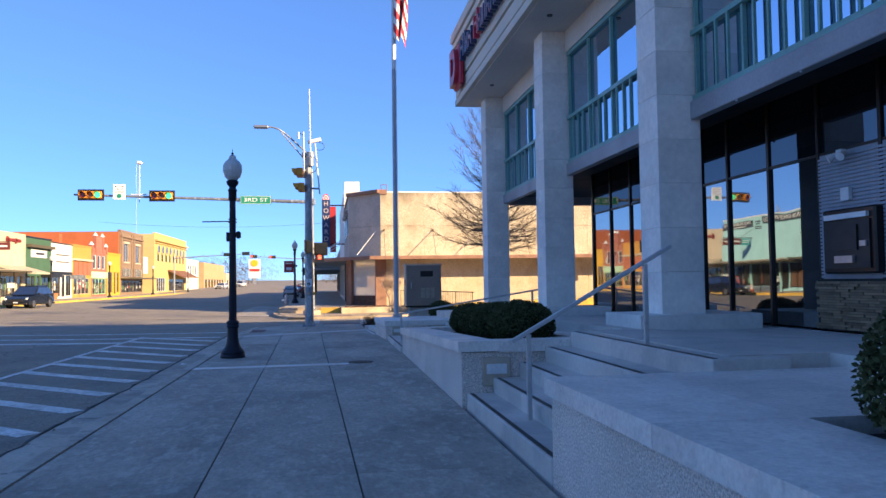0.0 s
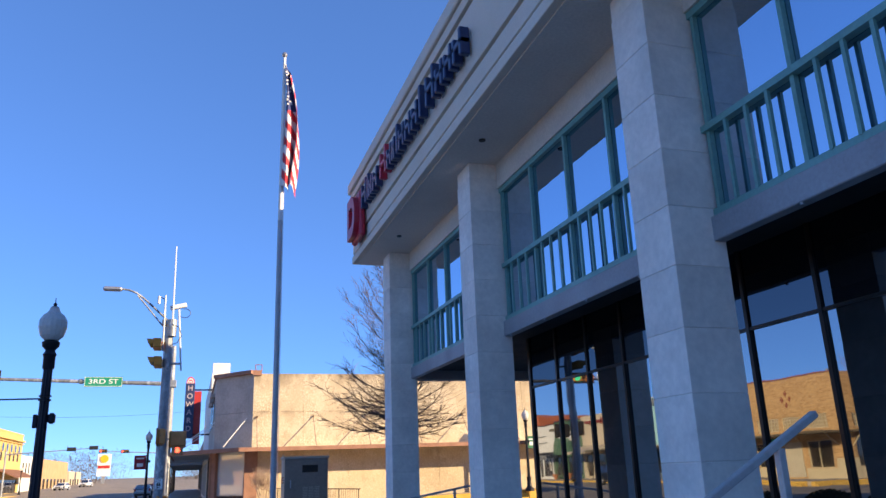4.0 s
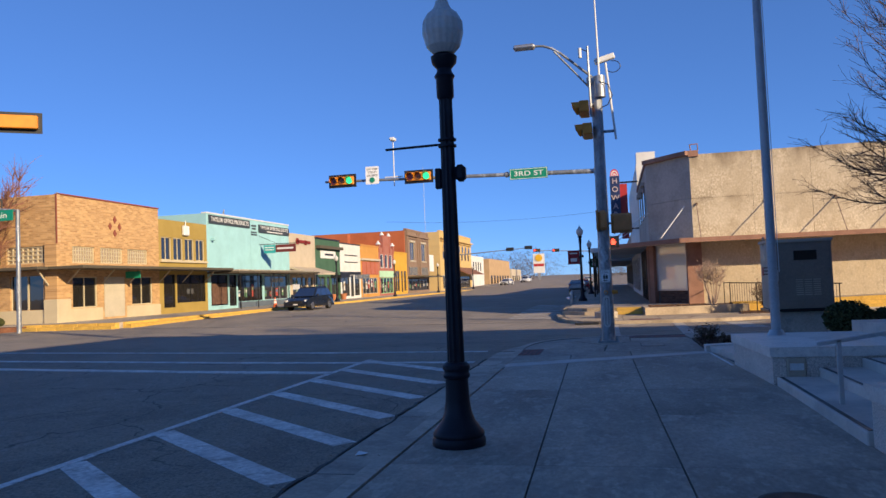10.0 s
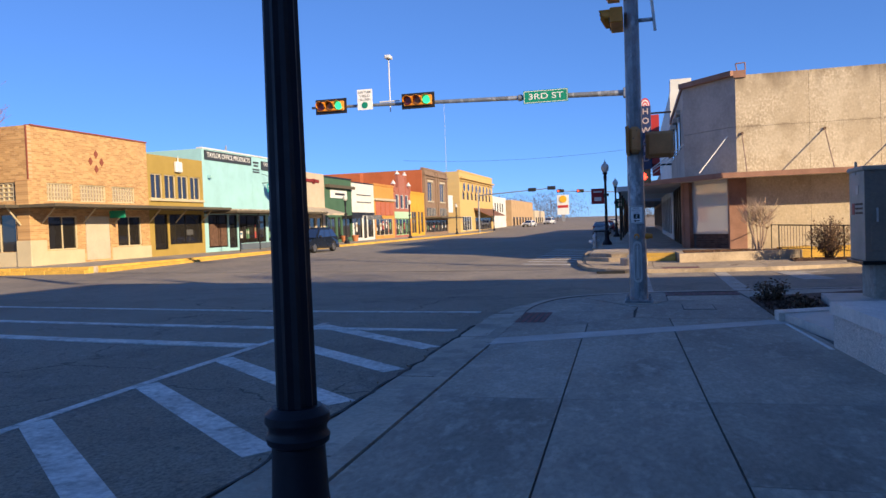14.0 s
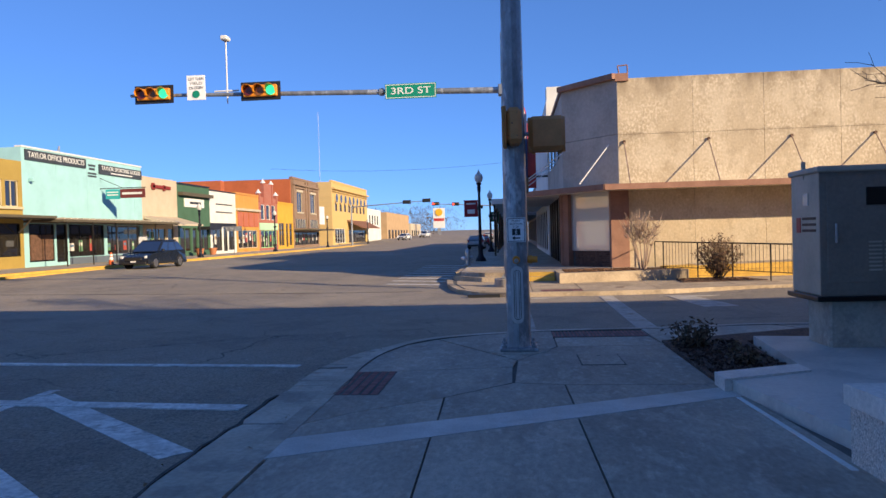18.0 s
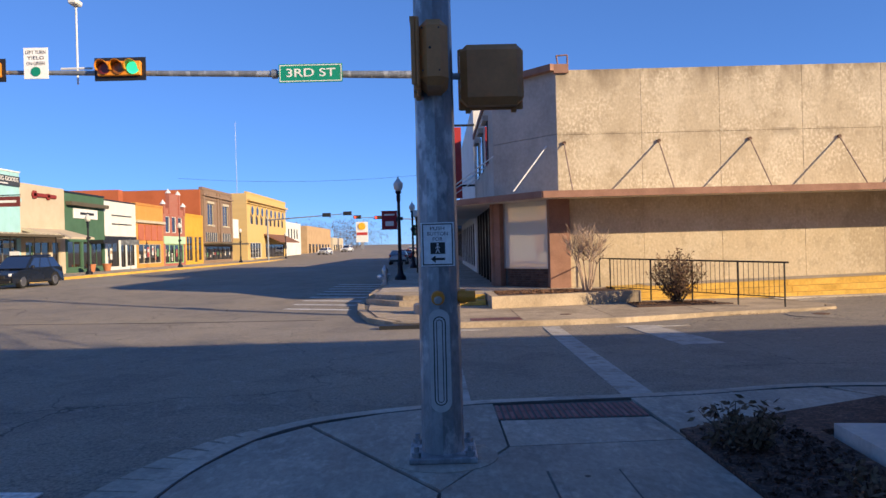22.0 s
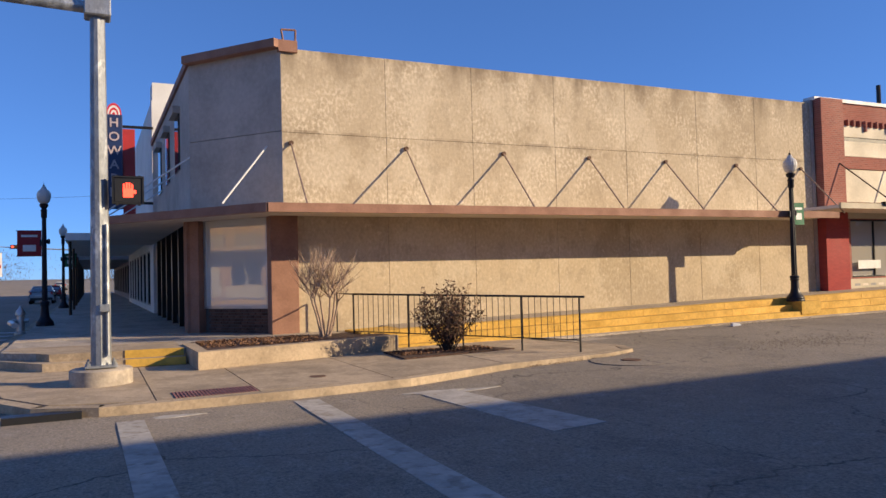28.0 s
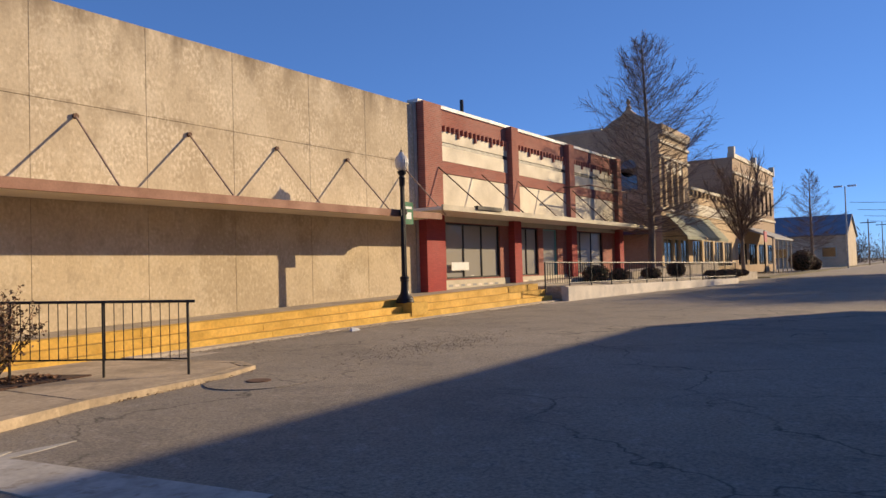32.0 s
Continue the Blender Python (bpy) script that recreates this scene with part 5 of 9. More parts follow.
def ped_head(x, y, z, yaw, hand=False, label="pedestrian signal head in a yellow housing"):
    s = thing("pedestrian_signal", (0, 0, 0), label, "pedestrian signal", "pedestrian signals")
    hm = BLACKSIG if hand else PEDBROWN
    part("housing", M().box(-0.23, 0.23, -0.07, 0.12, -0.22, 0.22, 0.05), hm, s)
    part("rim", M().box(-0.24, 0.24, -0.1, -0.07, -0.23, 0.23, 0.012), hm, s)
    part("face", M().box(-0.2, 0.2, -0.11, -0.1, -0.19, 0.19), BLACKSIG, s, "black face")
    part("hood", M().box(-0.24, 0.24, -0.13, -0.1, 0.2, 0.225).box(-0.24, -0.215, -0.125, -0.1, -0.22, 0.2).box(0.215, 0.24, -0.125, -0.1, -0.22, 0.2), hm, s, "short hood round the face")
    for sx in (-0.17, 0.17):
        part("latch", M().box(sx - 0.02, sx + 0.02, -0.11, -0.07, -0.25, -0.21, 0.005), hm, s)
        part("hinge", M().box(sx - 0.02, sx + 0.02, -0.11, -0.07, 0.21, 0.24, 0.005), hm, s)
    for sx in (-1, 1):
        for yy, zz in ((-0.05, 0.15), (0.06, 0.15), (0.0, 0.02), (-0.05, -0.13), (0.06, -0.13)):
            part("rivet", M().cyl((sx * 0.228, yy, zz), (sx * 0.233, yy, zz), 0.012 if zz == 0.02 else 0.007, 0.006, 8), BLACKSIG, s)
    if hand:
        hnd = M().box(-0.075, 0.075, -0.118, -0.11, -0.12, 0.03, 0.003)
        for i in range(4):
            hnd.box(-0.075 + i * 0.04, -0.045 + i * 0.04, -0.118, -0.11, 0.02, 0.13 - 0.02 * abs(i - 1.4), 0.003)
        hnd.box(0.07, 0.12, -0.118, -0.11, -0.06, 0.0, 0.003)
        part("palm_symbol", hnd, RED_ON, s, "lit orange-red palm symbol")
    s.matrix_basis = pose(x, y, z, 0, 0, yaw)
    return s


ped_head(PX_ + 0.423, PY + 0.05, 2.777, 180)
ped_head(PX_ - 0.02, PY - 0.3, 2.83, -90)
part("bracket_arm", M().cyl((PX_, PY, 2.78), (PX_ + 0.3, PY + 0.05, 2.78), 0.025, 0.025, 8).cyl((PX_, PY, 2.83), (PX_, PY - 0.25, 2.83), 0.025, 0.025, 8), GALV, p1)


# two heads at the back of the pole, turned to the side street
for zz, dx in ((5.5, -0.33), (4.97, -0.28)):
    signal_flat(PX_ + dx, PY - 0.1, zz, 0, -90, False, "sideways yellow traffic signal turned to the side street", size=0.72)
    part("bracket_arm", M().cyl((PX_, PY, zz + 0.1), (PX_ + dx + 0.18, PY - 0.1, zz + 0.1), 0.03, 0.03, 8), GALV, p1)
# lamp arm, antennas and camera on top
lum = part("lamp_arm", M().pipe([(PX_, PY, 6.2), (PX_ - 0.25, PY, 6.42), (PX_ - 0.55, PY, 6.7), (PX_ - 0.8, PY, 6.92), (PX_ - 1.0, PY, 7.06), (PX_ - 1.2, PY, 7.14), (PX_ - 1.4, PY, 7.16)], 0.03, 8), GALV, p1, "curved lamp arm")
part("arm_brace", M().cyl((PX_, PY, 5.85), (PX_ - 0.95, PY, 6.98), 0.022, 0.022, 8), GALV, p1)
part("lamp_head", M().box(PX_ - 1.92, PX_ - 1.4, PY - 0.12, PY + 0.12, 7.1, 7.21, 0.035), ALU, lum, "flat street light head")
part("meter_box", M().cyl((PX_ + 0.08, PY - 0.1, 5.75), (PX_ + 0.08, PY - 0.1, 6.25), 0.13, 0.13, 14), GALV, p1, "round grey junction box", smooth=True)
part("pole_cap", M().box(PX_ - 0.22, PX_ + 0.1, PY - 0.12, PY + 0.12, 6.08, 6.26, 0.03), GALV, p1)
part("antenna", M().cyl((PX_ + 0.08, PY - 0.1, 6.25), (PX_ + 0.05, PY - 0.1, 8.55), 0.026, 0.016, 8), WHITEP, p1, "white whip antenna")
part("sensor_mast", M().cyl((PX_ - 0.14, PY - 0.15, 5.3), (PX_ - 0.16, PY - 0.15, 6.98), 0.03, 0.026, 8), GALV, p1)
part("sensor", M().cyl((PX_ - 0.34, PY - 0.15, 6.72), (PX_ - 0.34, PY - 0.15, 6.95), 0.04, 0.04, 10), WHITEP, p1, "small white sensor")
part("sensor_arm", M().cyl((PX_ - 0.16, PY - 0.15, 6.85), (PX_ - 0.34, PY - 0.15, 6.95), 0.012, 0.012, 6), BLACKSIG, p1)
part("camera_riser", M().cyl((PX_ + 0.4, PY, 4.75), (PX_ + 0.24, PY, 6.58), 0.026, 0.026, 8), WHITEP, p1, "white riser pipe")
part("riser_clamp", M().cyl((PX_, PY, 4.95), (PX_ + 0.37, PY, 4.95), 0.035, 0.035, 8), GALV, p1)
part("camera", M().box(-0.24, 0.24, -0.07, 0.07, -0.065, 0.065, 0.02, Matrix.Translation((PX_ + 0.22, PY, 6.68)) @ Matrix.Rotation(radians(-14), 4, "Y")), WHITEP, p1, "white camera housing")
loop = [(PX_ + 0.24 + 0.17 + 0.17 * math.cos(a), PY, 6.48 + 0.14 * math.sin(a)) for a in (3.1 + 0.5 * i for i in range(11))]
part("cable_loop", M().pipe(loop, 0.01, 5), BLACKSIG, p1)
part("cable_loop", M().pipe([(PX_ + 0.08, PY - 0.24, 6.1), (PX_ + 0.28, PY - 0.24, 6.0), (PX_ + 0.36, PY - 0.2, 5.75), (PX_ + 0.25, PY - 0.16, 5.55), (PX_ + 0.1, PY - 0.12, 5.5)], 0.012, 5), BLACKSIG, p1)

# far pole with the mast arm
QX, QY = -0.84, 42.5
p2 = mast(QX, QY, 0.1, 0.155, 0.1, 7.6, label="galvanised steel signal pole with a long mast arm")
part("footing", M().lathe([(0.47, -0.3), (0.47, 0.08), (0.44, 0.1), (0.0, 0.1)], 28, (QX, QY, 0)), KERB, p2, "round concrete footing", smooth=True)
AZ = 5.93
ARM_END = (-12.9, QY, 6.28)
part("mast_arm", M().cyl((QX, QY, AZ), ARM_END, 0.1, 0.05, 12), GALV, p2, "long tapered mast arm", smooth=True)
part("arm_clamp", M().box(QX - 0.2, QX + 0.2, QY - 0.2, QY + 0.2, AZ - 0.16, AZ + 0.16, 0.02), GALV, p2)
part("arm_ring", M().cyl((-4.75, QY, AZ + 0.11), (-4.62, QY, AZ + 0.11), 0.12, 0.12, 12), GALV, p2)
part("conduit", M().cyl((QX + 0.1, QY - 0.17, 0.3), (QX + 0.1, QY - 0.14, 2.4), 0.03, 0.03, 8).box(QX - 0.02, QX + 0.14, QY - 0.24, QY - 0.14, 1.0, 1.12, 0.01), GALV, p2)
sn = thing("street_name_sign", (-3.75, QY - 0.12, 6.0), "green street name sign reading 3RD ST with a white border", "sign")
part("panel", M().box(-4.55, -2.95, QY - 0.16, QY - 0.13, 5.78, 6.24, 0.0), GREENSIGN, sn)
bd = M()
for a, b, c, d in ((-4.53, -2.97, 6.2, 6.22), (-4.53, -2.97, 5.8, 5.82), (-4.53, -4.51, 5.82, 6.2), (-2.99, -2.97, 5.82, 6.2)):
    bd.box(a, b, QY - 0.165, QY - 0.16, c, d)
part("border", bd, WHITEP, sn)
lettering("letters", "3RD ST", 0.29, facing(-3.75, QY - 0.162, 6.01, 0), WHITEP, sn, depth=0.004, width=1.24, bold=0.003)
signal_flat(-8.5, QY - 0.25, 6.2, 2)
signal_flat(-12.0, QY - 0.25, 6.24, 2)
ys_ = thing("yield_sign", (-10.63, QY - 0.2, 6.4), "white turn-yield-on-green sign with a green dot", "sign")
part("plate", M().box(-10.93, -10.33, QY - 0.2, QY - 0.17, 6.02, 6.8, 0.0), SIGNW, ys_)
for w, zz, wd in (("LEFT TURN", 6.68, 0.5), ("YIELD", 6.54, 0.42), ("ON GREEN", 6.4, 0.46)):
    lettering("letters", w, 0.13, facing(-10.63, QY - 0.202, zz, 0), BLACKSIG, ys_, depth=0.002, width=wd)
part("dot", M().cyl((-10.63, QY - 0.215, 6.2), (-10.63, QY - 0.2, 6.2), 0.12, 0.12, 18), GREENSIGN, ys_, "green dot")
part("arm_camera", M().cyl((-9.68, QY, 5.9), (-9.68, QY, 7.9), 0.025, 0.025, 8).box(-9.78, -9.55, QY - 0.25, QY + 0.1, 7.88, 8.02, 0.03).cyl((-9.3, QY, 6.3), (-10.1, QY, 6.3), 0.03, 0.03, 6), WHITEP, p2, "camera on a white riser")
ped_head(QX + 0.42, QY - 0.1, 2.95, 0, True, "pedestrian signal showing a lit red palm")

# ---------------------------------------------------------------- traffic cabinet and corner bed
bed = thing("corner_bed", (2.2, 28, 0), "mulched planting bed with a low shrub at the corner", "planting bed")
part("mulch", M().prism([(1.24, 26.55), (2.1, 26.95), (2.3, 29.2), (3.6, 29.6), (3.5, 30.4), (1.24, 29.35)], -0.05, 0.025), MULCH, bed, "dark bark mulch")
part("pad", M().prism([(1.6, 24.1), (8.2, 24.1), (8.2, 28.3), (2.35, 29.1), (2.15, 26.95), (1.24, 26.5)], -0.2, 0.1), PLAZA, bed, "raised concrete pad")
part("pad_edge", M().prism([(1.2, 26.2), (2.12, 26.6), (2.12, 26.95), (1.2, 26.55)], -0.1, 0.12), COPING, bed)
rng = random.Random(4)
ml = M()
for _ in range(900):
    x, y = rng.uniform(1.28, 2.15), rng.uniform(26.7, 29.3)
    a, l = rng.uniform(0, 6.3), rng.uniform(0.02, 0.05)
    ml.add([(x, y, 0.02), (x + l * math.cos(a), y + l * math.sin(a), 0.035), (x + l * math.cos(a + 0.7), y + l * math.sin(a + 0.7), 0.05), (x - l * 0.3 * math.sin(a), y + l * 0.3 * math.cos(a), 0.045)], [(0, 1, 2, 3)])
part("bark_litter", ml, MULCH, bed, kind="stuff")

DKFRONT = mat("dark_cabinet_front", (0.26, 0.2, 0.155), 0.5, 0.1, big=(1.5, 0.1), bump=None)
CX, CY = 0.145, 0.2
cb = thing("traffic_cabinet", (3.44, 28.4, 0.1), "grey metal traffic signal cabinet on a concrete pedestal", "cabinet")
part("pedestal", M().box(2.74 + CX, 3.72 + CX, 27.85 + CY, 28.5 + CY, 0.0, 0.64, 0.02), KERB, cb, "concrete pedestal")
# The whole front face is darker than the body's other sides.
part("front", M().box(2.602 + CX, 3.848 + CX, 27.742 + CY, 27.75 + CY, 0.702, 2.1), DKFRONT, cb)
part("body", M().box(2.6 + CX, 3.85 + CX, 27.75 + CY, 28.6 + CY, 0.7, 2.12, 0.015), CAB, cb, "grey metal body")
part("roof", M().box(2.57 + CX, 3.88 + CX, 27.7 + CY, 28.63 + CY, 2.1, 2.17, 0.015), CAB, cb)
part("base_ring", M().box(2.55 + CX, 3.9 + CX, 27.7 + CY, 28.65 + CY, 0.64, 0.7, 0.01), DARKMET, cb)
part("door", M().box(2.68 + CX, 3.78 + CX, 27.735 + CY, 27.757 + CY, 0.85, 2.06, 0.004), DKFRONT, cb, "dark door panel")
part("small_door", M().box(3.1 + CX, 3.55 + CX, 27.72 + CY, 27.738 + CY, 1.72, 1.92), DARKMET, cb, "small dark police door")
part("handle", M().box(2.76 + CX, 2.785 + CX, 27.715 + CY, 27.737 + CY, 1.3, 1.52, 0.004), ALU, cb)
for c in range(3):
    for i in range(8):
        part("louvre", M().box(3.12 + 0.17 * c + CX, 3.26 + 0.17 * c + CX, 27.722 + CY, 27.738 + CY, 0.98 + i * 0.045, 1.0 + i * 0.045), CAB, cb)
part("sticker", M().box(2.592 + CX, 2.6 + CX, 28.06 + CY, 28.2 + CY, 1.74, 1.88), ALU, cb, "small pale sticker")
part("mark_shape", M().box(2.592 + CX, 2.6 + CX, 28.3 + CY, 28.42 + CY, 1.42, 1.6), REDP, cb, "faded red printed mark")
for i in range(3):
    part("mark_line", M().box(2.592 + CX, 2.6 + CX, 27.85 + CY, 28.24 + CY, 1.57 - 0.07 * i, 1.6 - 0.07 * i), RUST, cb, "faded printed line")
part("lifting_eye", M().box(2.59 + CX, 2.62 + CX, 28.18 + CY, 28.24 + CY, 2.05, 2.26), CAB, cb)

# ---------------------------------------------------------------- corner across the side street
# Stained concrete with the sunlight's warm tint put into its base colour.
SUNCONC = mat("sun_warmed_concrete", (0.47, 0.365, 0.25), 0.9, big=(0.9, 0.2), fine=(20, 0.18), bump=(80, 0.3), rnd=0.06, stain=((2.2, 0.5, (0.24, 0.19, 0.135), 0.54), (7.0, 0.35, (0.56, 0.45, 0.32), 0.58), (20.0, 0.4, (0.2, 0.155, 0.11), 0.62)))
NK = [(-3.2, 47.0), (-2.9, 44.0), (-2.4, 41.6), (-1.7, 40.35), (-0.9, 39.95), (0.0, 39.9), (1.7, 39.9), (3.5, 40.05), (5.7, 40.75), (8.0, 41.0), (8.9, 41.35), (9.2, 42.0), (9.0, 43.0), (8.6, 44.6)]
north = solid("pavement_north", M().prism(NK + [(8.6, 47.2), (-3.2, 47.2)], -0.5, -0.165), CONC_D, "concrete pavement at the far corner", "pavement", "structure")
part("flag", M().prism([(-2.8, 46.9), (-2.6, 44.0), (-2.15, 41.7), (-1.5, 40.55), (-0.2, 40.15), (-0.2, 46.9)], -0.2, -0.15), SUNCONC, north)
part("flag", M().prism([(-0.18, 40.15), (1.2, 40.15), (1.2, 46.9), (-0.18, 46.9)], -0.2, -0.15), SUNCONC, north)
part("flag", M().prism([(1.22, 40.15), (3.3, 40.25), (3.3, 46.9), (1.22, 46.9)], -0.2, -0.15), SUNCONC, north)
part("flag", M().prism([(3.32, 40.25), (5.65, 40.95), (5.65, 46.9), (3.32, 46.9)], -0.2, -0.15), SUNCONC, north)
part("flag", M().prism([(5.67, 40.95), (7.9, 41.2), (8.7, 41.5), (8.95, 42.0), (8.7, 44.5), (5.67, 46.9)], -0.2, -0.145), SUNCONC, north)
kn = M()
for a, b in zip(NK, NK[1:]):
    d = Vector((b[0] - a[0], b[1] - a[1])).normalized()
    n = Vector((-d.y, d.x)) * 0.2
    a, b = (a[0] - n.x * 0.03, a[1] - n.y * 0.03), (b[0] - n.x * 0.03, b[1] - n.y * 0.03)
    kn.prism([a, b, (b[0] + n.x, b[1] + n.y), (a[0] + n.x, a[1] + n.y)], -0.6, -0.145)
part("kerb_stone", kn, SUNCONC, north)
part("inlet", M().box(-2.0, -1.1, 39.95, 40.2, -0.3, -0.18), BLACKSIG, north, "dark storm inlet under the kerb")
for i, (x, y, w, h) in enumerate(((3.6, 39.35, 0.5, 0.12), (4.2, 39.2, 0.35, 0.08), (0.0, 39.45, 0.3, 0.1))):
    pts_ = [(x + w * math.cos(a) * (1 + 0.3 * math.sin(5 * a + i)), y + h * math.sin(a) * (1 + 0.3 * math.cos(3 * a))) for a in (0.524 * j for j in range(12))]
    lane("paint_smear", pts_, STRIPE_W, "smeared white paint on the asphalt")
rng = random.Random(31)
lit = M()
for (xa, ya, xb, yb, n) in ((6.0, 40.7, 8.6, 41.1, 90), (9.5, 44.35, 27, 44.4, 260), (-2.66, 8, -2.75, 26, 60), (-3.15, 8, -3.3, 26, 50)):
    for _ in range(n):
        k = rng.random() ** 1.3
        x, y = xa + (xb - xa) * k + rng.gauss(0, 0.06), ya + (yb - ya) * k + rng.gauss(0, 0.05)
        z, a, l = road_z(x, y) + 0.012, rng.uniform(0, 6.3), rng.uniform(0.015, 0.045)
        lit.add([(x, y, z), (x + l * math.cos(a), y + l * math.sin(a), z + 0.012), (x + l * math.cos(a + 0.8), y + l * math.sin(a + 0.8), z + 0.02), (x - l * 0.3 * math.sin(a), y + l * 0.3 * math.cos(a), z + 0.008)], [(0, 1, 2, 3)])
solid("leaf_litter", lit, mat("dry_leaf", (0.2, 0.12, 0.06), 0.9, bump=None), "dry brown leaves along the kerb", "leaves", "stuff")
tactile(0.05, 1.2, 40.16, 40.76, north, -0.15)
wc_ = thing("valve_cover", (2.35, 41.2, -0.145), "small rusty oval valve cover in the pavement", "cover")
part("lid", M().lathe([(0.0, 0.008), (0.13, 0.008), (0.14, -0.01)], 18, (2.35, 41.2, -0.15)), RUST, wc_)
# raised walk along the theatre side of the street
walkn = solid("raised_walk", M().prism([(-2.6, 46.2), (-1.6, 45.2), (0.6, 44.8), (5.6, 46.0), (9.6, 46.0), (9.6, 49), (-2.6, 49)], -0.4, 0.14).prism([(-2.6, 49), (1.6, 49), (1.6, 140), (-2.6, 140)], -0.4, 0.15), CONC, "raised concrete walk beside the corner building", "pavement", "structure")
part("kerb_stone", M().prism([(-2.85, 47), (-2.6, 47), (-2.6, 140), (-2.85, 140)], -0.4, 0.1), SUNCONC, walkn)
ns = thing("corner_steps", (-0.8, 45, -0.1), "two rounded concrete corner steps with worn yellow edges", "steps")
part("step", M().prism([(-2.9, 46.4), (-1.8, 44.85), (0.65, 44.45), (0.65, 45.2), (-2.4, 46.6)], -0.3, 0.0), SUNCONC, ns)
part("step", M().prism([(-2.65, 46.7), (-1.7, 45.15), (0.65, 44.8), (0.65, 46.6), (-2.4, 47.2)], -0.3, 0.142), SUNCONC, ns)
part("yellow_edge", M().prism([(-0.4, 44.6), (0.66, 44.43), (0.66, 44.47), (-0.4, 44.64)], -0.14, 0.006).prism([(-0.4, 44.94), (0.66, 44.77), (0.66, 44.81), (-0.4, 44.98)], 0.0, 0.15), YELLOWK, ns)
# low planter at the corner
lp = thing("planter", (2.6, 44.2, -0.1), "low concrete planter with dry mulch and a bare crape myrtle", "planter")
part("wall", M().prism([(0.75, 43.3), (5.0, 44.3), (5.0, 44.55), (0.95, 43.6), (0.95, 45.5), (0.7, 45.5)], -0.3, 0.17), SUNCONC, lp)
part("mulch", M().prism([(0.94, 43.55), (5.0, 44.5), (5.0, 46.1), (0.94, 46.0)], -0.2, 0.15), MULCH, lp)
def litter(owner, x0, x1, y0, y1, z, n, seed):
    """Dry leaves and bark pieces strewn over a bed."""
    rg, ml_ = random.Random(seed), M()
    for _ in range(n):
        x, y, a, l = rg.uniform(x0, x1), rg.uniform(y0, y1), rg.uniform(0, 6.3), rg.uniform(0.03, 0.07)
        ml_.add([(x, y, z), (x + l * math.cos(a), y + l * math.sin(a), z + 0.02), (x + l * math.cos(a + 0.7), y + l * math.sin(a + 0.7), z + 0.04), (x - l * 0.4 * math.sin(a), y + l * 0.4 * math.cos(a), z + 0.03)], [(0, 1, 2, 3)])
    part("leaf_litter", ml_, DRYLEAF, owner, "dry red-brown leaves", kind="stuff")


DRYLEAF = mat("dry_bed_leaves", (0.24, 0.125, 0.07), 0.9, big=(9, 0.3), bump=None)
litter(lp, 1.0, 3.4, 44.25, 45.9, 0.15, 1100, 51)
bd2 = thing("mulch_bed", (5.3, 43.3, -0.1), "flat dry mulch bed beside the ramp", "planting bed")
part("mulch", M().prism([(4.4, 42.5), (7.0, 42.8), (6.6, 43.7), (4.5, 43.9)], -0.2, -0.12), MULCH, bd2)
litter(bd2, 4.5, 6.6, 42.85, 43.65, -0.12, 600, 52)


def vase_shrub(x, y, z, r, h, label, seed, n=46, k_=84):
    """An open shrub: stems that fan out from one foot, with leaves along their upper two thirds."""
    rg = random.Random(seed)
    s = thing("bronze_shrub" if h > 1 else "low_shrub", (x, y, z), label, "shrub")
    stems, lv = M(), M()
    for i in range(n):
        a, k = rg.uniform(0, 6.283), math.sqrt(rg.random())
        e = Vector((x + r * k * math.cos(a), y + r * k * math.sin(a), z + h * (1.02 - 0.35 * k * k) * rg.uniform(0.75, 1.05)))
        p = Vector((x + rg.uniform(-0.1, 0.1), y + rg.uniform(-0.1, 0.1), z - 0.02))
        m_ = p.lerp(e, 0.5) + Vector((rg.uniform(-0.06, 0.06), rg.uniform(-0.06, 0.06), -0.02))
        stems.cyl(p, m_, 0.012, 0.008, 4, False).cyl(m_, e, 0.008, 0.003, 3, False)
        for j in range(k_):
            w = rg.uniform(0.3, 1.03)
            c = (p.lerp(m_, w * 2) if w < 0.5 else m_.lerp(e, w * 2 - 1)) + Vector((rg.gauss(0, 0.05), rg.gauss(0, 0.05), rg.gauss(0, 0.045)))
            t1 = Vector((rg.uniform(-1, 1), rg.uniform(-1, 1), rg.uniform(-0.4, 1))).normalized() * rg.uniform(0.025, 0.042)
            t2 = t1.cross(Vector((rg.uniform(-1, 1), rg.uniform(-1, 1), rg.uniform(-1, 1)))).normalized() * 0.016
            lv.add([c - t1, c - t2, c + t1, c + t2], [(0, 1, 2, 3)])
    part("stem", stems, BARK_D, s, kind="stuff")
    part("leaves", lv, LEAF_B, s, kind="stuff")
    return s


vase_shrub(5.65, 43.15, -0.13, 0.72, 1.42, "open bronze-leaved shrub in the mulch bed", 41)
vase_shrub(1.5, 28.75, 0.02, 0.3, 0.34, "low straggly shrub in the dark mulch", 77, 16, 34)
vase_shrub(1.75, 27.5, 0.02, 0.2, 0.2, "low straggly shrub in the dark mulch", 78, 10, 26)
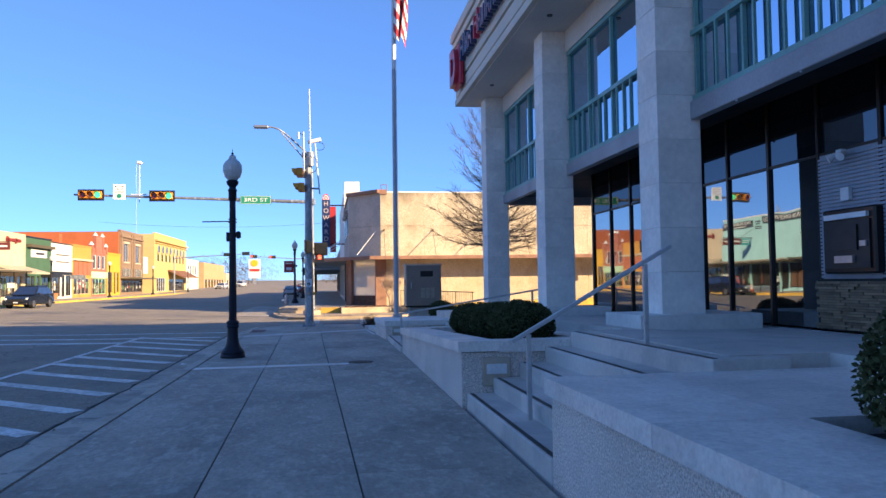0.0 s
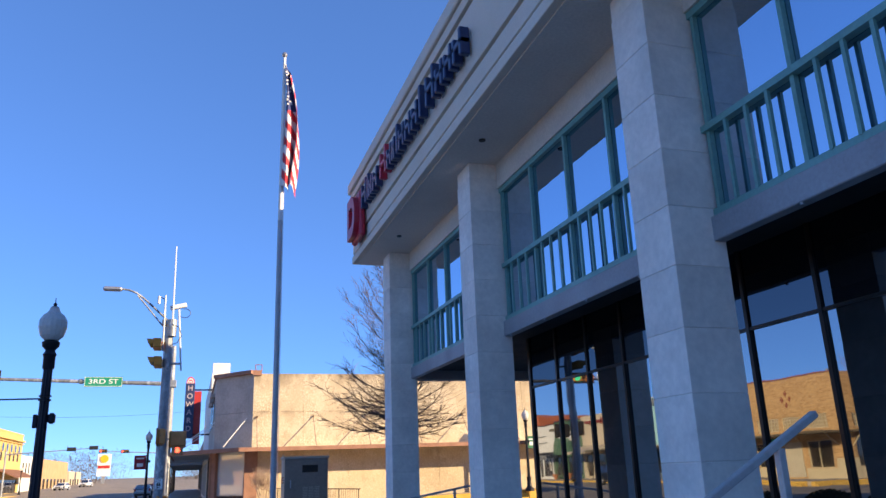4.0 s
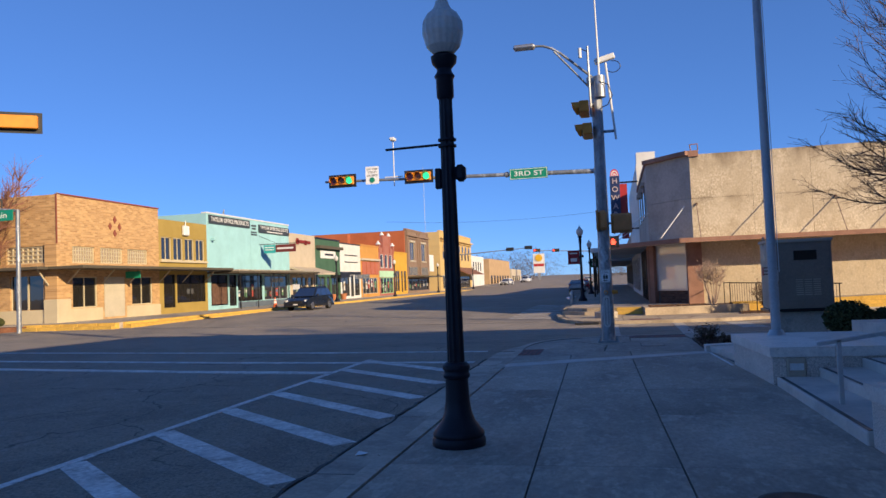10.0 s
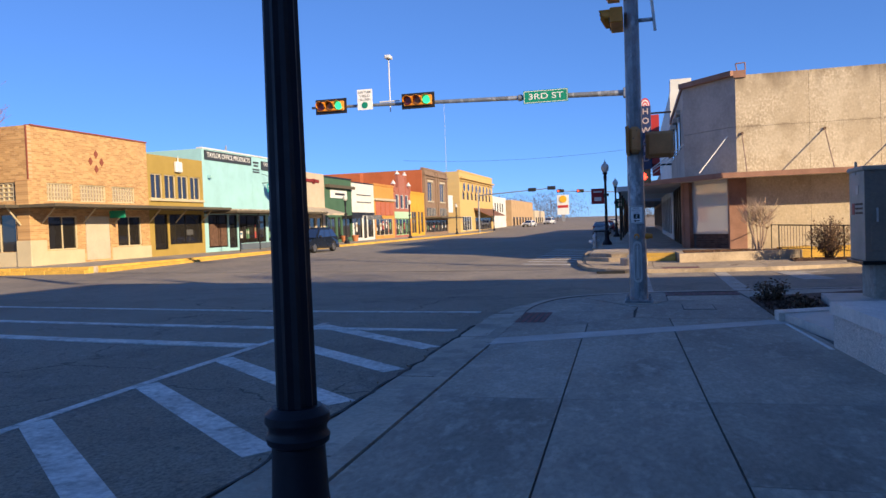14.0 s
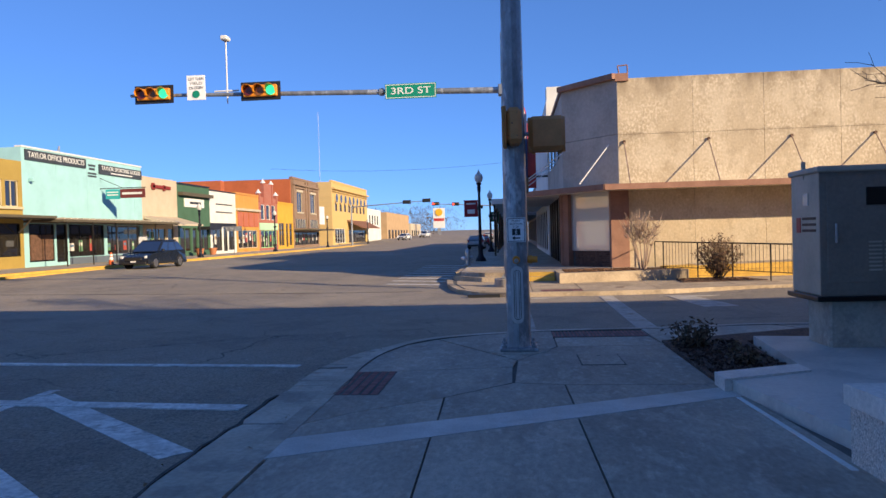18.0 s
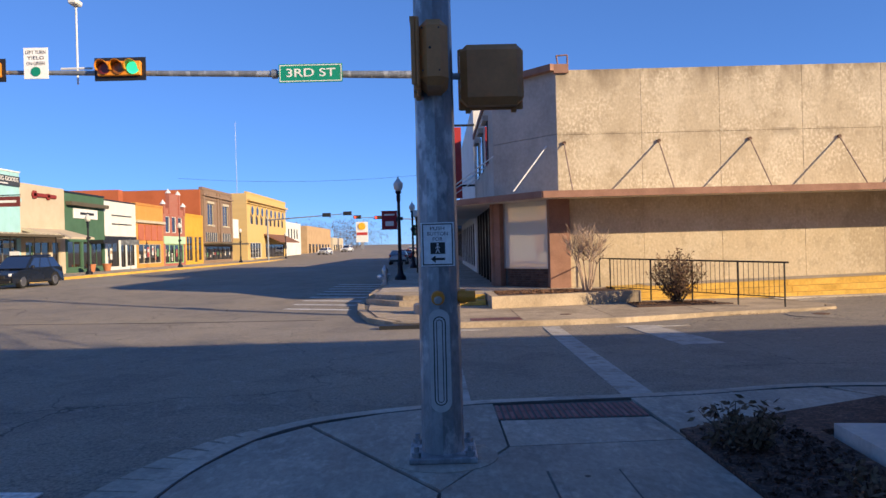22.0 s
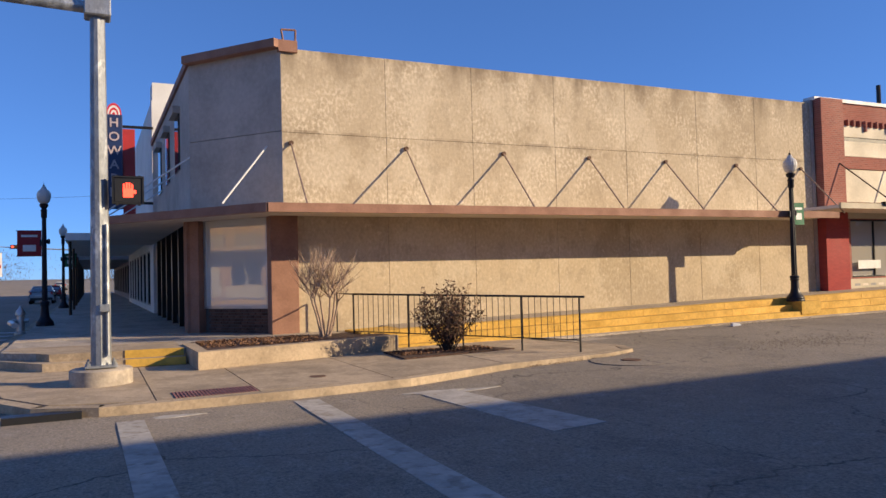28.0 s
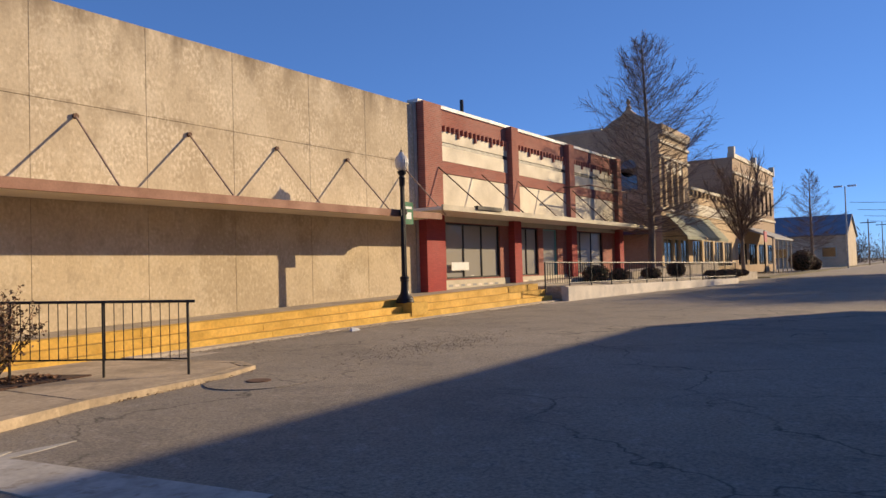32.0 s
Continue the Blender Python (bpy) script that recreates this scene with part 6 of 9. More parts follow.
# ramp rail
rr = thing("ramp_rail", (6.5, 44.2, 0), "black steel picket rail beside the ramp", "railing")
RA, RB = Vector((4.47, 45.7, 0.05)), Vector((7.74, 41.5, -0.08))
def lin(k, h=0.0):
    p = RA.lerp(RB, k)
    return (p.x, p.y, p.z + h)
part("top_rail", M().cyl(lin(-0.005, 1.0), lin(1.02, 1.02), 0.022, 0.022, 8), BLACKRAIL, rr)
part("bottom_rail", M().cyl(lin(0, 0.15), lin(1, 0.17), 0.014, 0.014, 6), BLACKRAIL, rr)
for k in (0.0, 0.27, 0.52, 0.77, 1.0):
    part("post", M().cyl(lin(k, -0.15), lin(k, 1.0), 0.022, 0.022, 6), BLACKRAIL, rr)
for i in range(1, 40):
    if i % 10:
        part("picket", M().cyl(lin(i / 40, 0.15), lin(i / 40, 1.0), 0.008, 0.008, 4), BLACKRAIL, rr)
part("end_rail", M().cyl(lin(0, 1.0), (4.35, 46.6, 1.06), 0.018, 0.018, 6).cyl((4.35, 46.6, 0.1), (4.35, 46.6, 1.06), 0.018, 0.018, 6), BLACKRAIL, rr)

# yellow steps along the wall
def ws(x):
    return 0.16 + 0.02 * (x - 3) if x > 3 else 0.16
yst = thing("yellow_steps", (18, 45.3, 0), "long yellow-painted concrete steps along the wall", "steps")
segs = [4.5, 6.65] + [9.6 + 2.95 * i for i in range(7)]
for i, (a, b) in enumerate(zip(segs, segs[1:])):
    for k in range(3):
        rz = road_z((a + b) / 2, 44.5)
        top = lambda x, y, k=k: road_z(x, 44.5) + (ws(x) - road_z(x, 44.5)) * (k + 1) / 3
        yy = 44.75 + 0.3 * k
        part("step", M().prism([(a + 0.006, yy), (b - 0.006, yy), (b - 0.006, 46.5), (a + 0.006, 46.5)], -0.5, top), YELLOWK, yst)
part("kerb_stone", M().prism([(8.8, 44.45), (28.2, 44.45), (28.2, 44.75), (8.8, 44.75)], -0.5, lambda x, y: road_z(x, y) + 0.06), KERB, yst)
part("lamp_block", M().box(17.9, 18.7, 44.72, 45.6, 0.0, 0.37), YELLOWK, yst)
sgut = solid("gutter_north", M().prism([(9.0, 43.85), (28.2, 43.95), (28.2, 44.45), (9.0, 44.45)], -0.5, lambda x, y: road_z(x, y) + 0.008), KERB, "stained concrete gutter below the yellow steps", "gutter", "structure")
vcol = thing("valve_cover", (8.0, 40.3, -0.2), "round iron valve cover in a concrete collar in the road", "valve cover")
part("collar", M().lathe([(0.75, -0.05), (0.75, 0.006), (0.2, 0.008)], 28, (8.0, 40.3, road_z(8.0, 40.3))), ASPHALT, vcol, "round patched collar")
part("lid", M().lathe([(0.18, -0.02), (0.18, 0.02), (0.15, 0.024)], 20, (8.0, 40.3, road_z(8.0, 40.3))), RUST, vcol, "rusty iron lid")
rng = random.Random(51)
gr = M()
for _ in range(1500):
    k = rng.random()
    x, y = (12.5 + rng.gauss(0, 1.1), 40.3 + rng.gauss(0, 0.45)) if k < 0.55 else (rng.uniform(9.3, 28), 44.2 + rng.gauss(0, 0.12))
    z, s = road_z(x, y), rng.uniform(0.004, 0.015)
    gr.add([(x - s, y - s * 0.7, z), (x + s, y - s, z), (x + s * 0.8, y + s, z), (x - s, y + s * 0.8, z), (x, y, z + s * 1.3)], [(0, 1, 4), (1, 2, 4), (2, 3, 4), (3, 0, 4)])
solid("loose_gravel", gr, mat("gravel_stones", (0.3, 0.25, 0.19), 0.95, big=(20, 0.3), bump=None), "loose gravel on the broken asphalt and in the gutter", "gravel", "stuff")
ppr = thing("paper_scrap", (14.4, 43.9, -0.1), "crumpled white paper scrap in the gutter", "litter")
part("sheet", M().add([(14.25, 43.85, -0.12), (14.5, 43.8, -0.1), (14.6, 43.95, -0.07), (14.4, 44.0, -0.03), (14.28, 43.97, -0.09)], [(0, 1, 3), (1, 2, 3), (0, 3, 4)]), WHITEP, ppr)
solid("side_walk", M().prism([(5.6, 45.7), (58, 45.7), (58, 47.5), (5.6, 47.5)], -0.4, lambda x, y: ws(x) + 0.004), CONC, "raised concrete walk under the canopy", "pavement", "structure")

# ---------------------------------------------------------------- corner building in stucco
HY, HX0, HX1 = 47.0, 3.2, 21.7
how = thing("corner_building", (12, 52, 0), "two-storey beige stucco corner building with a flat canopy on tie rods", "building")
RZ = 7.0
joints = [3.2, 5.87, 8.35, 10.98, 13.5, 16.28, 18.8, 21.4]
part("core", M().box(HX0 + 0.25, HX1 + 0.6, HY + 0.3, 80, 0, RZ - 0.3), STUCCO_S, how)
lowm, upm = M(), M()
for a, b in zip(joints, joints[1:]):
    part("wall_panel", M().box(a + 0.004, b - 0.004, HY, HY + 0.3, 4.966, RZ, 0.005), STUCCO_UP, how, "weathered stucco panel")
    part("wall_panel", M().box(a + 0.004, b - 0.004, HY, HY + 0.3, 3.15, 4.958, 0.005), STUCCO_UP, how, "weathered stucco panel")
    part("lower_panel", M().box(a + 0.003, b - 0.003, HY, HY + 0.3, 0.1, 3.15, 0.006), STUCCO, how, "stained stucco panel")
part("backing", M().box(HX0, HX1 + 0.1, HY + 0.03, HY + 0.29, 0.0, RZ - 0.02), JOINT, how)
part("end_strip", M().box(21.42, HX1 + 0.1, HY - 0.02, HY + 0.3, 0.1, RZ + 0.1), STUCCO_S, how)
# cut corner
CA, CB = Vector((3.2, 47.0)), Vector((1.35, 49.3))
def quad_wall(a, b, z0, z1, t=0.25):
    d = (b - a).normalized()
    n = Vector((-d.y, d.x)) * -t
    return M().prism([tuple(b), tuple(a), tuple(a + n), tuple(b + n)][::-1], z0, z1)
part("corner_wall", quad_wall(CA, CB, 5.0, RZ), STUCCO_S, how, "shaded grey stucco corner")
part("corner_wall", quad_wall(CA, CB, 3.15, 4.985), STUCCO_S, how, "shaded grey stucco corner")
part("main_wall", M().box(1.35, 1.65, 49.3, 61.8, 3.15, RZ), STUCCO_S, how, "street front wall")
cap = M()
d = (CB - CA).normalized(); n = Vector((d.y, -d.x)) * 0.06
cap.prism([tuple(CA + n - d * 0.05), tuple(CB + n), tuple(CB - n * 4), tuple(CA - n * 4)][::-1], RZ - 0.02, RZ + 0.18)
cap.prism([(3.14, 46.92), (3.6, 46.92), (3.6, 47.35), (3.14, 47.35)], RZ - 0.1, RZ + 0.18)
cap.box(1.28, 1.7, 49.2, 61.8, RZ - 0.02, RZ + 0.18)
part("parapet_cap", cap, PINK, how, "terracotta-coloured parapet cap")
part("roof_frame", M().pipe([(3.3, 47.1, RZ + 0.18), (3.25, 47.1, RZ + 0.48), (3.6, 47.1, RZ + 0.5), (3.62, 47.2, RZ + 0.18)], 0.025, 6), PINK, how)
for yy in (51.5, 54.5, 57.5):
    part("upper_window", M().box(1.3, 1.36, yy, yy + 1.0, 4.6, 6.2), SHOPGLASS, how)
    part("window_hood", M().box(1.15, 1.36, yy - 0.1, yy + 1.1, 6.2, 6.4), STUCCO_S, how)
# corner window
CLEARG = mirror_glass("clear_plate_glass", (0.85, 0.86, 0.88), (0.66, 0.67, 0.63), 0.16)
wa, wb = CA + (CB - CA) * 0.16, CA + (CB - CA) * 0.84
part("window_glass", quad_wall(wa + Vector((-0.02, -0.016)), wb + Vector((-0.02, -0.016)), 0.78, 2.95, 0.01), CLEARG, how, "plate glass with pale blinds behind")
off = Vector((d.y, -d.x)) * -0.15
BLINDM = mat("pale_blind", (0.6, 0.6, 0.56), 0.7, big=(1.2, 0.12), bump=None)
part("window_blind", quad_wall(wa, wb, 0.8, 2.92, 0.02), BLINDM, how, "pale drawn blind")
wfr = M()
for a_, b_, z0_, z1_ in ((0.155, 0.175, 0.76, 2.97), (0.825, 0.845, 0.76, 2.97), (0.16, 0.84, 2.92, 2.98), (0.16, 0.84, 0.74, 0.8)):
    wfr.prism([tuple(CA + (CB - CA) * b_ + n * 0.3), tuple(CA + (CB - CA) * a_ + n * 0.3), tuple(CA + (CB - CA) * a_ - n), tuple(CA + (CB - CA) * b_ - n)], z0_, z1_)
part("window_frame", wfr, ALU, how)
brk = part("brick_sill", quad_wall(wa, wb, 0.12, 0.74, 0.22), CONC_D, how, "brown brick sill wall")
BRN = mat("brown_brick", (0.16, 0.08, 0.055), 0.9, big=(4, 0.2), rnd=0.25)
bme = mesh_of("brick", M().box(-0.096, 0.096, -0.02, 0.03, -0.031, 0.031, 0.004), BRN)
L_ = (wb - wa).length
ang = math.atan2((wb - wa).y, (wb - wa).x)
for i in range(8):
    for j in range(int(L_ / 0.205)):
        p = wa + (wb - wa) * ((j + (0.5 if i % 2 else 0.25) + 0.15) * 0.205 / L_) if (j + 0.9) * 0.205 < L_ else wb - (wb - wa).normalized() * 0.1
        piece("brick", bme, brk, (p.x - 0.015, p.y - 0.015, 0.16 + 0.075 * i), ang)
def pier(x0, x1, y0, y1):
    part("pier", M().box(x0, x1, y0, y1, 0.1, 3.05, 0.01), PINK, how, "terracotta-coloured pier")
pier(2.86, 3.52, 46.9, 47.4)
pier(1.2, 1.7, 49.0, 49.6)
part("window_surround", quad_wall(CA, wa, 0.1, 3.05), PINK, how)
part("window_surround", M().prism([tuple(wb), tuple(CB), tuple(CB - n * 4), tuple(wb - n * 4)], 0.1, 3.05), PINK, how)
# shop fronts under the canopy on the main street
for i in range(6):
    yy = 50.2 + i * 1.9
    part("front_post", M().box(1.3, 1.6, yy - 0.25, yy, 0.12, 3.1), DARKMET, how)
    part("front_glass", M().box(1.5, 1.53, yy, yy + 1.65, 0.4, 3.0), SHOPGLASS, how)
    part("front_base", M().box(1.42, 1.6, yy, yy + 1.65, 0.12, 0.42), DKSHADE, how)
# canopy
can = thing("flat_canopy", (12, 46, 3.1), "flat terracotta-edged canopy hung on rusty tie rods", "canopy")
CP = [(2.47, 45.3), (20.4, 45.3), (20.4, 46.98), (3.15, 46.98), (1.3, 49.25), (1.3, 62), (-0.9, 62), (-0.9, 49.8)]
part("deck", M().prism(CP, 2.94, 3.05), SOFFIT, can, "pale canopy underside")
ed = M()
CE = [(-0.9, 62), (-0.9, 49.8), (2.47, 45.3), (20.4, 45.3)]
for a, b in zip(CE, CE[1:]):
    a, b = Vector(a), Vector(b)
    dd = (b - a).normalized()
    nn = Vector((-dd.y, dd.x)) * 0.05
    ed.prism([tuple(a - nn), tuple(b - nn), tuple(b + nn), tuple(a + nn)], 2.89, 3.09)
part("edge_band", ed, PINK, can, "terracotta-coloured edge band")
RODP = mat("weathered_rod", (0.36, 0.25, 0.19), 0.7, 0.1, big=(4, 0.2), bump=None)
apex = [3.41, 6.4, 9.28, 12.12, 14.97, 17.88, 20.85]
for i, x in enumerate(apex):
    part("tie_rod", M().cyl((x, 46.97, 4.7), (x - 0.05, 45.36, 3.06), 0.022, 0.022, 6), RODP, can, "weathered steel tie rod")
    part("anchor", M().cyl((x, 46.93, 4.7), (x, 47.0, 4.7), 0.06, 0.06, 8), RUST, can)
for (a, b) in (((2.9, 47.3, 4.65), (1.75, 46.75, 3.2)), ((1.4, 49.3, 4.65), (-0.7, 50.1, 3.2)), ((1.35, 53, 4.65), (-0.8, 53, 3.2)), ((1.35, 57, 4.65), (-0.8, 57, 3.2))):
    part("tie_rod", M().cyl(a, b, 0.022, 0.022, 6), WHITEP, can)
# theatre blade sign
FADEDW = mat("faded_letter_paint", (0.5, 0.4, 0.4), 0.7, big=(2, 0.1), bump=None)
bs = thing("blade_sign", (-0.1, 62, 5), "tall navy blade sign with white letters reading HOWARD", "sign")
part("panel", M().box(-0.4, 0.24, 61.85, 62.15, 4.4, 8.2, 0.03), NAVY, bs, "navy sign panel")
for i in range(5):
    ra, rb_ = 0.14 * i / 2.4 + 0.0, 0.14 * (i + 1) / 2.4
    m = M()
    for j in range(10):
        a0, a1 = math.pi * j / 10, math.pi * (j + 1) / 10
        m.prism([(ra * math.cos(a0) - 0.08, ra * math.sin(a0)), (rb_ * math.cos(a0) - 0.08, rb_ * math.sin(a0)), (rb_ * math.cos(a1) - 0.08, rb_ * math.sin(a1)), (ra * math.cos(a1) - 0.08, ra * math.sin(a1))], 61.88, 62.12)
    m.v = [(a, c, 8.2 + b * 1.6) for a, b, c in m.v]
    part("crown_band", m, FRED if i % 2 == 0 else FWHITE, bs, "arched crown band")
for i, ch in enumerate("HOWARD"):
    lettering("letter", ch, 0.5, facing(-0.08, 61.84, 7.85 - 0.56 * i, 0), FADEDW, bs, depth=0.02, bold=0.008)
part("rear_panel", M().box(0.24, 0.7, 61.95, 62.05, 4.0, 7.65), REDP, bs, "red rear panel")
for zz in (4.6, 7.7):
    part("bracket", M().box(0.2, 1.4, 61.95, 62.05, zz, zz + 0.1), DARKMET, bs)

# ---------------------------------------------------------------- a plain shop block builder
def block(name, plane, pos, u0, u1, h, depth, wall_mat, label, base_z=0.15, holes=(), cap_mat=None, cap_h=0.2, sign=1, glass=SHOPGLASS, cap_out=0.06):
    """A building whose front stands in the plane x = pos (sign -1: it faces +x) or y = pos (sign 1: it faces -y)."""
    at = (pos, (u0 + u1) / 2, base_z) if plane == "x" else ((u0 + u1) / 2, pos, base_z)
    b = thing(name, at, label, "building")
    part("front_wall", M().wall(plane, pos, u0, u1, base_z - 0.3, h, 0, 0.3 * sign, holes), wall_mat, b)
    part("body", M().slab(plane, pos, u0 + 0.26, u1 - 0.26, base_z - 0.3, h - 0.5, 0.9 * sign, (depth - 0.01) * sign), wall_mat, b)
    for w0, w1 in ((u0, u0 + 0.25), (u1 - 0.25, u1)):
        part("side_wall", M().slab(plane, pos, w0, w1, base_z - 0.3, h, 0.3 * sign, depth * sign), wall_mat, b)
    if cap_mat:
        part("parapet_cap", M().slab(plane, pos, u0 - 0.01, u1 + 0.01, h, h + cap_h, -cap_out * sign, 0.4 * sign), cap_mat, b)
    part("interior", M().slab(plane, pos, u0 + 0.3, u1 - 0.3, base_z, h - 0.6, 0.86 * sign, 0.88 * sign), DKSHADE, b)
    for hh in holes:
        a, c, z0, z1 = hh[:4]
        kind = hh[4] if len(hh) > 4 else "window"
        fm = hh[5] if len(hh) > 5 else DARKMET
        w = part(kind, M().slab(plane, pos, a, c, z0, z0 + 0.06, 0.05 * sign, 0.2 * sign).slab(plane, pos, a, c, z1 - 0.06, z1, 0.05 * sign, 0.2 * sign).slab(plane, pos, a, a + 0.06, z0, z1, 0.05 * sign, 0.2 * sign).slab(plane, pos, c - 0.06, c, z0, z1, 0.05 * sign, 0.2 * sign), fm, b)
        k = hh[6] if len(hh) > 6 else max(1, round((c - a) / 1.1))
        for i in range(k):
            p, q = a + (c - a) * i / k, a + (c - a) * (i + 1) / k
            part("pane", M().slab(plane, pos, p + 0.03, q - 0.03, z0 + 0.05, z1 - 0.05, 0.12 * sign, 0.14 * sign), hh[7] if len(hh) > 7 else glass, w)
            if i:
                part("mullion", M().slab(plane, pos, p - 0.03, p + 0.03, z0, z1, 0.08 * sign, 0.18 * sign), fm, w)
    return b


# ---------------------------------------------------------------- red brick shop on the side street
RY = 46.95
CREAMF = mat("cream_frame", (0.5, 0.44, 0.33), 0.7, big=(1, 0.08), bump=None)
red_holes = [(23.2, 27.2, 0.95, 3.0, "shop_window", DARKMET, 3), (28.7, 30.7, 0.95, 3.0, "shop_window", DARKMET, 2), (31.2, 32.7, 0.5, 3.0, "door", TEAL, 1), (34.2, 38.4, 0.95, 3.0, "shop_window", DARKMET, 3)]
rb = block("brick_shop", "y", RY, 21.58, 40.9, 7.1, 25, REDBRICK, "red brick shop with cream panels and a flat canopy", 0.5, red_holes, WHITEP, 0.12, 1, mirror_glass("curtained_shop_glass", (0.8, 0.82, 0.84), (0.42, 0.4, 0.36), 0.22))
for x in (21.58, 27.95, 33.75, 40.2):
    part("pilaster", M().box(x, x + 1.12 if x < 22 else x + 0.6, RY - 0.28, RY + 0.1, 0.4, 7.14, 0.01), REDBRICK, rb, "red brick pilaster")
for a, b in ((22.7, 27.95), (28.55, 33.75), (34.35, 40.2)):
    part("lower_band", M().box(a, b, RY - 0.02, RY + 0.05, 0.5, 0.9), CREAMF, rb, "cream base panels")
    part("door_surround", M().box(a, b, RY - 0.03, RY + 0.05, 3.02, 3.3), CREAMF, rb)
    part("sign_panel", M().box(a + 0.03, b - 0.03, RY - 0.06, RY + 0.02, 3.6, 4.75), CREAMP, rb, "cream sign panel")
    part("brick_band", M().box(a, b, RY - 0.1, RY + 0.02, 4.77, 5.2), REDBRICK, rb)
    part("sign_panel", M().box(a + 0.03, b - 0.03, RY - 0.06, RY + 0.02, 5.22, 5.75), CREAMP, rb, "cream sign panel")
    # Black strip: the slot's shade is given by colour, hardly by depth.
    part("slot", M().box(a, b, RY - 0.03, RY + 0.02, 5.75, 5.9), BLACKSIG, rb, "black strip with the recess's shade in its colour")
    part("sign_panel", M().box(a + 0.03, b - 0.03, RY - 0.06, RY + 0.02, 5.9, 6.3), CREAMP, rb, "cream sign panel")
    nn_ = int((b - a) / 0.3)
    for i in range(nn_):
        x = a + (b - a) * (i + 0.5) / nn_
        part("corbel", M().box(x - 0.05, x + 0.05, RY - 0.14, RY, 6.28 if i % 4 else 6.12, 6.5, 0.01), REDBRICK, rb, "stepped brick corbel")
PREDB = brick_mat("painted_red_brick", (0.36, 0.05, 0.045), (0.3, 0.04, 0.04), (0.26, 0.045, 0.04), "y")
for x in (21.58, 27.95, 33.75, 40.2):
    part("pilaster_base", M().box(x - 0.01, x + 1.13 if x < 22 else x + 0.61, RY - 0.29, RY + 0.1, 0.38, 3.2), PREDB, rb, "dark red painted pilaster base")
for a, b in ((23.2, 27.2), (28.7, 30.7), (34.2, 38.4)):
    for i in range(int((b - a) / 0.42)):
        # Boxes stand proud; grey and pale tones imitate the shading of cut-out slots.
        part("base_slot", M().box(a + 0.08 + 0.42 * i, a + 0.36 + 0.42 * i, RY - 0.024, RY, 0.66, 0.74), SOFFIT if i % 2 else GREYROOF, rb, "thin raised box, coloured to look like a recessed slot")
rc = thing("flat_canopy", (31, 46, 3.2), "long flat cream-edged canopy hung on tie rods", "canopy")
part("deck", M().box(20.45, 42.3, 45.3, 46.93, 3.22, 3.32), SOFFIT, rc)
part("edge_band", M().box(20.45, 42.3, 45.22, 45.3, 3.2, 3.38), CREAMF, rc)
part("lamp_box", M().box(22.5, 24.2, 45.15, 45.3, 3.32, 3.44), DARKMET, rc)
for i, x in enumerate((22.4, 25.4, 28.4, 31.2, 34.0, 37.0, 40.5)):
    part("tie_rod", M().cyl((x, 46.66, 4.9), (x + 0.9, 45.35, 3.38), 0.025, 0.025, 6), RUST, rc)
part("rod_frame", M().pipe([(33.2, 46.8, 5.0), (33.2, 45.4, 5.0), (38.0, 45.4, 5.0), (38.0, 45.4, 4.5)], 0.03, 6), RUST, rc)
vp = thing("vent_pipe", (29.5, 50, 7), "dark vent pipe on the roof", "pipe")
part("pipe", M().cyl((29.5, 50, 6.5), (29.5, 50, 9.0), 0.09, 0.09, 8), DARKMET, vp)
part("notice", M().box(23.5, 24.7, RY - 0.02, RY - 0.01, 1.25, 1.55), WHITEP, rb, "white notice in the window")
# walk, ramp wall and beds beyond the steps
solid("ramp_walk", M().prism([(27.6, 44.3), (58, 43.0), (58, 46.9), (27.6, 46.9)], -0.4, lambda x, y: 0.52), CONC, "raised concrete walk with planting beds", "pavement", "structure")
part_w = thing("ramp_wall", (36, 43.5, 0), "low concrete retaining wall beside the street", "wall")
part("wall", M().prism([(27.4, 44.1), (48, 42.2), (48, 42.45), (27.4, 44.4)], -0.4, lambda x, y: 0.5 - 0.01 * (x - 27)), PLAZA, part_w)
r2 = thing("walk_rail", (36, 43.6, 0.5), "black steel rail along the raised walk", "railing")
RA, RB = Vector((26.2, 44.5, 0.5)), Vector((48, 42.35, 0.28))
part("top_rail", M().cyl(lin(0, 0.95), lin(1, 0.95), 0.03, 0.03, 6).cyl(lin(0, 0.15), lin(1, 0.15), 0.02, 0.02, 6), BLACKRAIL, r2)
for i in range(13):
    part("post", M().cyl(lin(i / 12, -0.2), lin(i / 12, 0.95), 0.03, 0.03, 6), BLACKRAIL, r2)
for i in range(120):
    part("picket", M().cyl(lin(i / 120, 0.15), lin(i / 120, 0.95), 0.012, 0.012, 4), BLACKRAIL, r2)
for i, (x, y, r, h) in enumerate(((33, 45.2, 0.6, 0.8), (36.3, 45.3, 0.45, 0.6), (39, 44.6, 0.5, 0.6), (42.5, 44.3, 0.5, 0.9), (46.5, 43.4, 0.45, 0.5), (48.3, 43.2, 0.45, 0.5), (50, 43.2, 0.45, 0.5), (51.5, 43.1, 0.45, 0.5), (53, 43, 0.4, 0.45))):
    shrub("low_shrub", x, y, 0.3 if x > 46 else 0.5, r, h, LEAF_B, "low dark shrub in the bed along the walk", 900, 0.05, 60 + i, "walk shrubs")

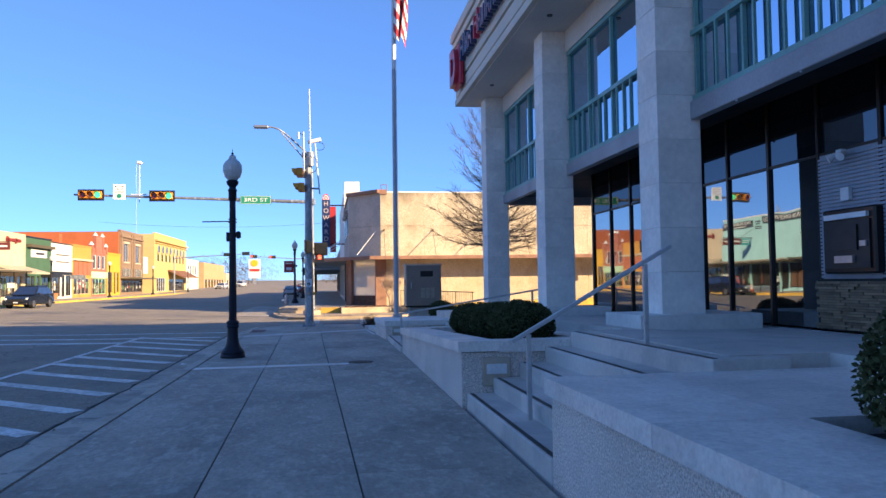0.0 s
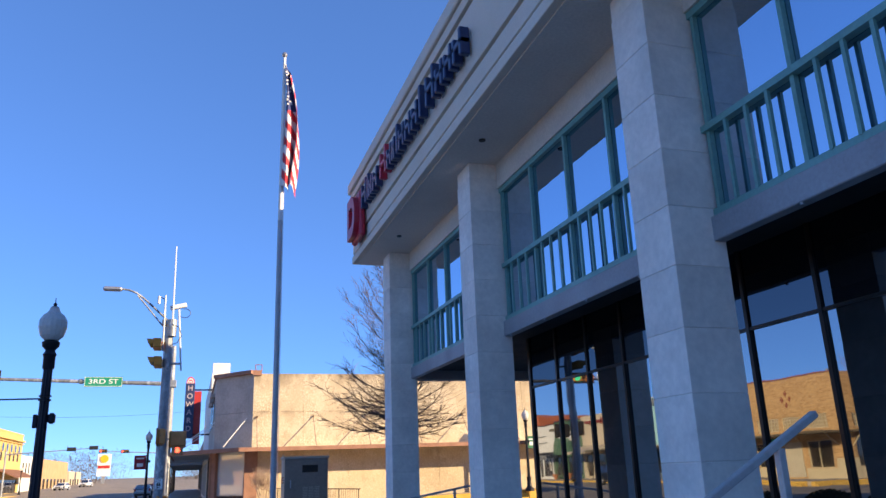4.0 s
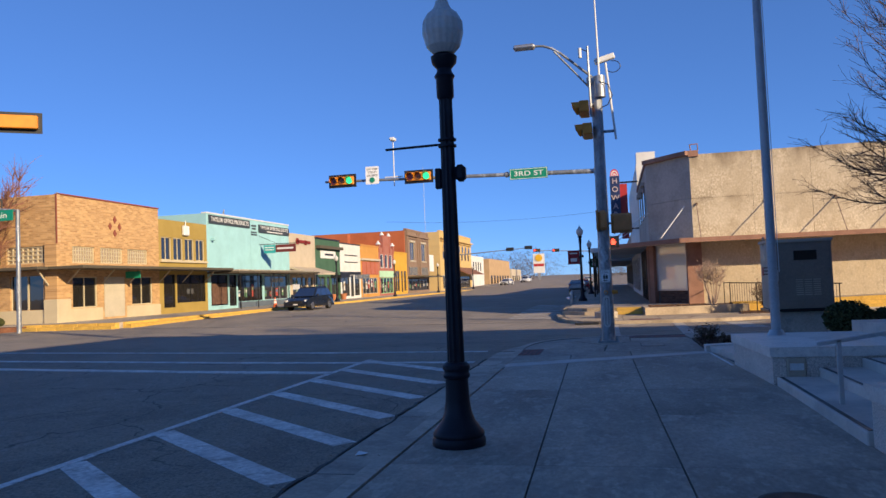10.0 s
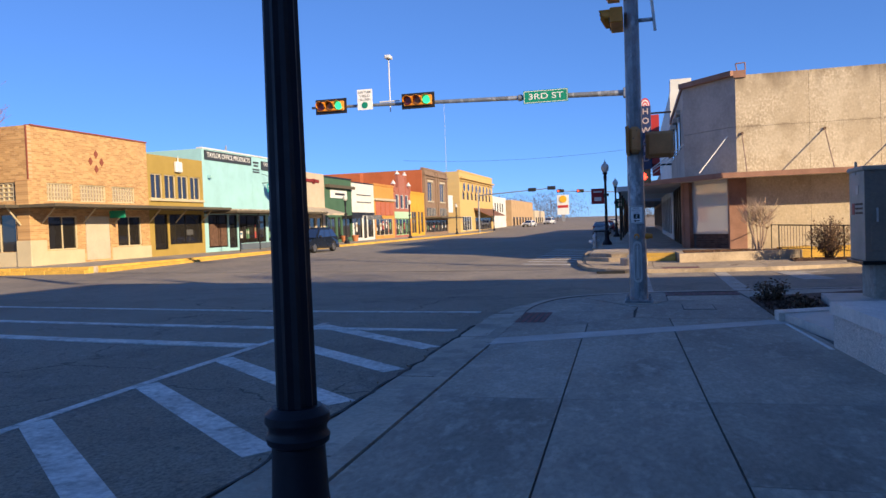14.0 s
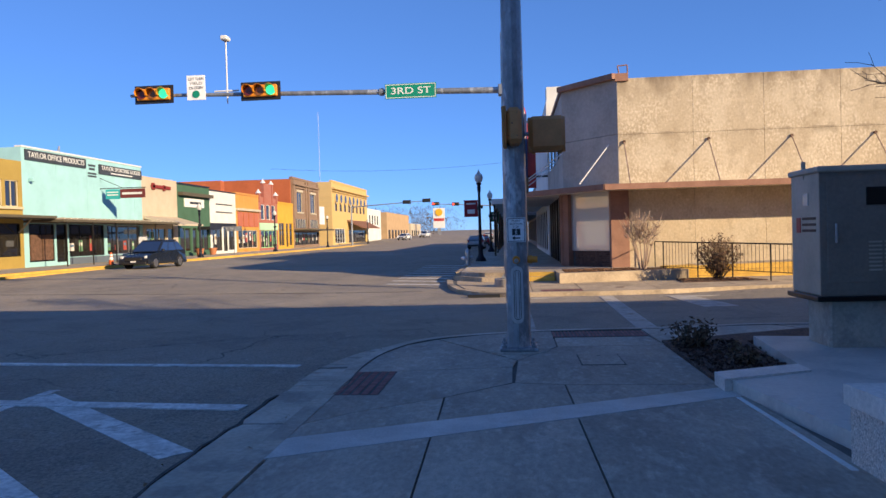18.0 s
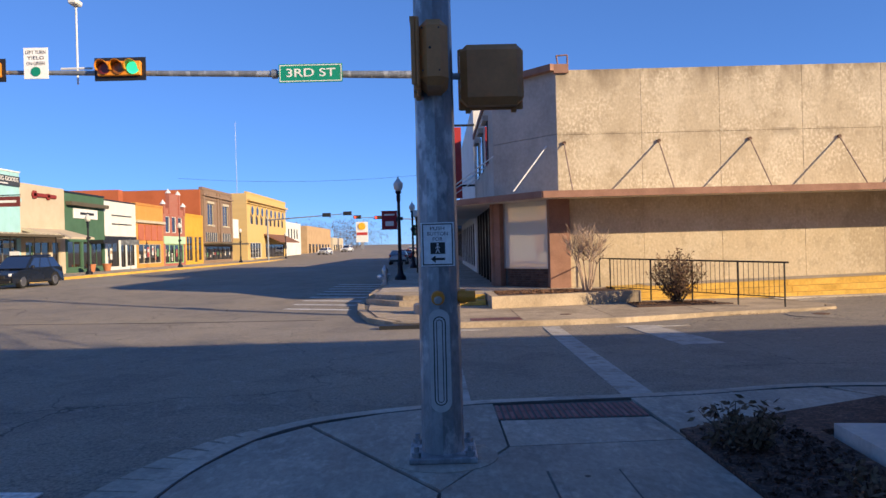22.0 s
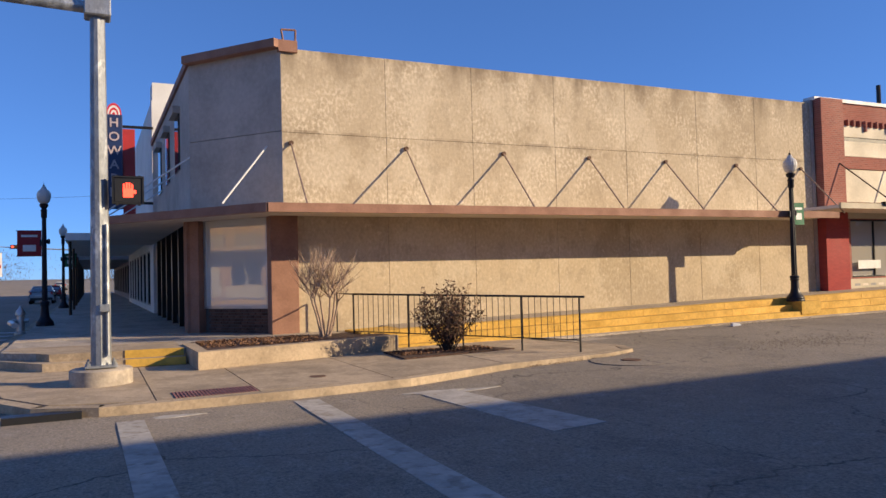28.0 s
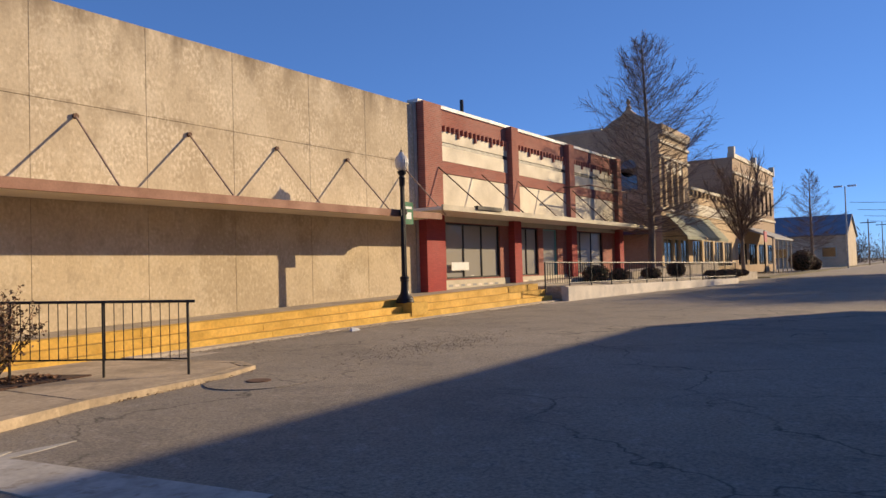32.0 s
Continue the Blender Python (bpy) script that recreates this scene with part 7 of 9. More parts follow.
# ---------------------------------------------------------------- old two-storey fronts further along
OX, OS, OE = 50.9, 47.6, 57.8
op_h = [(52.2 + 1.45 * i, 53.0 + 1.45 * i, 5.4, 8.0, "window", CREAMF, 1) for i in range(3)] + [(51.3, 53.4, 0.9, 3.0, "shop_window", CREAMF, 2), (53.8, 54.9, 0.6, 3.0, "door", CREAMF, 1), (55.3, 57.3, 0.9, 3.0, "shop_window", CREAMF, 2)]
ob_ = block("opera_house", "y", OS, OX, OE, 10.4, 26, TANBRICK, "old tan brick two-storey building with a curved side gable", 0.5, op_h, mat("tan_cornice", (0.45, 0.33, 0.2), 0.9), 0.35, 1, cap_out=0.25)
TANBRICK_X = brick_mat("tan_brick_x", (0.52, 0.37, 0.21), (0.44, 0.31, 0.17), (0.48, 0.38, 0.25), "x")
part("side_face", M().wall("x", OX, OS + 0.01, OS + 26, 0.2, 10.75, -0.06, -0.004, [(50.2, 51.7, 0.6, 3.0)]), TANBRICK_X, ob_, "tan brick side wall")
part("side_coping", M().box(OX - 0.1, OX + 0.26, 51.6, OS + 26, 10.75, 10.95, 0.02), CREAMF, ob_, "pale stone coping")
gp, prof = M(), [(47.7, 10.75), (51.7, 10.75), (50.75, 11.35), (50.2, 11.6), (49.65, 12.15), (49.1, 11.6), (48.55, 11.35)]
gp.v = [(xx, yy, zz) for xx in (OX - 0.06, OX + 0.3) for yy, zz in prof]
gp.f = [tuple(range(7)), tuple(range(7, 14))[::-1]] + [(q, q + 7, (q + 1) % 7 + 7, (q + 1) % 7) for q in range(7)]
part("gable", gp, TANBRICK_X, ob_, "curved brick gable")
part("finial", M().lathe([(0.24, 0.0), (0.15, 0.12), (0.08, 0.25), (0.17, 0.4), (0.1, 0.55), (0.03, 0.7)], 10, (OX + 0.1, 49.65, 12.1)), TANBRICK, ob_, "stone finial", smooth=True)
part("arched_window", M().box(OX - 0.1, OX - 0.062, 49.15, 50.35, 6.4, 7.9).cyl((OX - 0.1, 49.75, 7.9), (OX - 0.062, 49.75, 7.9), 0.6, 0.6, 20), SHOPGLASS, ob_, "dark arched window")
for q in range(9):
    a0, a1 = math.pi * q / 9, math.pi * (q + 1) / 9
    m = M().prism([(0.6 * math.cos(a0), 0.6 * math.sin(a0)), (0.82 * math.cos(a0), 0.82 * math.sin(a0)), (0.82 * math.cos(a1), 0.82 * math.sin(a1)), (0.6 * math.cos(a1), 0.6 * math.sin(a1))], OX - 0.15, OX - 0.06)
    m.v = [(r, 49.75 + p, 7.9 + q_) for p, q_, r in m.v]
    part("arch_stone", m, TANBRICK_X, ob_, "projecting arch brick")
part("side_vent", M().box(OX - 0.12, OX - 0.06, 54.2, 55.0, 8.6, 9.5, 0.01), CREAMF, ob_, "small pale shuttered window")
for zz in (4.9, 8.5, 9.5):
    part("string_course", M().box(OX - 0.1, OE + 0.1, OS - 0.14, OS + 0.02, zz, zz + 0.2, 0.02), CREAMF, ob_, "pale stone string course")
for q in range(4):
    part("pilaster", M().box(51.5 + 1.45 * q, 51.9 + 1.45 * q, OS - 0.16, OS + 0.02, 5.12, 8.48, 0.02), TANBRICK, ob_, "brick pilaster")
for q in range(3):
    part("arch_head", M().cyl((52.6 + 1.45 * q, OS - 0.08, 8.0), (52.6 + 1.45 * q, OS + 0.02, 8.0), 0.42, 0.42, 14), CREAMF, ob_, "round window head")
for q in range(18):
    part("dentil", M().box(OX + 0.1 + 0.38 * q, OX + 0.26 + 0.38 * q, OS - 0.25, OS, 10.1, 10.38), CREAMF, ob_)
# Guessed canopy; the shade on it is put into its navy colour.
part("side_canopy", M().box(OX - 1.5, OX - 0.08, 48.2, 52.6, 3.3, 3.5, 0.02), NAVY, ob_, "canopy over the side door, its dark navy standing for shade")
lo_h = [(58.4 + 3.4 * i, 61.2 + 3.4 * i, 0.9, 3.0, "shop_window", CREAMF, 3) for i in range(4)]
lw_ = block("low_shop", "y", OS, 57.82, 72.7, 6.8, 24, TANBRICK, "low tan brick shop with a stepped cornice", 0.5, lo_h, CREAMF, 0.22, 1, cap_out=0.2)
part("sign_band", M().box(58.2, 72.3, OS - 0.06, OS + 0.02, 4.9, 5.8, 0.01), CREAMF, lw_, "pale sign band")
for q in range(12):
    part("dentil", M().box(58.3 + 1.2 * q, 58.6 + 1.2 * q, OS - 0.16, OS, 6.4, 6.78), TANBRICK, lw_)
AWN = mat("striped_awning", (0.25, 0.265, 0.2), 0.9, big=(2, 0.1), bump=None)
for a, b in ((51.0, 56.0), (56.3, 62.6)):
    aw = thing("awning", ((a + b) / 2, 47, 3.5), "faded grey-green fabric awning over the shop front", "awning", "shop awnings")
    m = M()
    m.add([(a, 47.35, 4.7), (b, 47.35, 4.7), (b, 45.95, 3.1), (a, 45.95, 3.1), (a, 47.35, 4.65), (b, 47.35, 4.65), (b, 45.98, 3.05), (a, 45.98, 3.05)], [(0, 3, 2, 1), (4, 5, 6, 7), (0, 1, 5, 4), (2, 3, 7, 6), (0, 4, 7, 3), (1, 2, 6, 5)])
    part("cloth", m, AWN, aw)
    part("valance", M().box(a, b, 45.93, 45.95, 2.85, 3.1), AWN, aw)
    part("frame", M().pipe([(a, 47.55, 3.1), (a, 46.0, 3.08), (b, 46.0, 3.08), (b, 47.55, 3.1)], 0.02, 6), DARKMET, aw)
f3h = [(74.2 + 2.35 * i, 75.3 + 2.35 * i, 6.2, 8.9, "window", DARKMET, 1) for i in range(8)] + [(74.0 + 4.8 * i, 77.8 + 4.8 * i, 0.9, 3.0, "shop_window", DARKMET, 3) for i in range(4)]
f3 = block("brick_block", "y", OS, 72.75, 93.2, 10.9, 24, brick_mat("brown_brick_wall", (0.4, 0.28, 0.17), (0.33, 0.22, 0.14), (0.38, 0.3, 0.21), "y"), "brown brick two-storey block with a stone parapet", 0.4, f3h, CREAMF, 0.4, 1, cap_out=0.12)
for zz in (5.5, 9.4):
    part("string_course", M().box(72.75, 93.2, OS - 0.14, OS + 0.02, zz, zz + 0.24, 0.02), CREAMF, f3, "pale stone string course")
for x_ in (72.8, 82.6, 92.7):
    part("parapet_post", M().box(x_, x_ + 0.5, OS - 0.2, OS + 0.35, 10.8, 11.9, 0.02), CREAMF, f3, "pale parapet post")
part("canopy_roof", M().add([(75, 47.55, 4.6), (85.5, 47.55, 4.6), (85.5, 44.6, 3.4), (75, 44.6, 3.4), (75, 47.55, 4.4), (85.5, 47.55, 4.4), (85.5, 44.6, 3.25), (75, 44.6, 3.25)], [(0, 3, 2, 1), (4, 5, 6, 7), (0, 1, 5, 4), (2, 3, 7, 6), (0, 4, 7, 3), (1, 2, 6, 5)]), GREYROOF, f3, "sloping metal porch roof")
for q in range(5):
    part("porch_post", M().cyl((75.2 + 2.5 * q, 44.8, 0.1), (75.2 + 2.5 * q, 44.8, 3.4), 0.07, 0.07, 8), CREAMF, f3, "pale porch post")
fs_ = thing("shop_sign", (70.2, 44.5, 3.4), "small red hanging shop sign on a post", "sign")
part("panel", M().box(69.6, 70.8, 44.5, 44.58, 2.9, 3.8, 0.02), REDP, fs_)
part("post", M().cyl((70.2, 44.62, 0.2), (70.2, 44.62, 3.9), 0.05, 0.05, 8), DARKMET, fs_)
HX, HY = 130.0, 43.7
gh = thing("gable_house", (HX + 8, HY + 8, 0), "single-storey tan house with a blue-grey metal roof", "house")
part("wall", M().box(HX, HX + 17, HY, HY + 30, -0.2, 5.0), STUCCO, gh)
part("gable_end", M().add([(HX, HY - 0.03, 5.0), (HX + 17, HY - 0.03, 5.0), (HX + 8.5, HY - 0.03, 8.2), (HX, HY + 0.3, 5.0), (HX + 17, HY + 0.3, 5.0), (HX + 8.5, HY + 0.3, 8.2)], [(0, 1, 2), (5, 4, 3), (0, 2, 5, 3), (1, 4, 5, 2), (0, 3, 4, 1)]), STUCCO, gh, "tan gable end")
BLUEROOF = mat("blue_grey_roof", (0.17, 0.2, 0.25), 0.6, 0.2, big=(0.4, 0.1), bump=None)
for xe in (HX - 0.4, HX + 17.4):
    part("roof", M().add([(xe, HY - 0.3, 4.85), (xe, HY + 30.3, 4.85), (HX + 8.5, HY + 30.3, 8.3), (HX + 8.5, HY - 0.3, 8.3), (xe, HY - 0.3, 5.0), (xe, HY + 30.3, 5.0), (HX + 8.5, HY + 30.3, 8.45), (HX + 8.5, HY - 0.3, 8.45)], [(0, 1, 2, 3), (7, 6, 5, 4), (0, 4, 5, 1), (2, 6, 7, 3), (0, 3, 7, 4), (1, 5, 6, 2)]), BLUEROOF, gh, "sloping blue-grey metal roof")
for ya_, yb_ in ((45.2, 47), (52, 54), (62, 64)):
    part("window_frame", M().box(HX - 0.1, HX + 0.02, ya_ - 0.2, yb_ + 0.2, 1.4, 3.2), CREAMF, gh)
    part("window", M().box(HX - 0.14, HX - 0.1, ya_, yb_, 1.6, 3.0), SHOPGLASS, gh)
for i, (x, y, r, h) in enumerate(((88, 44.2, 1.1, 2.0), (91.5, 44.6, 1.3, 2.3), (94, 44.0, 1.0, 1.5), (97, 44.4, 0.9, 1.2))):
    shrub("bush", x, y, 0.0, r, h, LEAF_B, "untrimmed dark winter bush beside the street", 1500, 0.09, 170 + i, "street bushes")

# ---------------------------------------------------------------- trees
def bare_tree(name, x, y, z, h, spread, label, seed, trunk_r=0.12, style="cone", bark=BARK_D, twig=TWIG, clear=0.22, density=1.0, low_limbs=(), m=56, west=1.0, tmin=0.0, taper=0.6):
    rng = random.Random(seed)
    t = thing(name, (x, y, z), label, "tree")
    tr, br = M(), M()
    pts = []
    px, py = x, y
    n = 10
    for i in range(n + 1):
        k = i / n
        pts.append((Vector((px, py, z - 0.05 + h * k * 0.96)), trunk_r * (1 - k) ** 0.8 + 0.012))
        px += rng.uniform(-0.03, 0.03) * h / 8
        py += rng.uniform(-0.03, 0.03) * h / 8
    top = n if style == "cone" else 5
    for c_, r_ in pts[:top + 1]:
        tr.v += [(c_.x + r_ * math.cos(6.2832 * q / 9), c_.y + r_ * math.sin(6.2832 * q / 9), c_.z) for q in range(9)]
    tr.f = [(k * 9 + q, k * 9 + (q + 1) % 9, k * 9 + 9 + (q + 1) % 9, k * 9 + 9 + q) for k in range(top) for q in range(9)]
    part("trunk", tr, bark, t, smooth=True)

    def spray(p, d, length, r, depth):
        """A limb that sweeps outward and lifts at its end, feathered with fine side twigs."""
        up_ = Vector((0, 0, 0.09 if depth == 0 else 0.0))
        segs = 6 if depth == 0 else (3 if depth == 1 else 2)
        q = p
        for i in range(segs):
            d = (d + up_ + Vector((rng.uniform(-1, 1), rng.uniform(-1, 1), rng.uniform(-0.6, 0.9))) * (0.16 if depth == 0 else 0.26)).normalized()
            e = q + d * length / segs
            k0, k1 = 1 - 0.85 * i / segs, 1 - 0.85 * (i + 1) / segs
            br.cyl(q, e, max(r * k0, tmin), max(r * k1, tmin), 5 if depth == 0 else 3, False)
            if depth < 2:
                for s_ in ((-1, 1, -1, 1) if depth == 0 else (-1, 1)):
                    if rng.random() < density:
                        sd = Vector((-d.y, d.x, rng.uniform(-0.5, 0.5))) * s_
                        spray(q.lerp(e, rng.random()), (d * 0.75 + sd * rng.uniform(0.4, 1.0)).normalized(), (length * (1 - 0.6 * i / segs) * 0.42 + 0.08) * rng.uniform(0.6, 1.1) if depth == 0 else length * rng.uniform(0.4, 0.7), max(r * 0.4, tmin), depth + 1)
            q = e

    tmin = tmin or 0.0035 * h / 8
    if style == "cone":
        for i in range(m):
            k = clear + (1 - clear) * (i / m) ** 1.3
            f = k * n
            j = min(int(f), n - 1)
            p = pts[j][0].lerp(pts[j + 1][0], f - j)
            a = i * 2.4 + rng.uniform(-0.4, 0.4)
            kk = (k - clear) / (1 - clear)
            spray(p, Vector((math.cos(a), math.sin(a), -0.05 + 1.0 * kk)).normalized(), spread * (0.6 + 1.2 * min(kk, 0.4)) * (1.02 - kk) ** taper * rng.uniform(0.75, 1.1) * (1 if math.cos(a) > -0.2 else west) + 0.2, (0.026 * (1.05 - kk) + 0.004) * min(h, 9) / 9, 0)
    else:
        for i in range(int(12 * density)):
            a = i * 2.4 + rng.uniform(-0.3, 0.3)
            spray(pts[3 + i % 3][0], Vector((math.cos(a) * 0.8, math.sin(a) * 0.8, rng.uniform(0.35, 1.5))).normalized(), h * rng.uniform(0.42, 0.62), trunk_r * 0.42, 0)
    for a, kz, ln in low_limbs:
        p = pts[0][0].lerp(pts[-1][0], kz)
        spray(p, Vector((math.cos(radians(a)), math.sin(radians(a)), -0.2)).normalized(), ln, 0.032, 0)
    part("crown", br, twig, t, "bare winter branches", kind="stuff")
    return t


bare_tree("bald_cypress", 6.1, 28.0, 0.05, 8.2, 3.9, "tall bare bald cypress with fine spreading twigs on the corner", 11, 0.14, "cone", density=0.72, clear=0.34, low_limbs=((62, 0.42, 3.8), (74, 0.43, 3.5), (48, 0.42, 3.6), (176, 0.42, 2.5), (205, 0.45, 2.4), (150, 0.38, 2.3)), west=0.7, m=50)
bare_tree("bald_cypress", 40.2, 44.9, 0.4, 13.4, 5.4, "tall bare conical bald cypress in front of the shops", 12, 0.2, "cone", bark=BARK, density=0.8, clear=0.2, m=84, tmin=0.0055, taper=0.8)
bare_tree("bare_tree", 60.8, 44.5, 0.3, 8.8, 3.6, "spreading bare street tree in front of the shops", 13, 0.16, "round", bark=BARK, density=1.5, tmin=0.006)
bare_tree("bare_tree", 103, 45, 0.1, 12.6, 5.0, "bare conical street tree far along the street", 14, 0.2, "cone", bark=BARK, density=0.7, clear=0.2, m=44, tmin=0.007, taper=0.8)
bare_tree("bare_tree", -34.8, 45.9, 0.1, 9.6, 4.0, "bare reddish street tree beside the brick corner shop", 15, 0.17, "round", density=1.7, tmin=0.007, twig=mat("reddish_twigs", (0.25, 0.11, 0.07), 0.9, bump=None))
mt = thing("crape_myrtle", (3.7, 45.4, 0.1), "small bare crape myrtle with many pale stems", "tree")
PALEST = mat("pale_stems", (0.42, 0.3, 0.22), 0.8, bump=None)
rng = random.Random(9)
cm = M()
for i in range(8):
    a = i * 0.8
    p = Vector((3.7 + 0.08 * math.cos(a), 45.4 + 0.08 * math.sin(a), 0.1))
    q = p + Vector((math.cos(a) * rng.uniform(0.1, 0.4), math.sin(a) * 0.25, rng.uniform(0.7, 1.0)))
    cm.cyl(p, p.lerp(q, 0.5) + Vector((0.03, 0.02, 0)), 0.032, 0.026, 6, False).cyl(p.lerp(q, 0.5) + Vector((0.03, 0.02, 0)), q, 0.026, 0.02, 6, False)
    for j in range(6):
        e = q + Vector((math.cos(a + j) * rng.uniform(0.15, 0.55), math.sin(a + j) * 0.35, rng.uniform(0.25, 0.7)))
        cm.cyl(q, e, 0.013, 0.007, 4, False)
        for k in range(9):
            g = e + Vector((rng.uniform(-0.3, 0.3), rng.uniform(-0.25, 0.25), rng.uniform(0.05, 0.5)))
            cm.cyl(e.lerp(q, rng.random() * 0.5), g, 0.006, 0.0025, 3, False)
part("stem", cm, PALEST, mt, "many pale stems", kind="stuff")


def oak(x, y, z, h, r, seed, n=9000, leaf=0.16):
    rng = random.Random(seed)
    t = thing("live_oak", (x, y, z), "dense dark evergreen oak with a broad rounded crown", "tree", "row of oaks")
    tr = M().cyl((x, y, z - 0.1), (x + 0.1, y, z + h * 0.28), 0.32, 0.25, 10, False)
    for i in range(6):
        a = i * 1.05
        p = Vector((x + 0.1, y, z + h * 0.26))
        q = p + Vector((math.cos(a) * r * 0.4, math.sin(a) * r * 0.4, h * 0.25))
        e = q + Vector((math.cos(a) * r * 0.3, math.sin(a) * r * 0.3, h * 0.15))
        part("limb", M().cyl(p, q, 0.15, 0.09, 7, False).cyl(q, e, 0.09, 0.03, 6, False), BARK, t, smooth=True)
    part("trunk", tr, BARK, t, smooth=True)
    lv = M()
    clumps = []
    for _ in range(150):
        a, u = rng.uniform(0, 6.283), rng.uniform(-0.6, 1)
        q = math.sqrt(1 - u * u) * rng.uniform(0.55, 1)
        clumps.append((Vector((x + r * q * math.cos(a), y + r * q * math.sin(a), z + h * 0.65 + h * 0.33 * u * rng.uniform(0.7, 1))), rng.uniform(0.6, 1.2) * r * 0.2))
    for i in range(n):
        c, cr = clumps[i % len(clumps)]
        v = Vector((rng.gauss(0, 1), rng.gauss(0, 1), rng.gauss(0, 0.8))).normalized() * cr * (rng.uniform(0.4, 1.0) if rng.random() < 0.8 else rng.uniform(1.0, 1.45))
        p = c + v
        t1 = Vector((rng.uniform(-1, 1), rng.uniform(-1, 1), rng.uniform(-1, 1))).normalized() * leaf
        t2 = t1.cross(Vector((rng.uniform(-1, 1), rng.uniform(-1, 1), rng.uniform(-1, 1)))).normalized() * leaf * 0.55
        lv.add([p - t1, p - t2, p + t1, p + t2], [(0, 1, 2, 3)])
    part("crown", lv, OAKLEAF, t, "dark evergreen leaves", kind="stuff")
    return t


for i, (x, y, z_, h, r) in enumerate(((56.0, 21.6, 0.0, 10.6, 7.6), (66.0, 21.8, 0.0, 10.2, 7.8), (77.0, 23.0, 0.0, 9.6, 7.0))):
    oak(x, y, z_, h, r, 100 + i, 62000, 0.085)
for i, (x, y) in enumerate(((90, 22.5), (99, 23))):
    bare_tree("bare_tree", x, y, 0, 8.0, 3.0, "slender bare street tree beyond the oaks", 19 + i, 0.15, "round")

# ---------------------------------------------------------------- shops on the west side
WX = -30.5
def west(name, y0, y1, h, m_, label, holes=(), cap=None, cap_h=0.2, base=0.2):
    return block(name, "x", WX, y0, y1, h, 22, m_, label, base, holes, cap, cap_h, -1)


def pmat(name, c, b=0.08, r=0.8):
    return mat(name, c, r, big=(0.6, b), fine=(20, 0.06), bump=(70, 0.15))


BRICKRED = pmat("dark_red_brick", (0.25, 0.065, 0.04))
ORB = brick_mat("buff_brick", (0.56, 0.34, 0.15), (0.36, 0.2, 0.085), (0.5, 0.36, 0.2), "x", (0.3, 0.1))
ORB_Y = brick_mat("buff_brick_side", (0.56, 0.34, 0.15), (0.36, 0.2, 0.085), (0.5, 0.36, 0.2), "y", (0.3, 0.1))
solid("pavement_west", M().prism([(-34, 44.6), (-25.2, 44.6), (-25.2, 330), (-34, 330)], -0.3, 0.19), CONC, "concrete pavement in front of the shops", "pavement", "structure")
YKS = [(-30.6 + 1.1 * i, 44.3) for i in range(5)]
wk = thing("yellow_kerb", (-25.1, 60, 0), "stepped yellow-painted kerb in front of the shops", "kerb")
for i in range(9):
    part("kerb_stone", M().box(-25.5, -25.05, 45 + i * 2.9, 47.88 + i * 2.9, -0.2, 0.2, 0.02), YELLOWK, wk)
    part("kerb_stone", M().box(-25.05, -24.7, 45 + i * 2.9, 47.88 + i * 2.9, -0.2, 0.08, 0.02), YELLOWK, wk)
for x, y in YKS:
    part("kerb_stone", M().box(x, x + 1.08, y, y + 0.32, -0.2, 0.2, 0.02), YELLOWK, wk)
    part("kerb_stone", M().box(x, x + 1.08, y - 0.3, y, -0.2, 0.06, 0.02), YELLOWK, wk)
for i in range(20):
    part("kerb_stone", M().box(-25.3, -25.0, 71.2 + i * 6, 77.1 + i * 6, -0.2, 0.2, 0.02), YELLOWK if i < 12 else KERB, wk)
IV = pmat("ivory_paint", (0.55, 0.46, 0.3))
BLINDG = mirror_glass("blinded_glass", (0.8, 0.82, 0.84), (0.33, 0.25, 0.15), 0.1)
bc = west("corner_shop", 47.0, 56.3, 7.35, ORB, "buff brick corner shop with a diamond pattern and deep canopy", [(47.9, 50.0, 0.95, 2.75, "shop_window", IV, 2), (53.3, 55.5, 0.95, 2.75, "shop_window", IV, 2), (50.6, 52.6, 0.3, 2.75, "entrance", IV, 1), (47.9, 49.8, 3.55, 4.5, "clerestory", IV, 9, BLINDG), (50.3, 52.4, 3.55, 4.5, "clerestory", IV, 9, BLINDG), (52.9, 55.0, 3.55, 4.5, "clerestory", IV, 9, BLINDG)], BRICKRED, 0.08)
for y0_, y1_ in ((47.0, 50.4), (52.7, 56.3)):
    part("base_wall", M().box(WX, WX + 0.06, y0_, y1_, 0.15, 0.92), IV, bc, "ivory base wall")
south = [(-33.6 - 3.0 * i, -31.4 - 3.0 * i) for i in range(6)]
part("side_wall", M().wall("y", 46.7, -52, WX, 0.0, 7.35, 0, 0.3, [(p, q, 0.95, 2.85) for p, q in south] + [(p - 0.2, q + 0.2, 3.55, 4.5) for p, q in south]), ORB_Y, bc, "buff brick side wall")
part("base_wall", M().box(-52, WX, 46.64, 46.7, 0.15, 0.93), IV, bc, "ivory base wall")
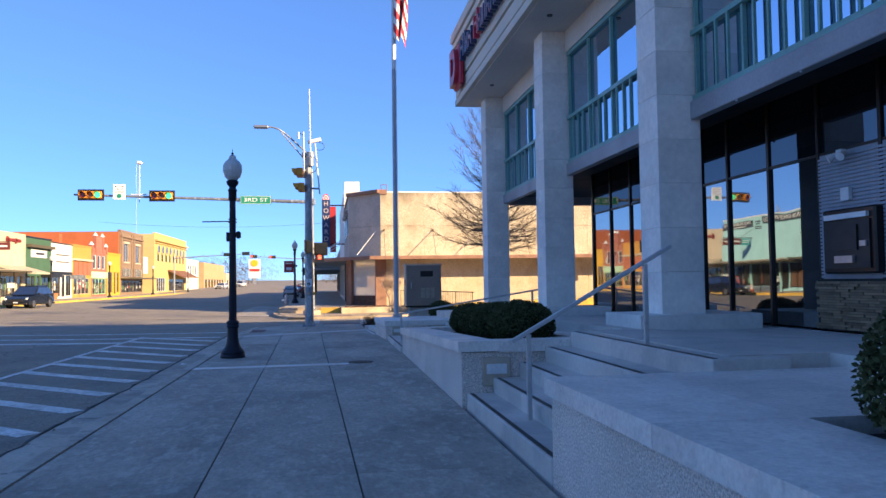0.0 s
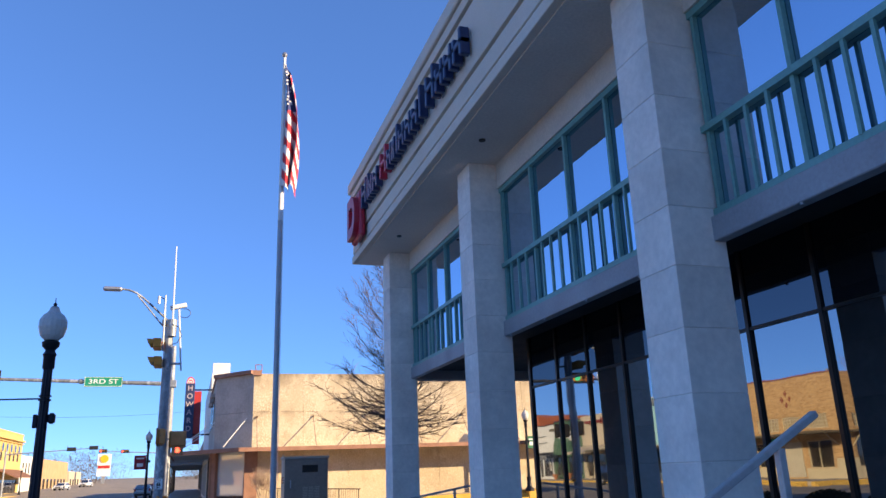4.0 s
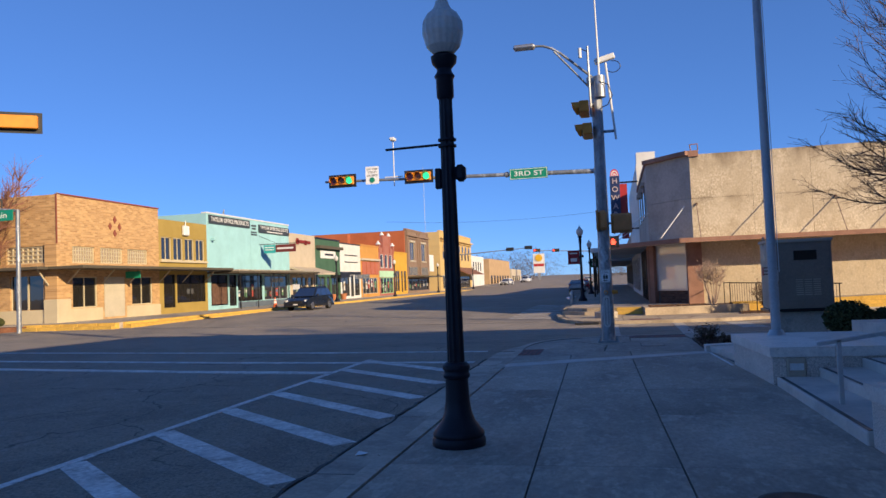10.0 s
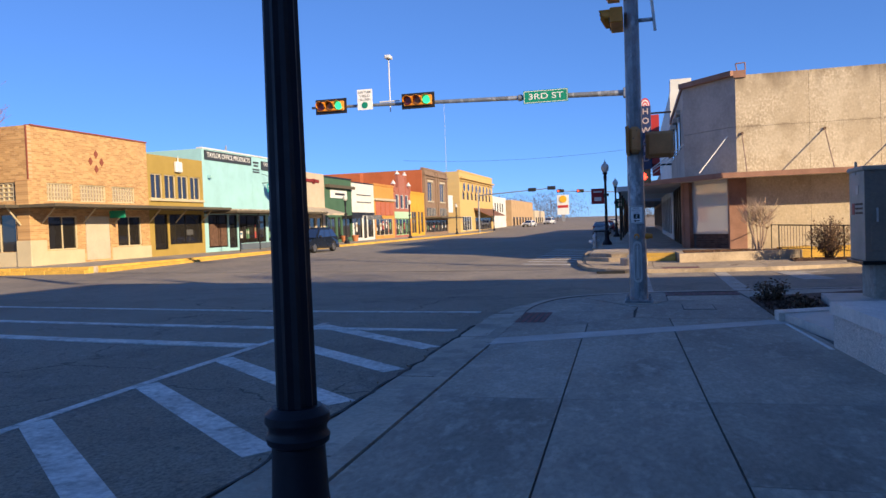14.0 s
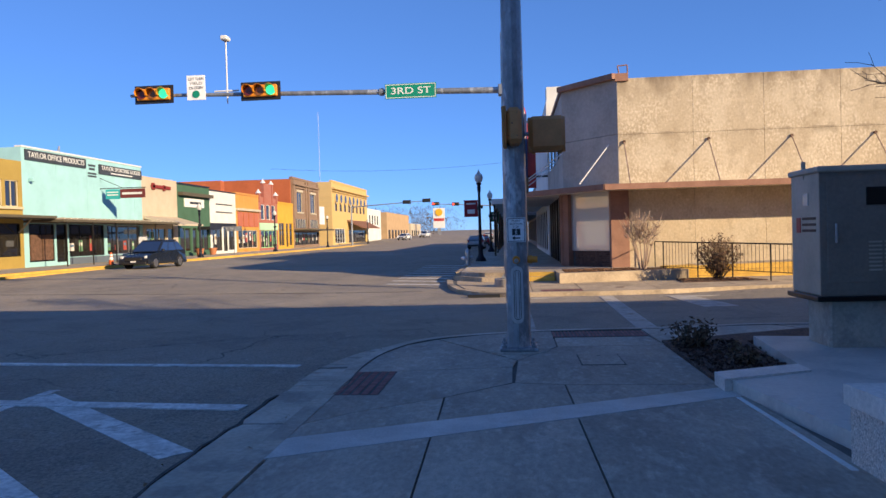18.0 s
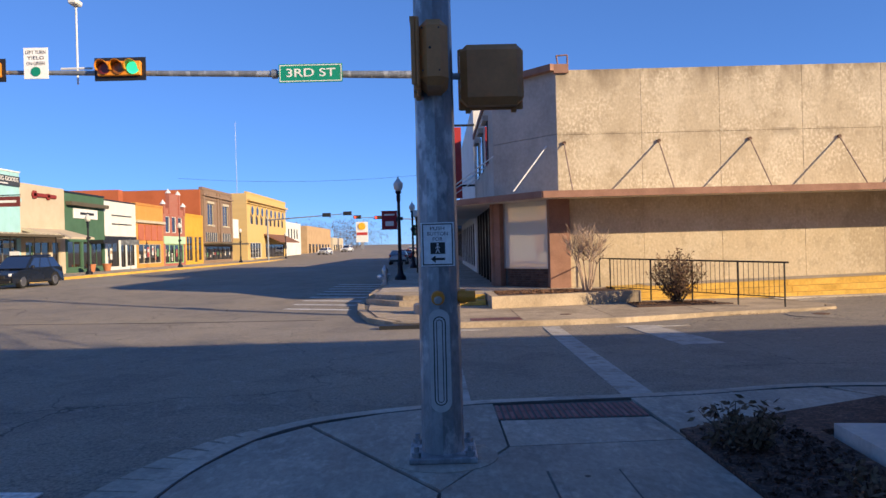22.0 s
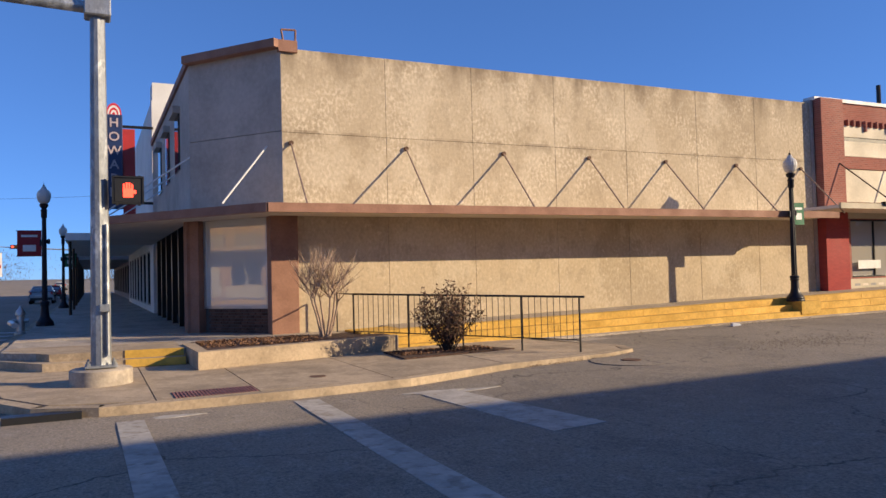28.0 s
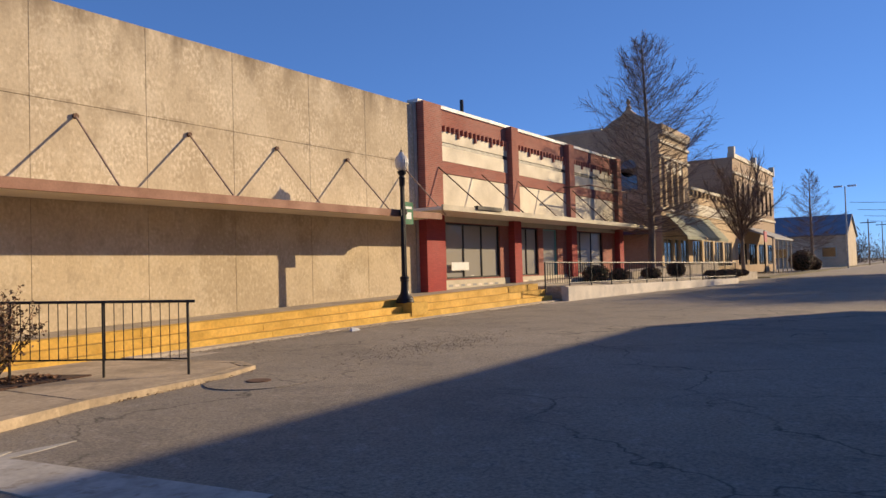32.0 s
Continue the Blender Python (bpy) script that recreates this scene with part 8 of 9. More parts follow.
for p, q in south:
    w = part("side_window", M().box(p, q, 46.86, 46.9, 0.95, 2.85), SHOPGLASS, bc, "dark plate glass")
    for k in (0.0, 0.5, 1.0):
        part("mullion", M().box(p + (q - p) * k - 0.04, p + (q - p) * k + 0.04, 46.8, 46.87, 0.95, 2.85), IV, w)
    c = part("clerestory", M().box(p - 0.2, q + 0.2, 46.86, 46.9, 3.55, 4.5), BLINDG, bc, "gridded clerestory window")
    for k in range(9):
        x_ = p - 0.2 + (q - p + 0.4) * k / 8
        part("bar", M().box(x_ - 0.035, x_ + 0.035, 46.78, 46.87, 3.55, 4.5), IV, c)
    for zz in (3.57, 3.79, 4.02, 4.25, 4.46):
        part("bar", M().box(p - 0.2, q + 0.2, 46.77, 46.86, zz - 0.035, zz + 0.035), IV, c)
part("corner_pier", M().box(WX - 0.75, WX + 0.08, 46.6, 47.6, 0.1, 4.6, 0.03), ORB, bc, "thick buff brick corner pier")
part("pier_base", M().box(WX - 0.8, WX + 0.12, 46.55, 47.65, 0.1, 1.5, 0.03), IV, bc, "ivory pier base")
part("corner_strip", M().box(WX - 0.03, WX + 0.03, 46.67, 46.73, 4.6, 7.35), BRICKRED, bc)
for i, (yy, h_) in enumerate(((49.2, 0.45), (53.8, 0.35))):
    part("roof_vent", M().cyl((WX - 2, yy, 7.3), (WX - 2, yy, 7.4 + h_), 0.09, 0.09, 8), GALV, bc)
hs_ = thing("hanging_sign", (-29.6, 52.2, 2.85), "small teal green sign hung under the shop canopy", "sign")
part("panel", M().box(-30.15, -29.1, 52.17, 52.23, 2.62, 3.04, 0.01), GREENSIGN, hs_)
for x_ in (-29.95, -29.3):
    part("hanger", M().cyl((x_, 52.2, 3.03), (x_, 52.2, 3.16), 0.012, 0.012, 6), DARKMET, hs_)
bed_w = thing("planting_bed", (-36, 44.8, 0), "red-brown mulch bed with low shrubs beside the corner shop", "planting bed")
part("mulch", M().prism([(-52, 43.2), (-31.2, 43.2), (-30.2, 44.6), (-30.2, 46.5), (-52, 46.5)], -0.3, 0.14), mat("red_mulch", (0.22, 0.09, 0.045), 1.0, big=(3, 0.3), fine=(30, 0.4), bump=(20, 0.8)), bed_w)
for i, (x, r, h_) in enumerate(((-37.8, 0.7, 1.1), (-36.9, 0.45, 0.6), (-34.6, 0.5, 0.7), (-34.0, 0.4, 0.5), (-32.6, 0.4, 0.5))):
    shrub("low_shrub", x, 44.6, 0.12, r, h_, LEAF, "low green shrub in the red mulch bed", 900, 0.06, 90 + i, "west corner shrubs")
for a_, b_ in ((47.9, 49.8), (50.3, 52.4), (52.9, 55.0)):
    for zz in (3.78, 4.02, 4.26):
        part("clerestory_bar", M().box(WX - 0.17, WX - 0.08, a_ + 0.06, b_ - 0.06, zz - 0.025, zz + 0.025), IV, bc, "ivory glazing bar")
for dy, dz in ((-0.45, 0), (0.45, 0), (0, 0.42), (0, -0.42)):
    dm = M().prism([(0.17, 0), (0, 0.24), (-0.17, 0), (0, -0.24)], 0, 0.04)
    dm.v = [(WX + c, 51.7 + dy + a, 5.85 + dz + b) for a, b, c in dm.v]
    part("diamond", dm, BRICKRED, bc, "red brick diamond")
part("door_leaf", M().box(WX - 0.1, WX + 0.02, 50.65, 52.55, 0.3, 2.72, 0.01), CREAMF, bc, "tan panelled entrance")
west_can = thing("shop_canopy", (-29, 60, 3.2), "dark flat canopy on braces along the shops", "canopy")
DKCAN = pmat("dark_canopy", (0.09, 0.075, 0.05))
part("deck", M().box(WX, WX + 2.2, 46.0, 62.5, 3.15, 3.3), DKCAN, west_can)
part("deck", M().box(-52, WX - 0.004, 45.2, 46.65, 3.15, 3.3), DKCAN, west_can)
for x in (-31.0, -34.2, -37.2, -40.2, -43.2):
    part("brace", M().cyl((x, 46.6, 2.3), (x, 45.8, 3.15), 0.05, 0.05, 6), IV, west_can)
part("deck", M().box(WX, WX + 2.6, 62.5, 78.5, 2.95, 3.1), DKCAN, west_can)
for i in range(24):
    part("rafter", M().box(WX + 0.1, WX + 2.6, 62.6 + i * 0.66, 62.72 + i * 0.66, 3.1, 3.2), KERB, west_can)
for yy in (47.4, 50.4, 53.0, 56.2, 59, 62):
    part("brace", M().cyl((WX + 0.05, yy, 2.35), (WX + 0.9, yy, 3.15), 0.04, 0.04, 6), IV, west_can)
MUS = pmat("mustard_render", (0.36, 0.25, 0.06))
ms = west("mustard_shop", 56.3, 62.5, 6.7, MUS, "mustard-painted shop with four upper windows", [(56.6 + 1.45 * i, 57.8 + 1.45 * i, 3.9, 5.5, "window", IV, 2) for i in range(4)] + [(56.8, 58.2, 0.6, 2.9, "door", DARKMET, 1), (58.4, 62.2, 0.9, 2.9, "shop_window", DARKMET, 2)], None)
part("ledge", M().box(WX, WX + 0.15, 56.4, 62.4, 3.75, 3.9), IV, ms)
wb_ = thing("wall_lantern", (WX + 0.1, 59.5, 6), "white lantern-shaped sign on the shop front", "sign")
part("panel", M().box(WX + 0.02, WX + 0.25, 59.1, 59.8, 5.7, 6.4, 0.05).cyl((WX + 0.12, 59.45, 6.4), (WX + 0.12, 59.45, 6.8), 0.05, 0.02, 6), WHITEP, wb_)
TQ = pmat("turquoise_siding", (0.32, 0.58, 0.61))
tq = west("turquoise_shop", 62.5, 77.4, 7.6, TQ, "turquoise-fronted shop with dark sign boards", [(63.0, 65.6, 0.5, 2.9, "shop_window", DARKMET, 2), (65.8, 67.0, 0.4, 2.9, "door", DARKMET, 1), (67.2, 71.6, 0.7, 2.9, "shop_window", DARKMET, 3), (72.0, 76.9, 0.7, 2.9, "shop_window", ALU, 3)], WHITEP, 0.1)
for yy in (63.2, 64.4):
    part("wood_panel", M().box(WX - 0.11, WX - 0.02, yy, yy + 1.05, 0.6, 2.2), RUST, tq, "brown boarded window panel")
for yy in (66.0, 69.6, 73.2, 76.2):
    part("seam", M().box(WX - 0.004, WX + 0.012, yy - 0.02, yy + 0.02, 3.2, 7.6), TQ, tq, "thin panel seam")
for yy in (63.2, 76.9):
    part("bracket_lamp", M().box(WX, WX + 0.35, yy - 0.12, yy + 0.12, 5.5, 5.75, 0.03), TQ, tq)
for i in range(6):
    part("post", M().cyl((WX + 2.45, 63 + 2.9 * i, 0.19), (WX + 2.45, 63 + 2.9 * i, 3.0), 0.045, 0.045, 6), DARKMET, tq, "slim dark canopy post")
SLATE = pmat("slate_sign", (0.035, 0.045, 0.06))
part("base_wall", M().box(WX, WX + 0.04, 67.2, 77.3, 0.2, 0.66), pmat("slate_blue", (0.1, 0.13, 0.17)), tq)
s1 = thing("shop_sign", (WX + 0.1, 66, 7.1), "dark sign board reading TAYLOR OFFICE PRODUCTS in white", "sign")
part("board", M().box(WX + 0.02, WX + 0.1, 62.8, 69.4, 6.85, 7.5), SLATE, s1)
lettering("letters", "TAYLOR OFFICE PRODUCTS", 0.5, facing(WX + 0.11, 66.1, 7.18, 90), WHITEP, s1, depth=0.01, width=6.1)
s2 = thing("shop_sign", (WX + 0.1, 74, 7.0), "dark sign board reading TAYLOR SPORTING GOODS in white", "sign")
part("board", M().box(WX + 0.02, WX + 0.1, 71.1, 77.3, 6.6, 7.3), SLATE, s2)
lettering("letters", "TAYLOR SPORTING GOODS", 0.42, facing(WX + 0.11, 74.2, 7.05, 90), WHITEP, s2, depth=0.01, width=5.7)
part("small_line", M().box(WX + 0.1, WX + 0.11, 72.6, 75.8, 6.7, 6.78), WHITEP, s2)
part("year_marks", M().box(WX + 0.02, WX + 0.03, 69.8, 70.7, 7.05, 7.2).box(WX + 0.02, WX + 0.03, 69.9, 70.6, 6.8, 6.95).box(WX + 0.02, WX + 0.03, 69.7, 70.8, 6.5, 6.62).box(WX + 0.02, WX + 0.03, 69.7, 70.8, 6.3, 6.42), SLATE, s2)
s3 = thing("hanging_sign", (WX + 0.8, 71, 5.2), "teal and dark red hanging shop sign on a bracket", "sign")
part("teal_panel", M().box(WX + 0.45, WX + 1.5, 71.2, 71.3, 4.75, 5.45), pmat("teal_sign", (0.02, 0.35, 0.36)), s3)
part("red_panel", M().box(WX + 1.55, WX + 3.4, 71.2, 71.3, 4.8, 5.45), pmat("dark_red_sign", (0.14, 0.02, 0.02)), s3)
part("print", M().box(WX + 1.7, WX + 3.2, 71.17, 71.2, 5.05, 5.2).box(WX + 0.55, WX + 1.4, 71.17, 71.2, 5.0, 5.08).box(WX + 0.55, WX + 1.4, 71.17, 71.2, 5.2, 5.28), WHITEP, s3)
part("bracket", M().box(WX, WX + 3.45, 71.23, 71.27, 5.5, 5.56).cyl((WX, 71.25, 6.3), (WX + 1.8, 71.25, 5.5), 0.02, 0.02, 5), DARKMET, s3)
rf = thing("roof_mast", (-36, 75, 7.5), "small steel frame on the roof", "roof frame")
part("frame", M().pipe([(-36, 74, 7.0), (-36, 75.2, 9.3), (-36, 75.4, 7.0)], 0.05, 6), GALV, rf)
CRM = pmat("cream_render", (0.5, 0.42, 0.31))
cs = west("cream_shop", 77.4, 83.8, 6.95, CRM, "cream-fronted shop with a red script sign and shed awning", [(78.0, 81.5, 0.6, 2.7, "shop_window", CREAMF, 3), (81.8, 83.0, 0.4, 2.7, "door", CREAMF, 1)], None)
part("shed_awning", M().add([(WX, 77.5, 3.7), (WX, 83.7, 3.7), (WX + 2.4, 83.7, 3.0), (WX + 2.4, 77.5, 3.0), (WX, 77.5, 3.5), (WX, 83.7, 3.5), (WX + 2.4, 83.7, 2.85), (WX + 2.4, 77.5, 2.85)], [(0, 3, 2, 1), (4, 5, 6, 7), (0, 1, 5, 4), (2, 3, 7, 6), (0, 4, 7, 3), (1, 2, 6, 5)]), CRM, cs)
part("script_sign", M().box(WX + 0.02, WX + 0.15, 78.9, 82.4, 6.05, 6.35, 0.05).box(WX + 0.02, WX + 0.15, 79.0, 79.5, 5.9, 6.5, 0.05).box(WX + 0.02, WX + 0.15, 81.0, 81.4, 5.9, 6.4, 0.05), pmat("dark_red_letters", (0.22, 0.02, 0.02)), cs, "dark red script letters")
GRN = pmat("dark_green_render", (0.05, 0.12, 0.07))
gs_ = west("green_shop", 83.8, 91.0, 6.7, GRN, "dark green shop with a white name board", [(84.2, 86.6, 0.6, 2.8, "shop_window", GRN, 2), (86.9, 88.0, 0.4, 2.8, "door", GRN, 1), (88.3, 90.7, 0.6, 2.8, "shop_window", GRN, 2)], BLACKSIG, 0.15)
part("name_board", M().box(WX, WX + 0.08, 85.2, 89.5, 4.7, 5.5), WHITEP, gs_)
part("board_print", M().box(WX + 0.08, WX + 0.09, 86.3, 88.8, 5.0, 5.22), BLACKSIG, gs_)
part("awning", M().box(WX, WX + 1.2, 88.0, 91.0, 2.6, 2.9), BLACKSIG, gs_)
part("cornice", M().box(WX, WX + 0.5, 84, 90.9, 5.7, 6.0), DKCAN, gs_, "dark brown cornice")
ws_ = west("white_shop", 91.0, 98.0, 6.5, pmat("white_render", (0.66, 0.66, 0.62)), "white-painted shop over a black shop front", [(91.5, 94.0, 0.5, 2.9, "shop_window", BLACKSIG, 2), (94.4, 95.5, 0.4, 2.9, "door", BLACKSIG, 1), (95.8, 97.6, 0.5, 2.9, "shop_window", BLACKSIG, 2)], BLACKSIG, 0.12)
part("black_front", M().box(WX, WX + 0.06, 91.0, 98.0, 2.95, 3.3), BLACKSIG, ws_)
for zz in (4.4, 5.2):
    part("sign_line", M().box(WX + 0.02, WX + 0.1, 92.5, 96.8, zz, zz + 0.08), BLACKSIG, ws_)
og = west("orange_shop", 98.0, 105.4, 6.5, pmat("orange_render", (0.55, 0.27, 0.06)), "orange-painted shop with red panels", [(98.6, 104.8, 0.6, 2.6, "shop_window", CREAMF, 4)], pmat("orange_cap", (0.5, 0.22, 0.05)), 0.25)
FRD = pmat("faded_red", (0.4, 0.12, 0.07))
for i in range(4):
    part("red_panel", M().box(WX, WX + 0.1, 98.5 + 1.7 * i, 99.9 + 1.7 * i, 3.0, 4.6), FRD, og, "faded red panel")
part("cornice", M().box(WX, WX + 0.3, 98.0, 105.4, 4.75, 5.0), CREAMF, og)
ro = west("ornate_red_shop", 105.4, 112.5, 6.6, brick_mat("rose_brick", (0.36, 0.1, 0.07), (0.28, 0.08, 0.055), (0.36, 0.22, 0.17), "x"), "ornate red brick shop with white pinnacles and a mint front", [(106.2, 107.6, 3.9, 5.7, "window", WHITEP, 1), (108.2, 109.6, 3.9, 5.7, "window", WHITEP, 1), (110.2, 111.6, 3.9, 5.7, "window", WHITEP, 1), (106, 112, 0.5, 2.6, "shop_window", pmat("mint_frame", (0.3, 0.6, 0.3)), 4)], None)
part("centre_gable", M().box(WX - 0.3, WX, 107.4, 110.5, 6.6, 8.3), bpy.data.materials["rose_brick"], ro)
for yy, zz in ((105.7, 7.3), (107.4, 8.6), (110.5, 8.6), (112.2, 7.3)):
    part("pinnacle", M().box(WX - 0.3, WX + 0.12, yy - 0.22, yy + 0.22, 6.0, zz - 0.3), bpy.data.materials["rose_brick"], ro, "rose brick pinnacle")
    part("pinnacle_cap", M().cyl((WX - 0.08, yy, zz - 0.3), (WX - 0.08, yy, zz + 0.2), 0.36, 0.02, 8), WHITEP, ro, "white pointed cap")
part("mint_band", M().box(WX, WX + 0.08, 105.5, 112.4, 2.65, 3.5), pmat("mint_paint", (0.4, 0.62, 0.42)), ro)
gd = west("gold_shop", 112.5, 119.3, 6.0, pmat("gold_render", (0.6, 0.33, 0.035)), "golden yellow painted shop", [(113, 115.5, 0.6, 3.6, "shop_window", YELLOWK, 2), (116, 117.2, 0.4, 3.6, "door", YELLOWK, 1), (117.5, 119, 0.6, 3.6, "window", YELLOWK, 1)], pmat("gold_cap", (0.55, 0.3, 0.03)), 0.3)
BRW = brick_mat("brown_brick_west", (0.24, 0.15, 0.1), (0.19, 0.12, 0.08), (0.26, 0.2, 0.15), "x")
bw = west("brown_block", 119.3, 133.0, 9.7, BRW, "two-storey brown brick block with cream windows", [(121.5, 124.0, 5.2, 8.0, "window", CREAMF, 2), (128.5, 131, 5.2, 8.0, "window", CREAMF, 2), (120, 132.5, 0.6, 2.4, "shop_window", DARKMET, 6)], BRW, 0.3)
part("red_side_wall", M().box(-52, WX - 0.2, 119.0, 119.28, 5.0, 9.6), pmat("red_side", (0.42, 0.11, 0.04)), bw, "orange-red side wall")
part("cornice", M().box(WX, WX + 0.28, 119.3, 133.0, 8.9, 9.15, 0.02).box(WX, WX + 0.14, 119.3, 133.0, 8.5, 8.62), BRW, bw, "corbelled brick cornice")
for yy in (119.5, 125.6, 126.9, 132.2):
    part("pilaster", M().box(WX, WX + 0.16, yy, yy + 0.55, 3.0, 9.6), BRW, bw, "shallow brick pilaster")
for a_, c_ in ((121.5, 124.0), (128.5, 131)):
    part("lintel", M().box(WX, WX + 0.12, a_ - 0.2, c_ + 0.2, 8.0, 8.3), CREAMF, bw, "pale stone lintel")
    part("sill", M().box(WX, WX + 0.16, a_ - 0.2, c_ + 0.2, 5.02, 5.2), CREAMF, bw, "pale stone sill")
part("transom_glass", M().box(WX, WX + 0.05, 120.2, 132.4, 3.0, 4.2), SHOPGLASS, bw, "dark transom glass")
for i in range(15):
    part("transom_bar", M().box(WX, WX + 0.09, 120.2 + 0.84 * i, 120.3 + 0.84 * i, 3.0, 4.2), CREAMF, bw)
part("porch", M().box(WX, WX + 2.5, 119.5, 132.8, 2.6, 2.8), DKCAN, bw)
part("white_sign", M().box(WX, WX + 0.15, 133.2, 136, 3.6, 6.4), WHITEP, bw)
rt = west("red_roof_block", 99.0, 118.8, 6.2, pmat("red_rear", (0.42, 0.11, 0.04)), "long orange-red rear wall above the shops")
rt.location.x -= 6
part("rear_wall", M().box(-60, WX - 1, 96.5, 97.5, 6.0, 7.9), bpy.data.materials["red_rear"], bw)
YB = brick_mat("yellow_brick", (0.6, 0.4, 0.14), (0.5, 0.33, 0.11), (0.5, 0.38, 0.2), "x")
yb = west("yellow_block", 142.0, 172.0, 10.8, YB, "two-storey pale yellow brick block with arched upper windows", [(144 + 3.4 * i, 145.6 + 3.4 * i, 6, 8.2, "window", DARKMET, 1) for i in range(8)] + [(143.5, 151, 0.5, 3.0, "shop_window", WHITEP, 4), (154, 170, 0.5, 2.8, "shop_window", DARKMET, 6)], YB, 0.3)
part("cornice", M().box(WX, WX + 0.5, 142, 172, 9.6, 9.9, 0.02).box(WX, WX + 0.3, 142, 172, 9.2, 9.35), YB, yb, "deep brick cornice")
for i in range(8):
    part("arch_hood", M().cyl((WX, 144.8 + 3.4 * i, 8.2), (WX + 0.14, 144.8 + 3.4 * i, 8.2), 1.0, 1.0, 16), YB, yb, "round brick arch hood")
    part("arch_light", M().cyl((WX + 0.14, 144.8 + 3.4 * i, 8.2), (WX + 0.16, 144.8 + 3.4 * i, 8.2), 0.75, 0.75, 16), SHOPGLASS, yb, "arched window head")
part("side_wall", M().box(-48, WX, 141.7, 142, 0, 10.8), YB, yb)
part("porch", M().add([(WX, 153, 4.6), (WX, 171, 4.6), (WX + 2.8, 171, 3.2), (WX + 2.8, 153, 3.2), (WX, 153, 4.4), (WX, 171, 4.4), (WX + 2.8, 171, 3.05), (WX + 2.8, 153, 3.05)], [(0, 3, 2, 1), (4, 5, 6, 7), (0, 1, 5, 4), (2, 3, 7, 6), (0, 4, 7, 3), (1, 2, 6, 5)]), pmat("brown_awning", (0.2, 0.09, 0.05)), yb)
west("white_block", 172, 188, 7.3, bpy.data.materials["white_render"], "white two-storey shop block", [(174 + 3 * i, 175.5 + 3 * i, 4, 6, "window", DARKMET, 1) for i in range(4)], None)
west("tan_block", 196, 234, 7.2, pmat("tan_render", (0.45, 0.3, 0.16)), "tan brick block far along the street", [(198 + 5 * i, 201 + 5 * i, 0.8, 3.0, "window", DARKMET, 2) for i in range(7)], None)
west("low_block", 238, 262, 5.0, CRM, "low cream building far along the street", [(240 + 5 * i, 243 + 5 * i, 0.8, 3.0, "window", DARKMET, 2) for i in range(4)], None)

rng = random.Random(77)
goods = [pmat("goods_white", (0.6, 0.58, 0.54)), pmat("goods_red", (0.35, 0.06, 0.05)), pmat("goods_blue", (0.08, 0.16, 0.26)), pmat("goods_tan", (0.35, 0.25, 0.15)), pmat("goods_green", (0.1, 0.22, 0.12))]
for y0_, y1_, zb_ in ((67.4, 71.4, 0.75), (72.2, 76.7, 0.75), (78.2, 81.3, 0.65), (91.7, 93.8, 0.55), (98.8, 104.6, 0.65), (106.2, 111.8, 0.55), (120.3, 132.2, 0.65)):
    yy = y0_
    while yy < y1_ - 0.5:
        w_, h_ = rng.uniform(0.25, 0.6), rng.uniform(0.25, 1.1)
        dsp = thing("window_poster", (WX - 0.1, yy + w_ / 2, zb_ + 0.5), "small printed poster in the shop window", "poster", "shop window posters")
        z_ = zb_ + 0.2 + rng.uniform(0, 0.6)
        part("sheet", M().box(WX - 0.118, WX - 0.108, yy, yy + w_, z_, z_ + h_), goods[rng.randrange(5)], dsp)
        part("print", M().box(WX - 0.108, WX - 0.105, yy + 0.05, yy + w_ - 0.05, z_ + h_ * 0.5, z_ + h_ * 0.8), goods[rng.randrange(5)], dsp)
        yy += w_ + rng.uniform(0.2, 1.0)
# east side of the main street, beyond the corner building
eb = block("white_theatre", "x", 1.35, 62.0, 84.0, 8.9, 20, pmat("white_stucco", (0.7, 0.69, 0.66)), "white two-storey theatre front", 0.15, [(64 + 2.8 * i, 66.2 + 2.8 * i, 0.4, 2.8, "shop_window", DARKMET, 2) for i in range(7)], None, 0.2, 1)
part("chimney", M().box(1.4, 2.6, 62.2, 63.4, 8.9, 9.7), bpy.data.materials["white_stucco"], eb)
e2 = block("shop_row", "x", 1.6, 84.0, 130.0, 6.0, 20, pmat("grey_row", (0.3, 0.27, 0.24)), "row of low shaded shop fronts", 0.15, [(85.5 + 4.4 * i, 89 + 4.4 * i, 0.5, 2.8, "shop_window", DARKMET, 3) for i in range(10)], None, 0.2, 1)
ec = thing("shop_canopy", (0, 80, 3.2), "white-edged canopy on posts over the walk", "canopy")
part("deck", M().box(-1.9, 1.35, 63, 84, 3.2, 3.5), WHITEP, ec)
part("deck", M().box(-1.8, 1.6, 85, 128, 3.0, 3.25), GREYROOF, ec)
for i in range(10):
    part("post", M().cyl((-1.75, 64 + 7 * i, 0.1), (-1.75, 64 + 7 * i, 3.2), 0.06, 0.06, 6), DARKMET, ec)

# ---------------------------------------------------------------- vehicles
TYRE = mat("tyre_rubber", (0.015, 0.015, 0.015), 0.9, bump=None)
RIM = mat("alloy_rim", (0.5, 0.5, 0.52), 0.3, 0.9, bump=None)
CARGLASS = mirror_glass("car_glass", (0.8, 0.82, 0.85), (0.015, 0.017, 0.02), 0.3)


def paint(name, c):
    return mat(name, c, 0.25, 0.1, big=(1, 0.03), fine=(60, 0.02), bump=None)


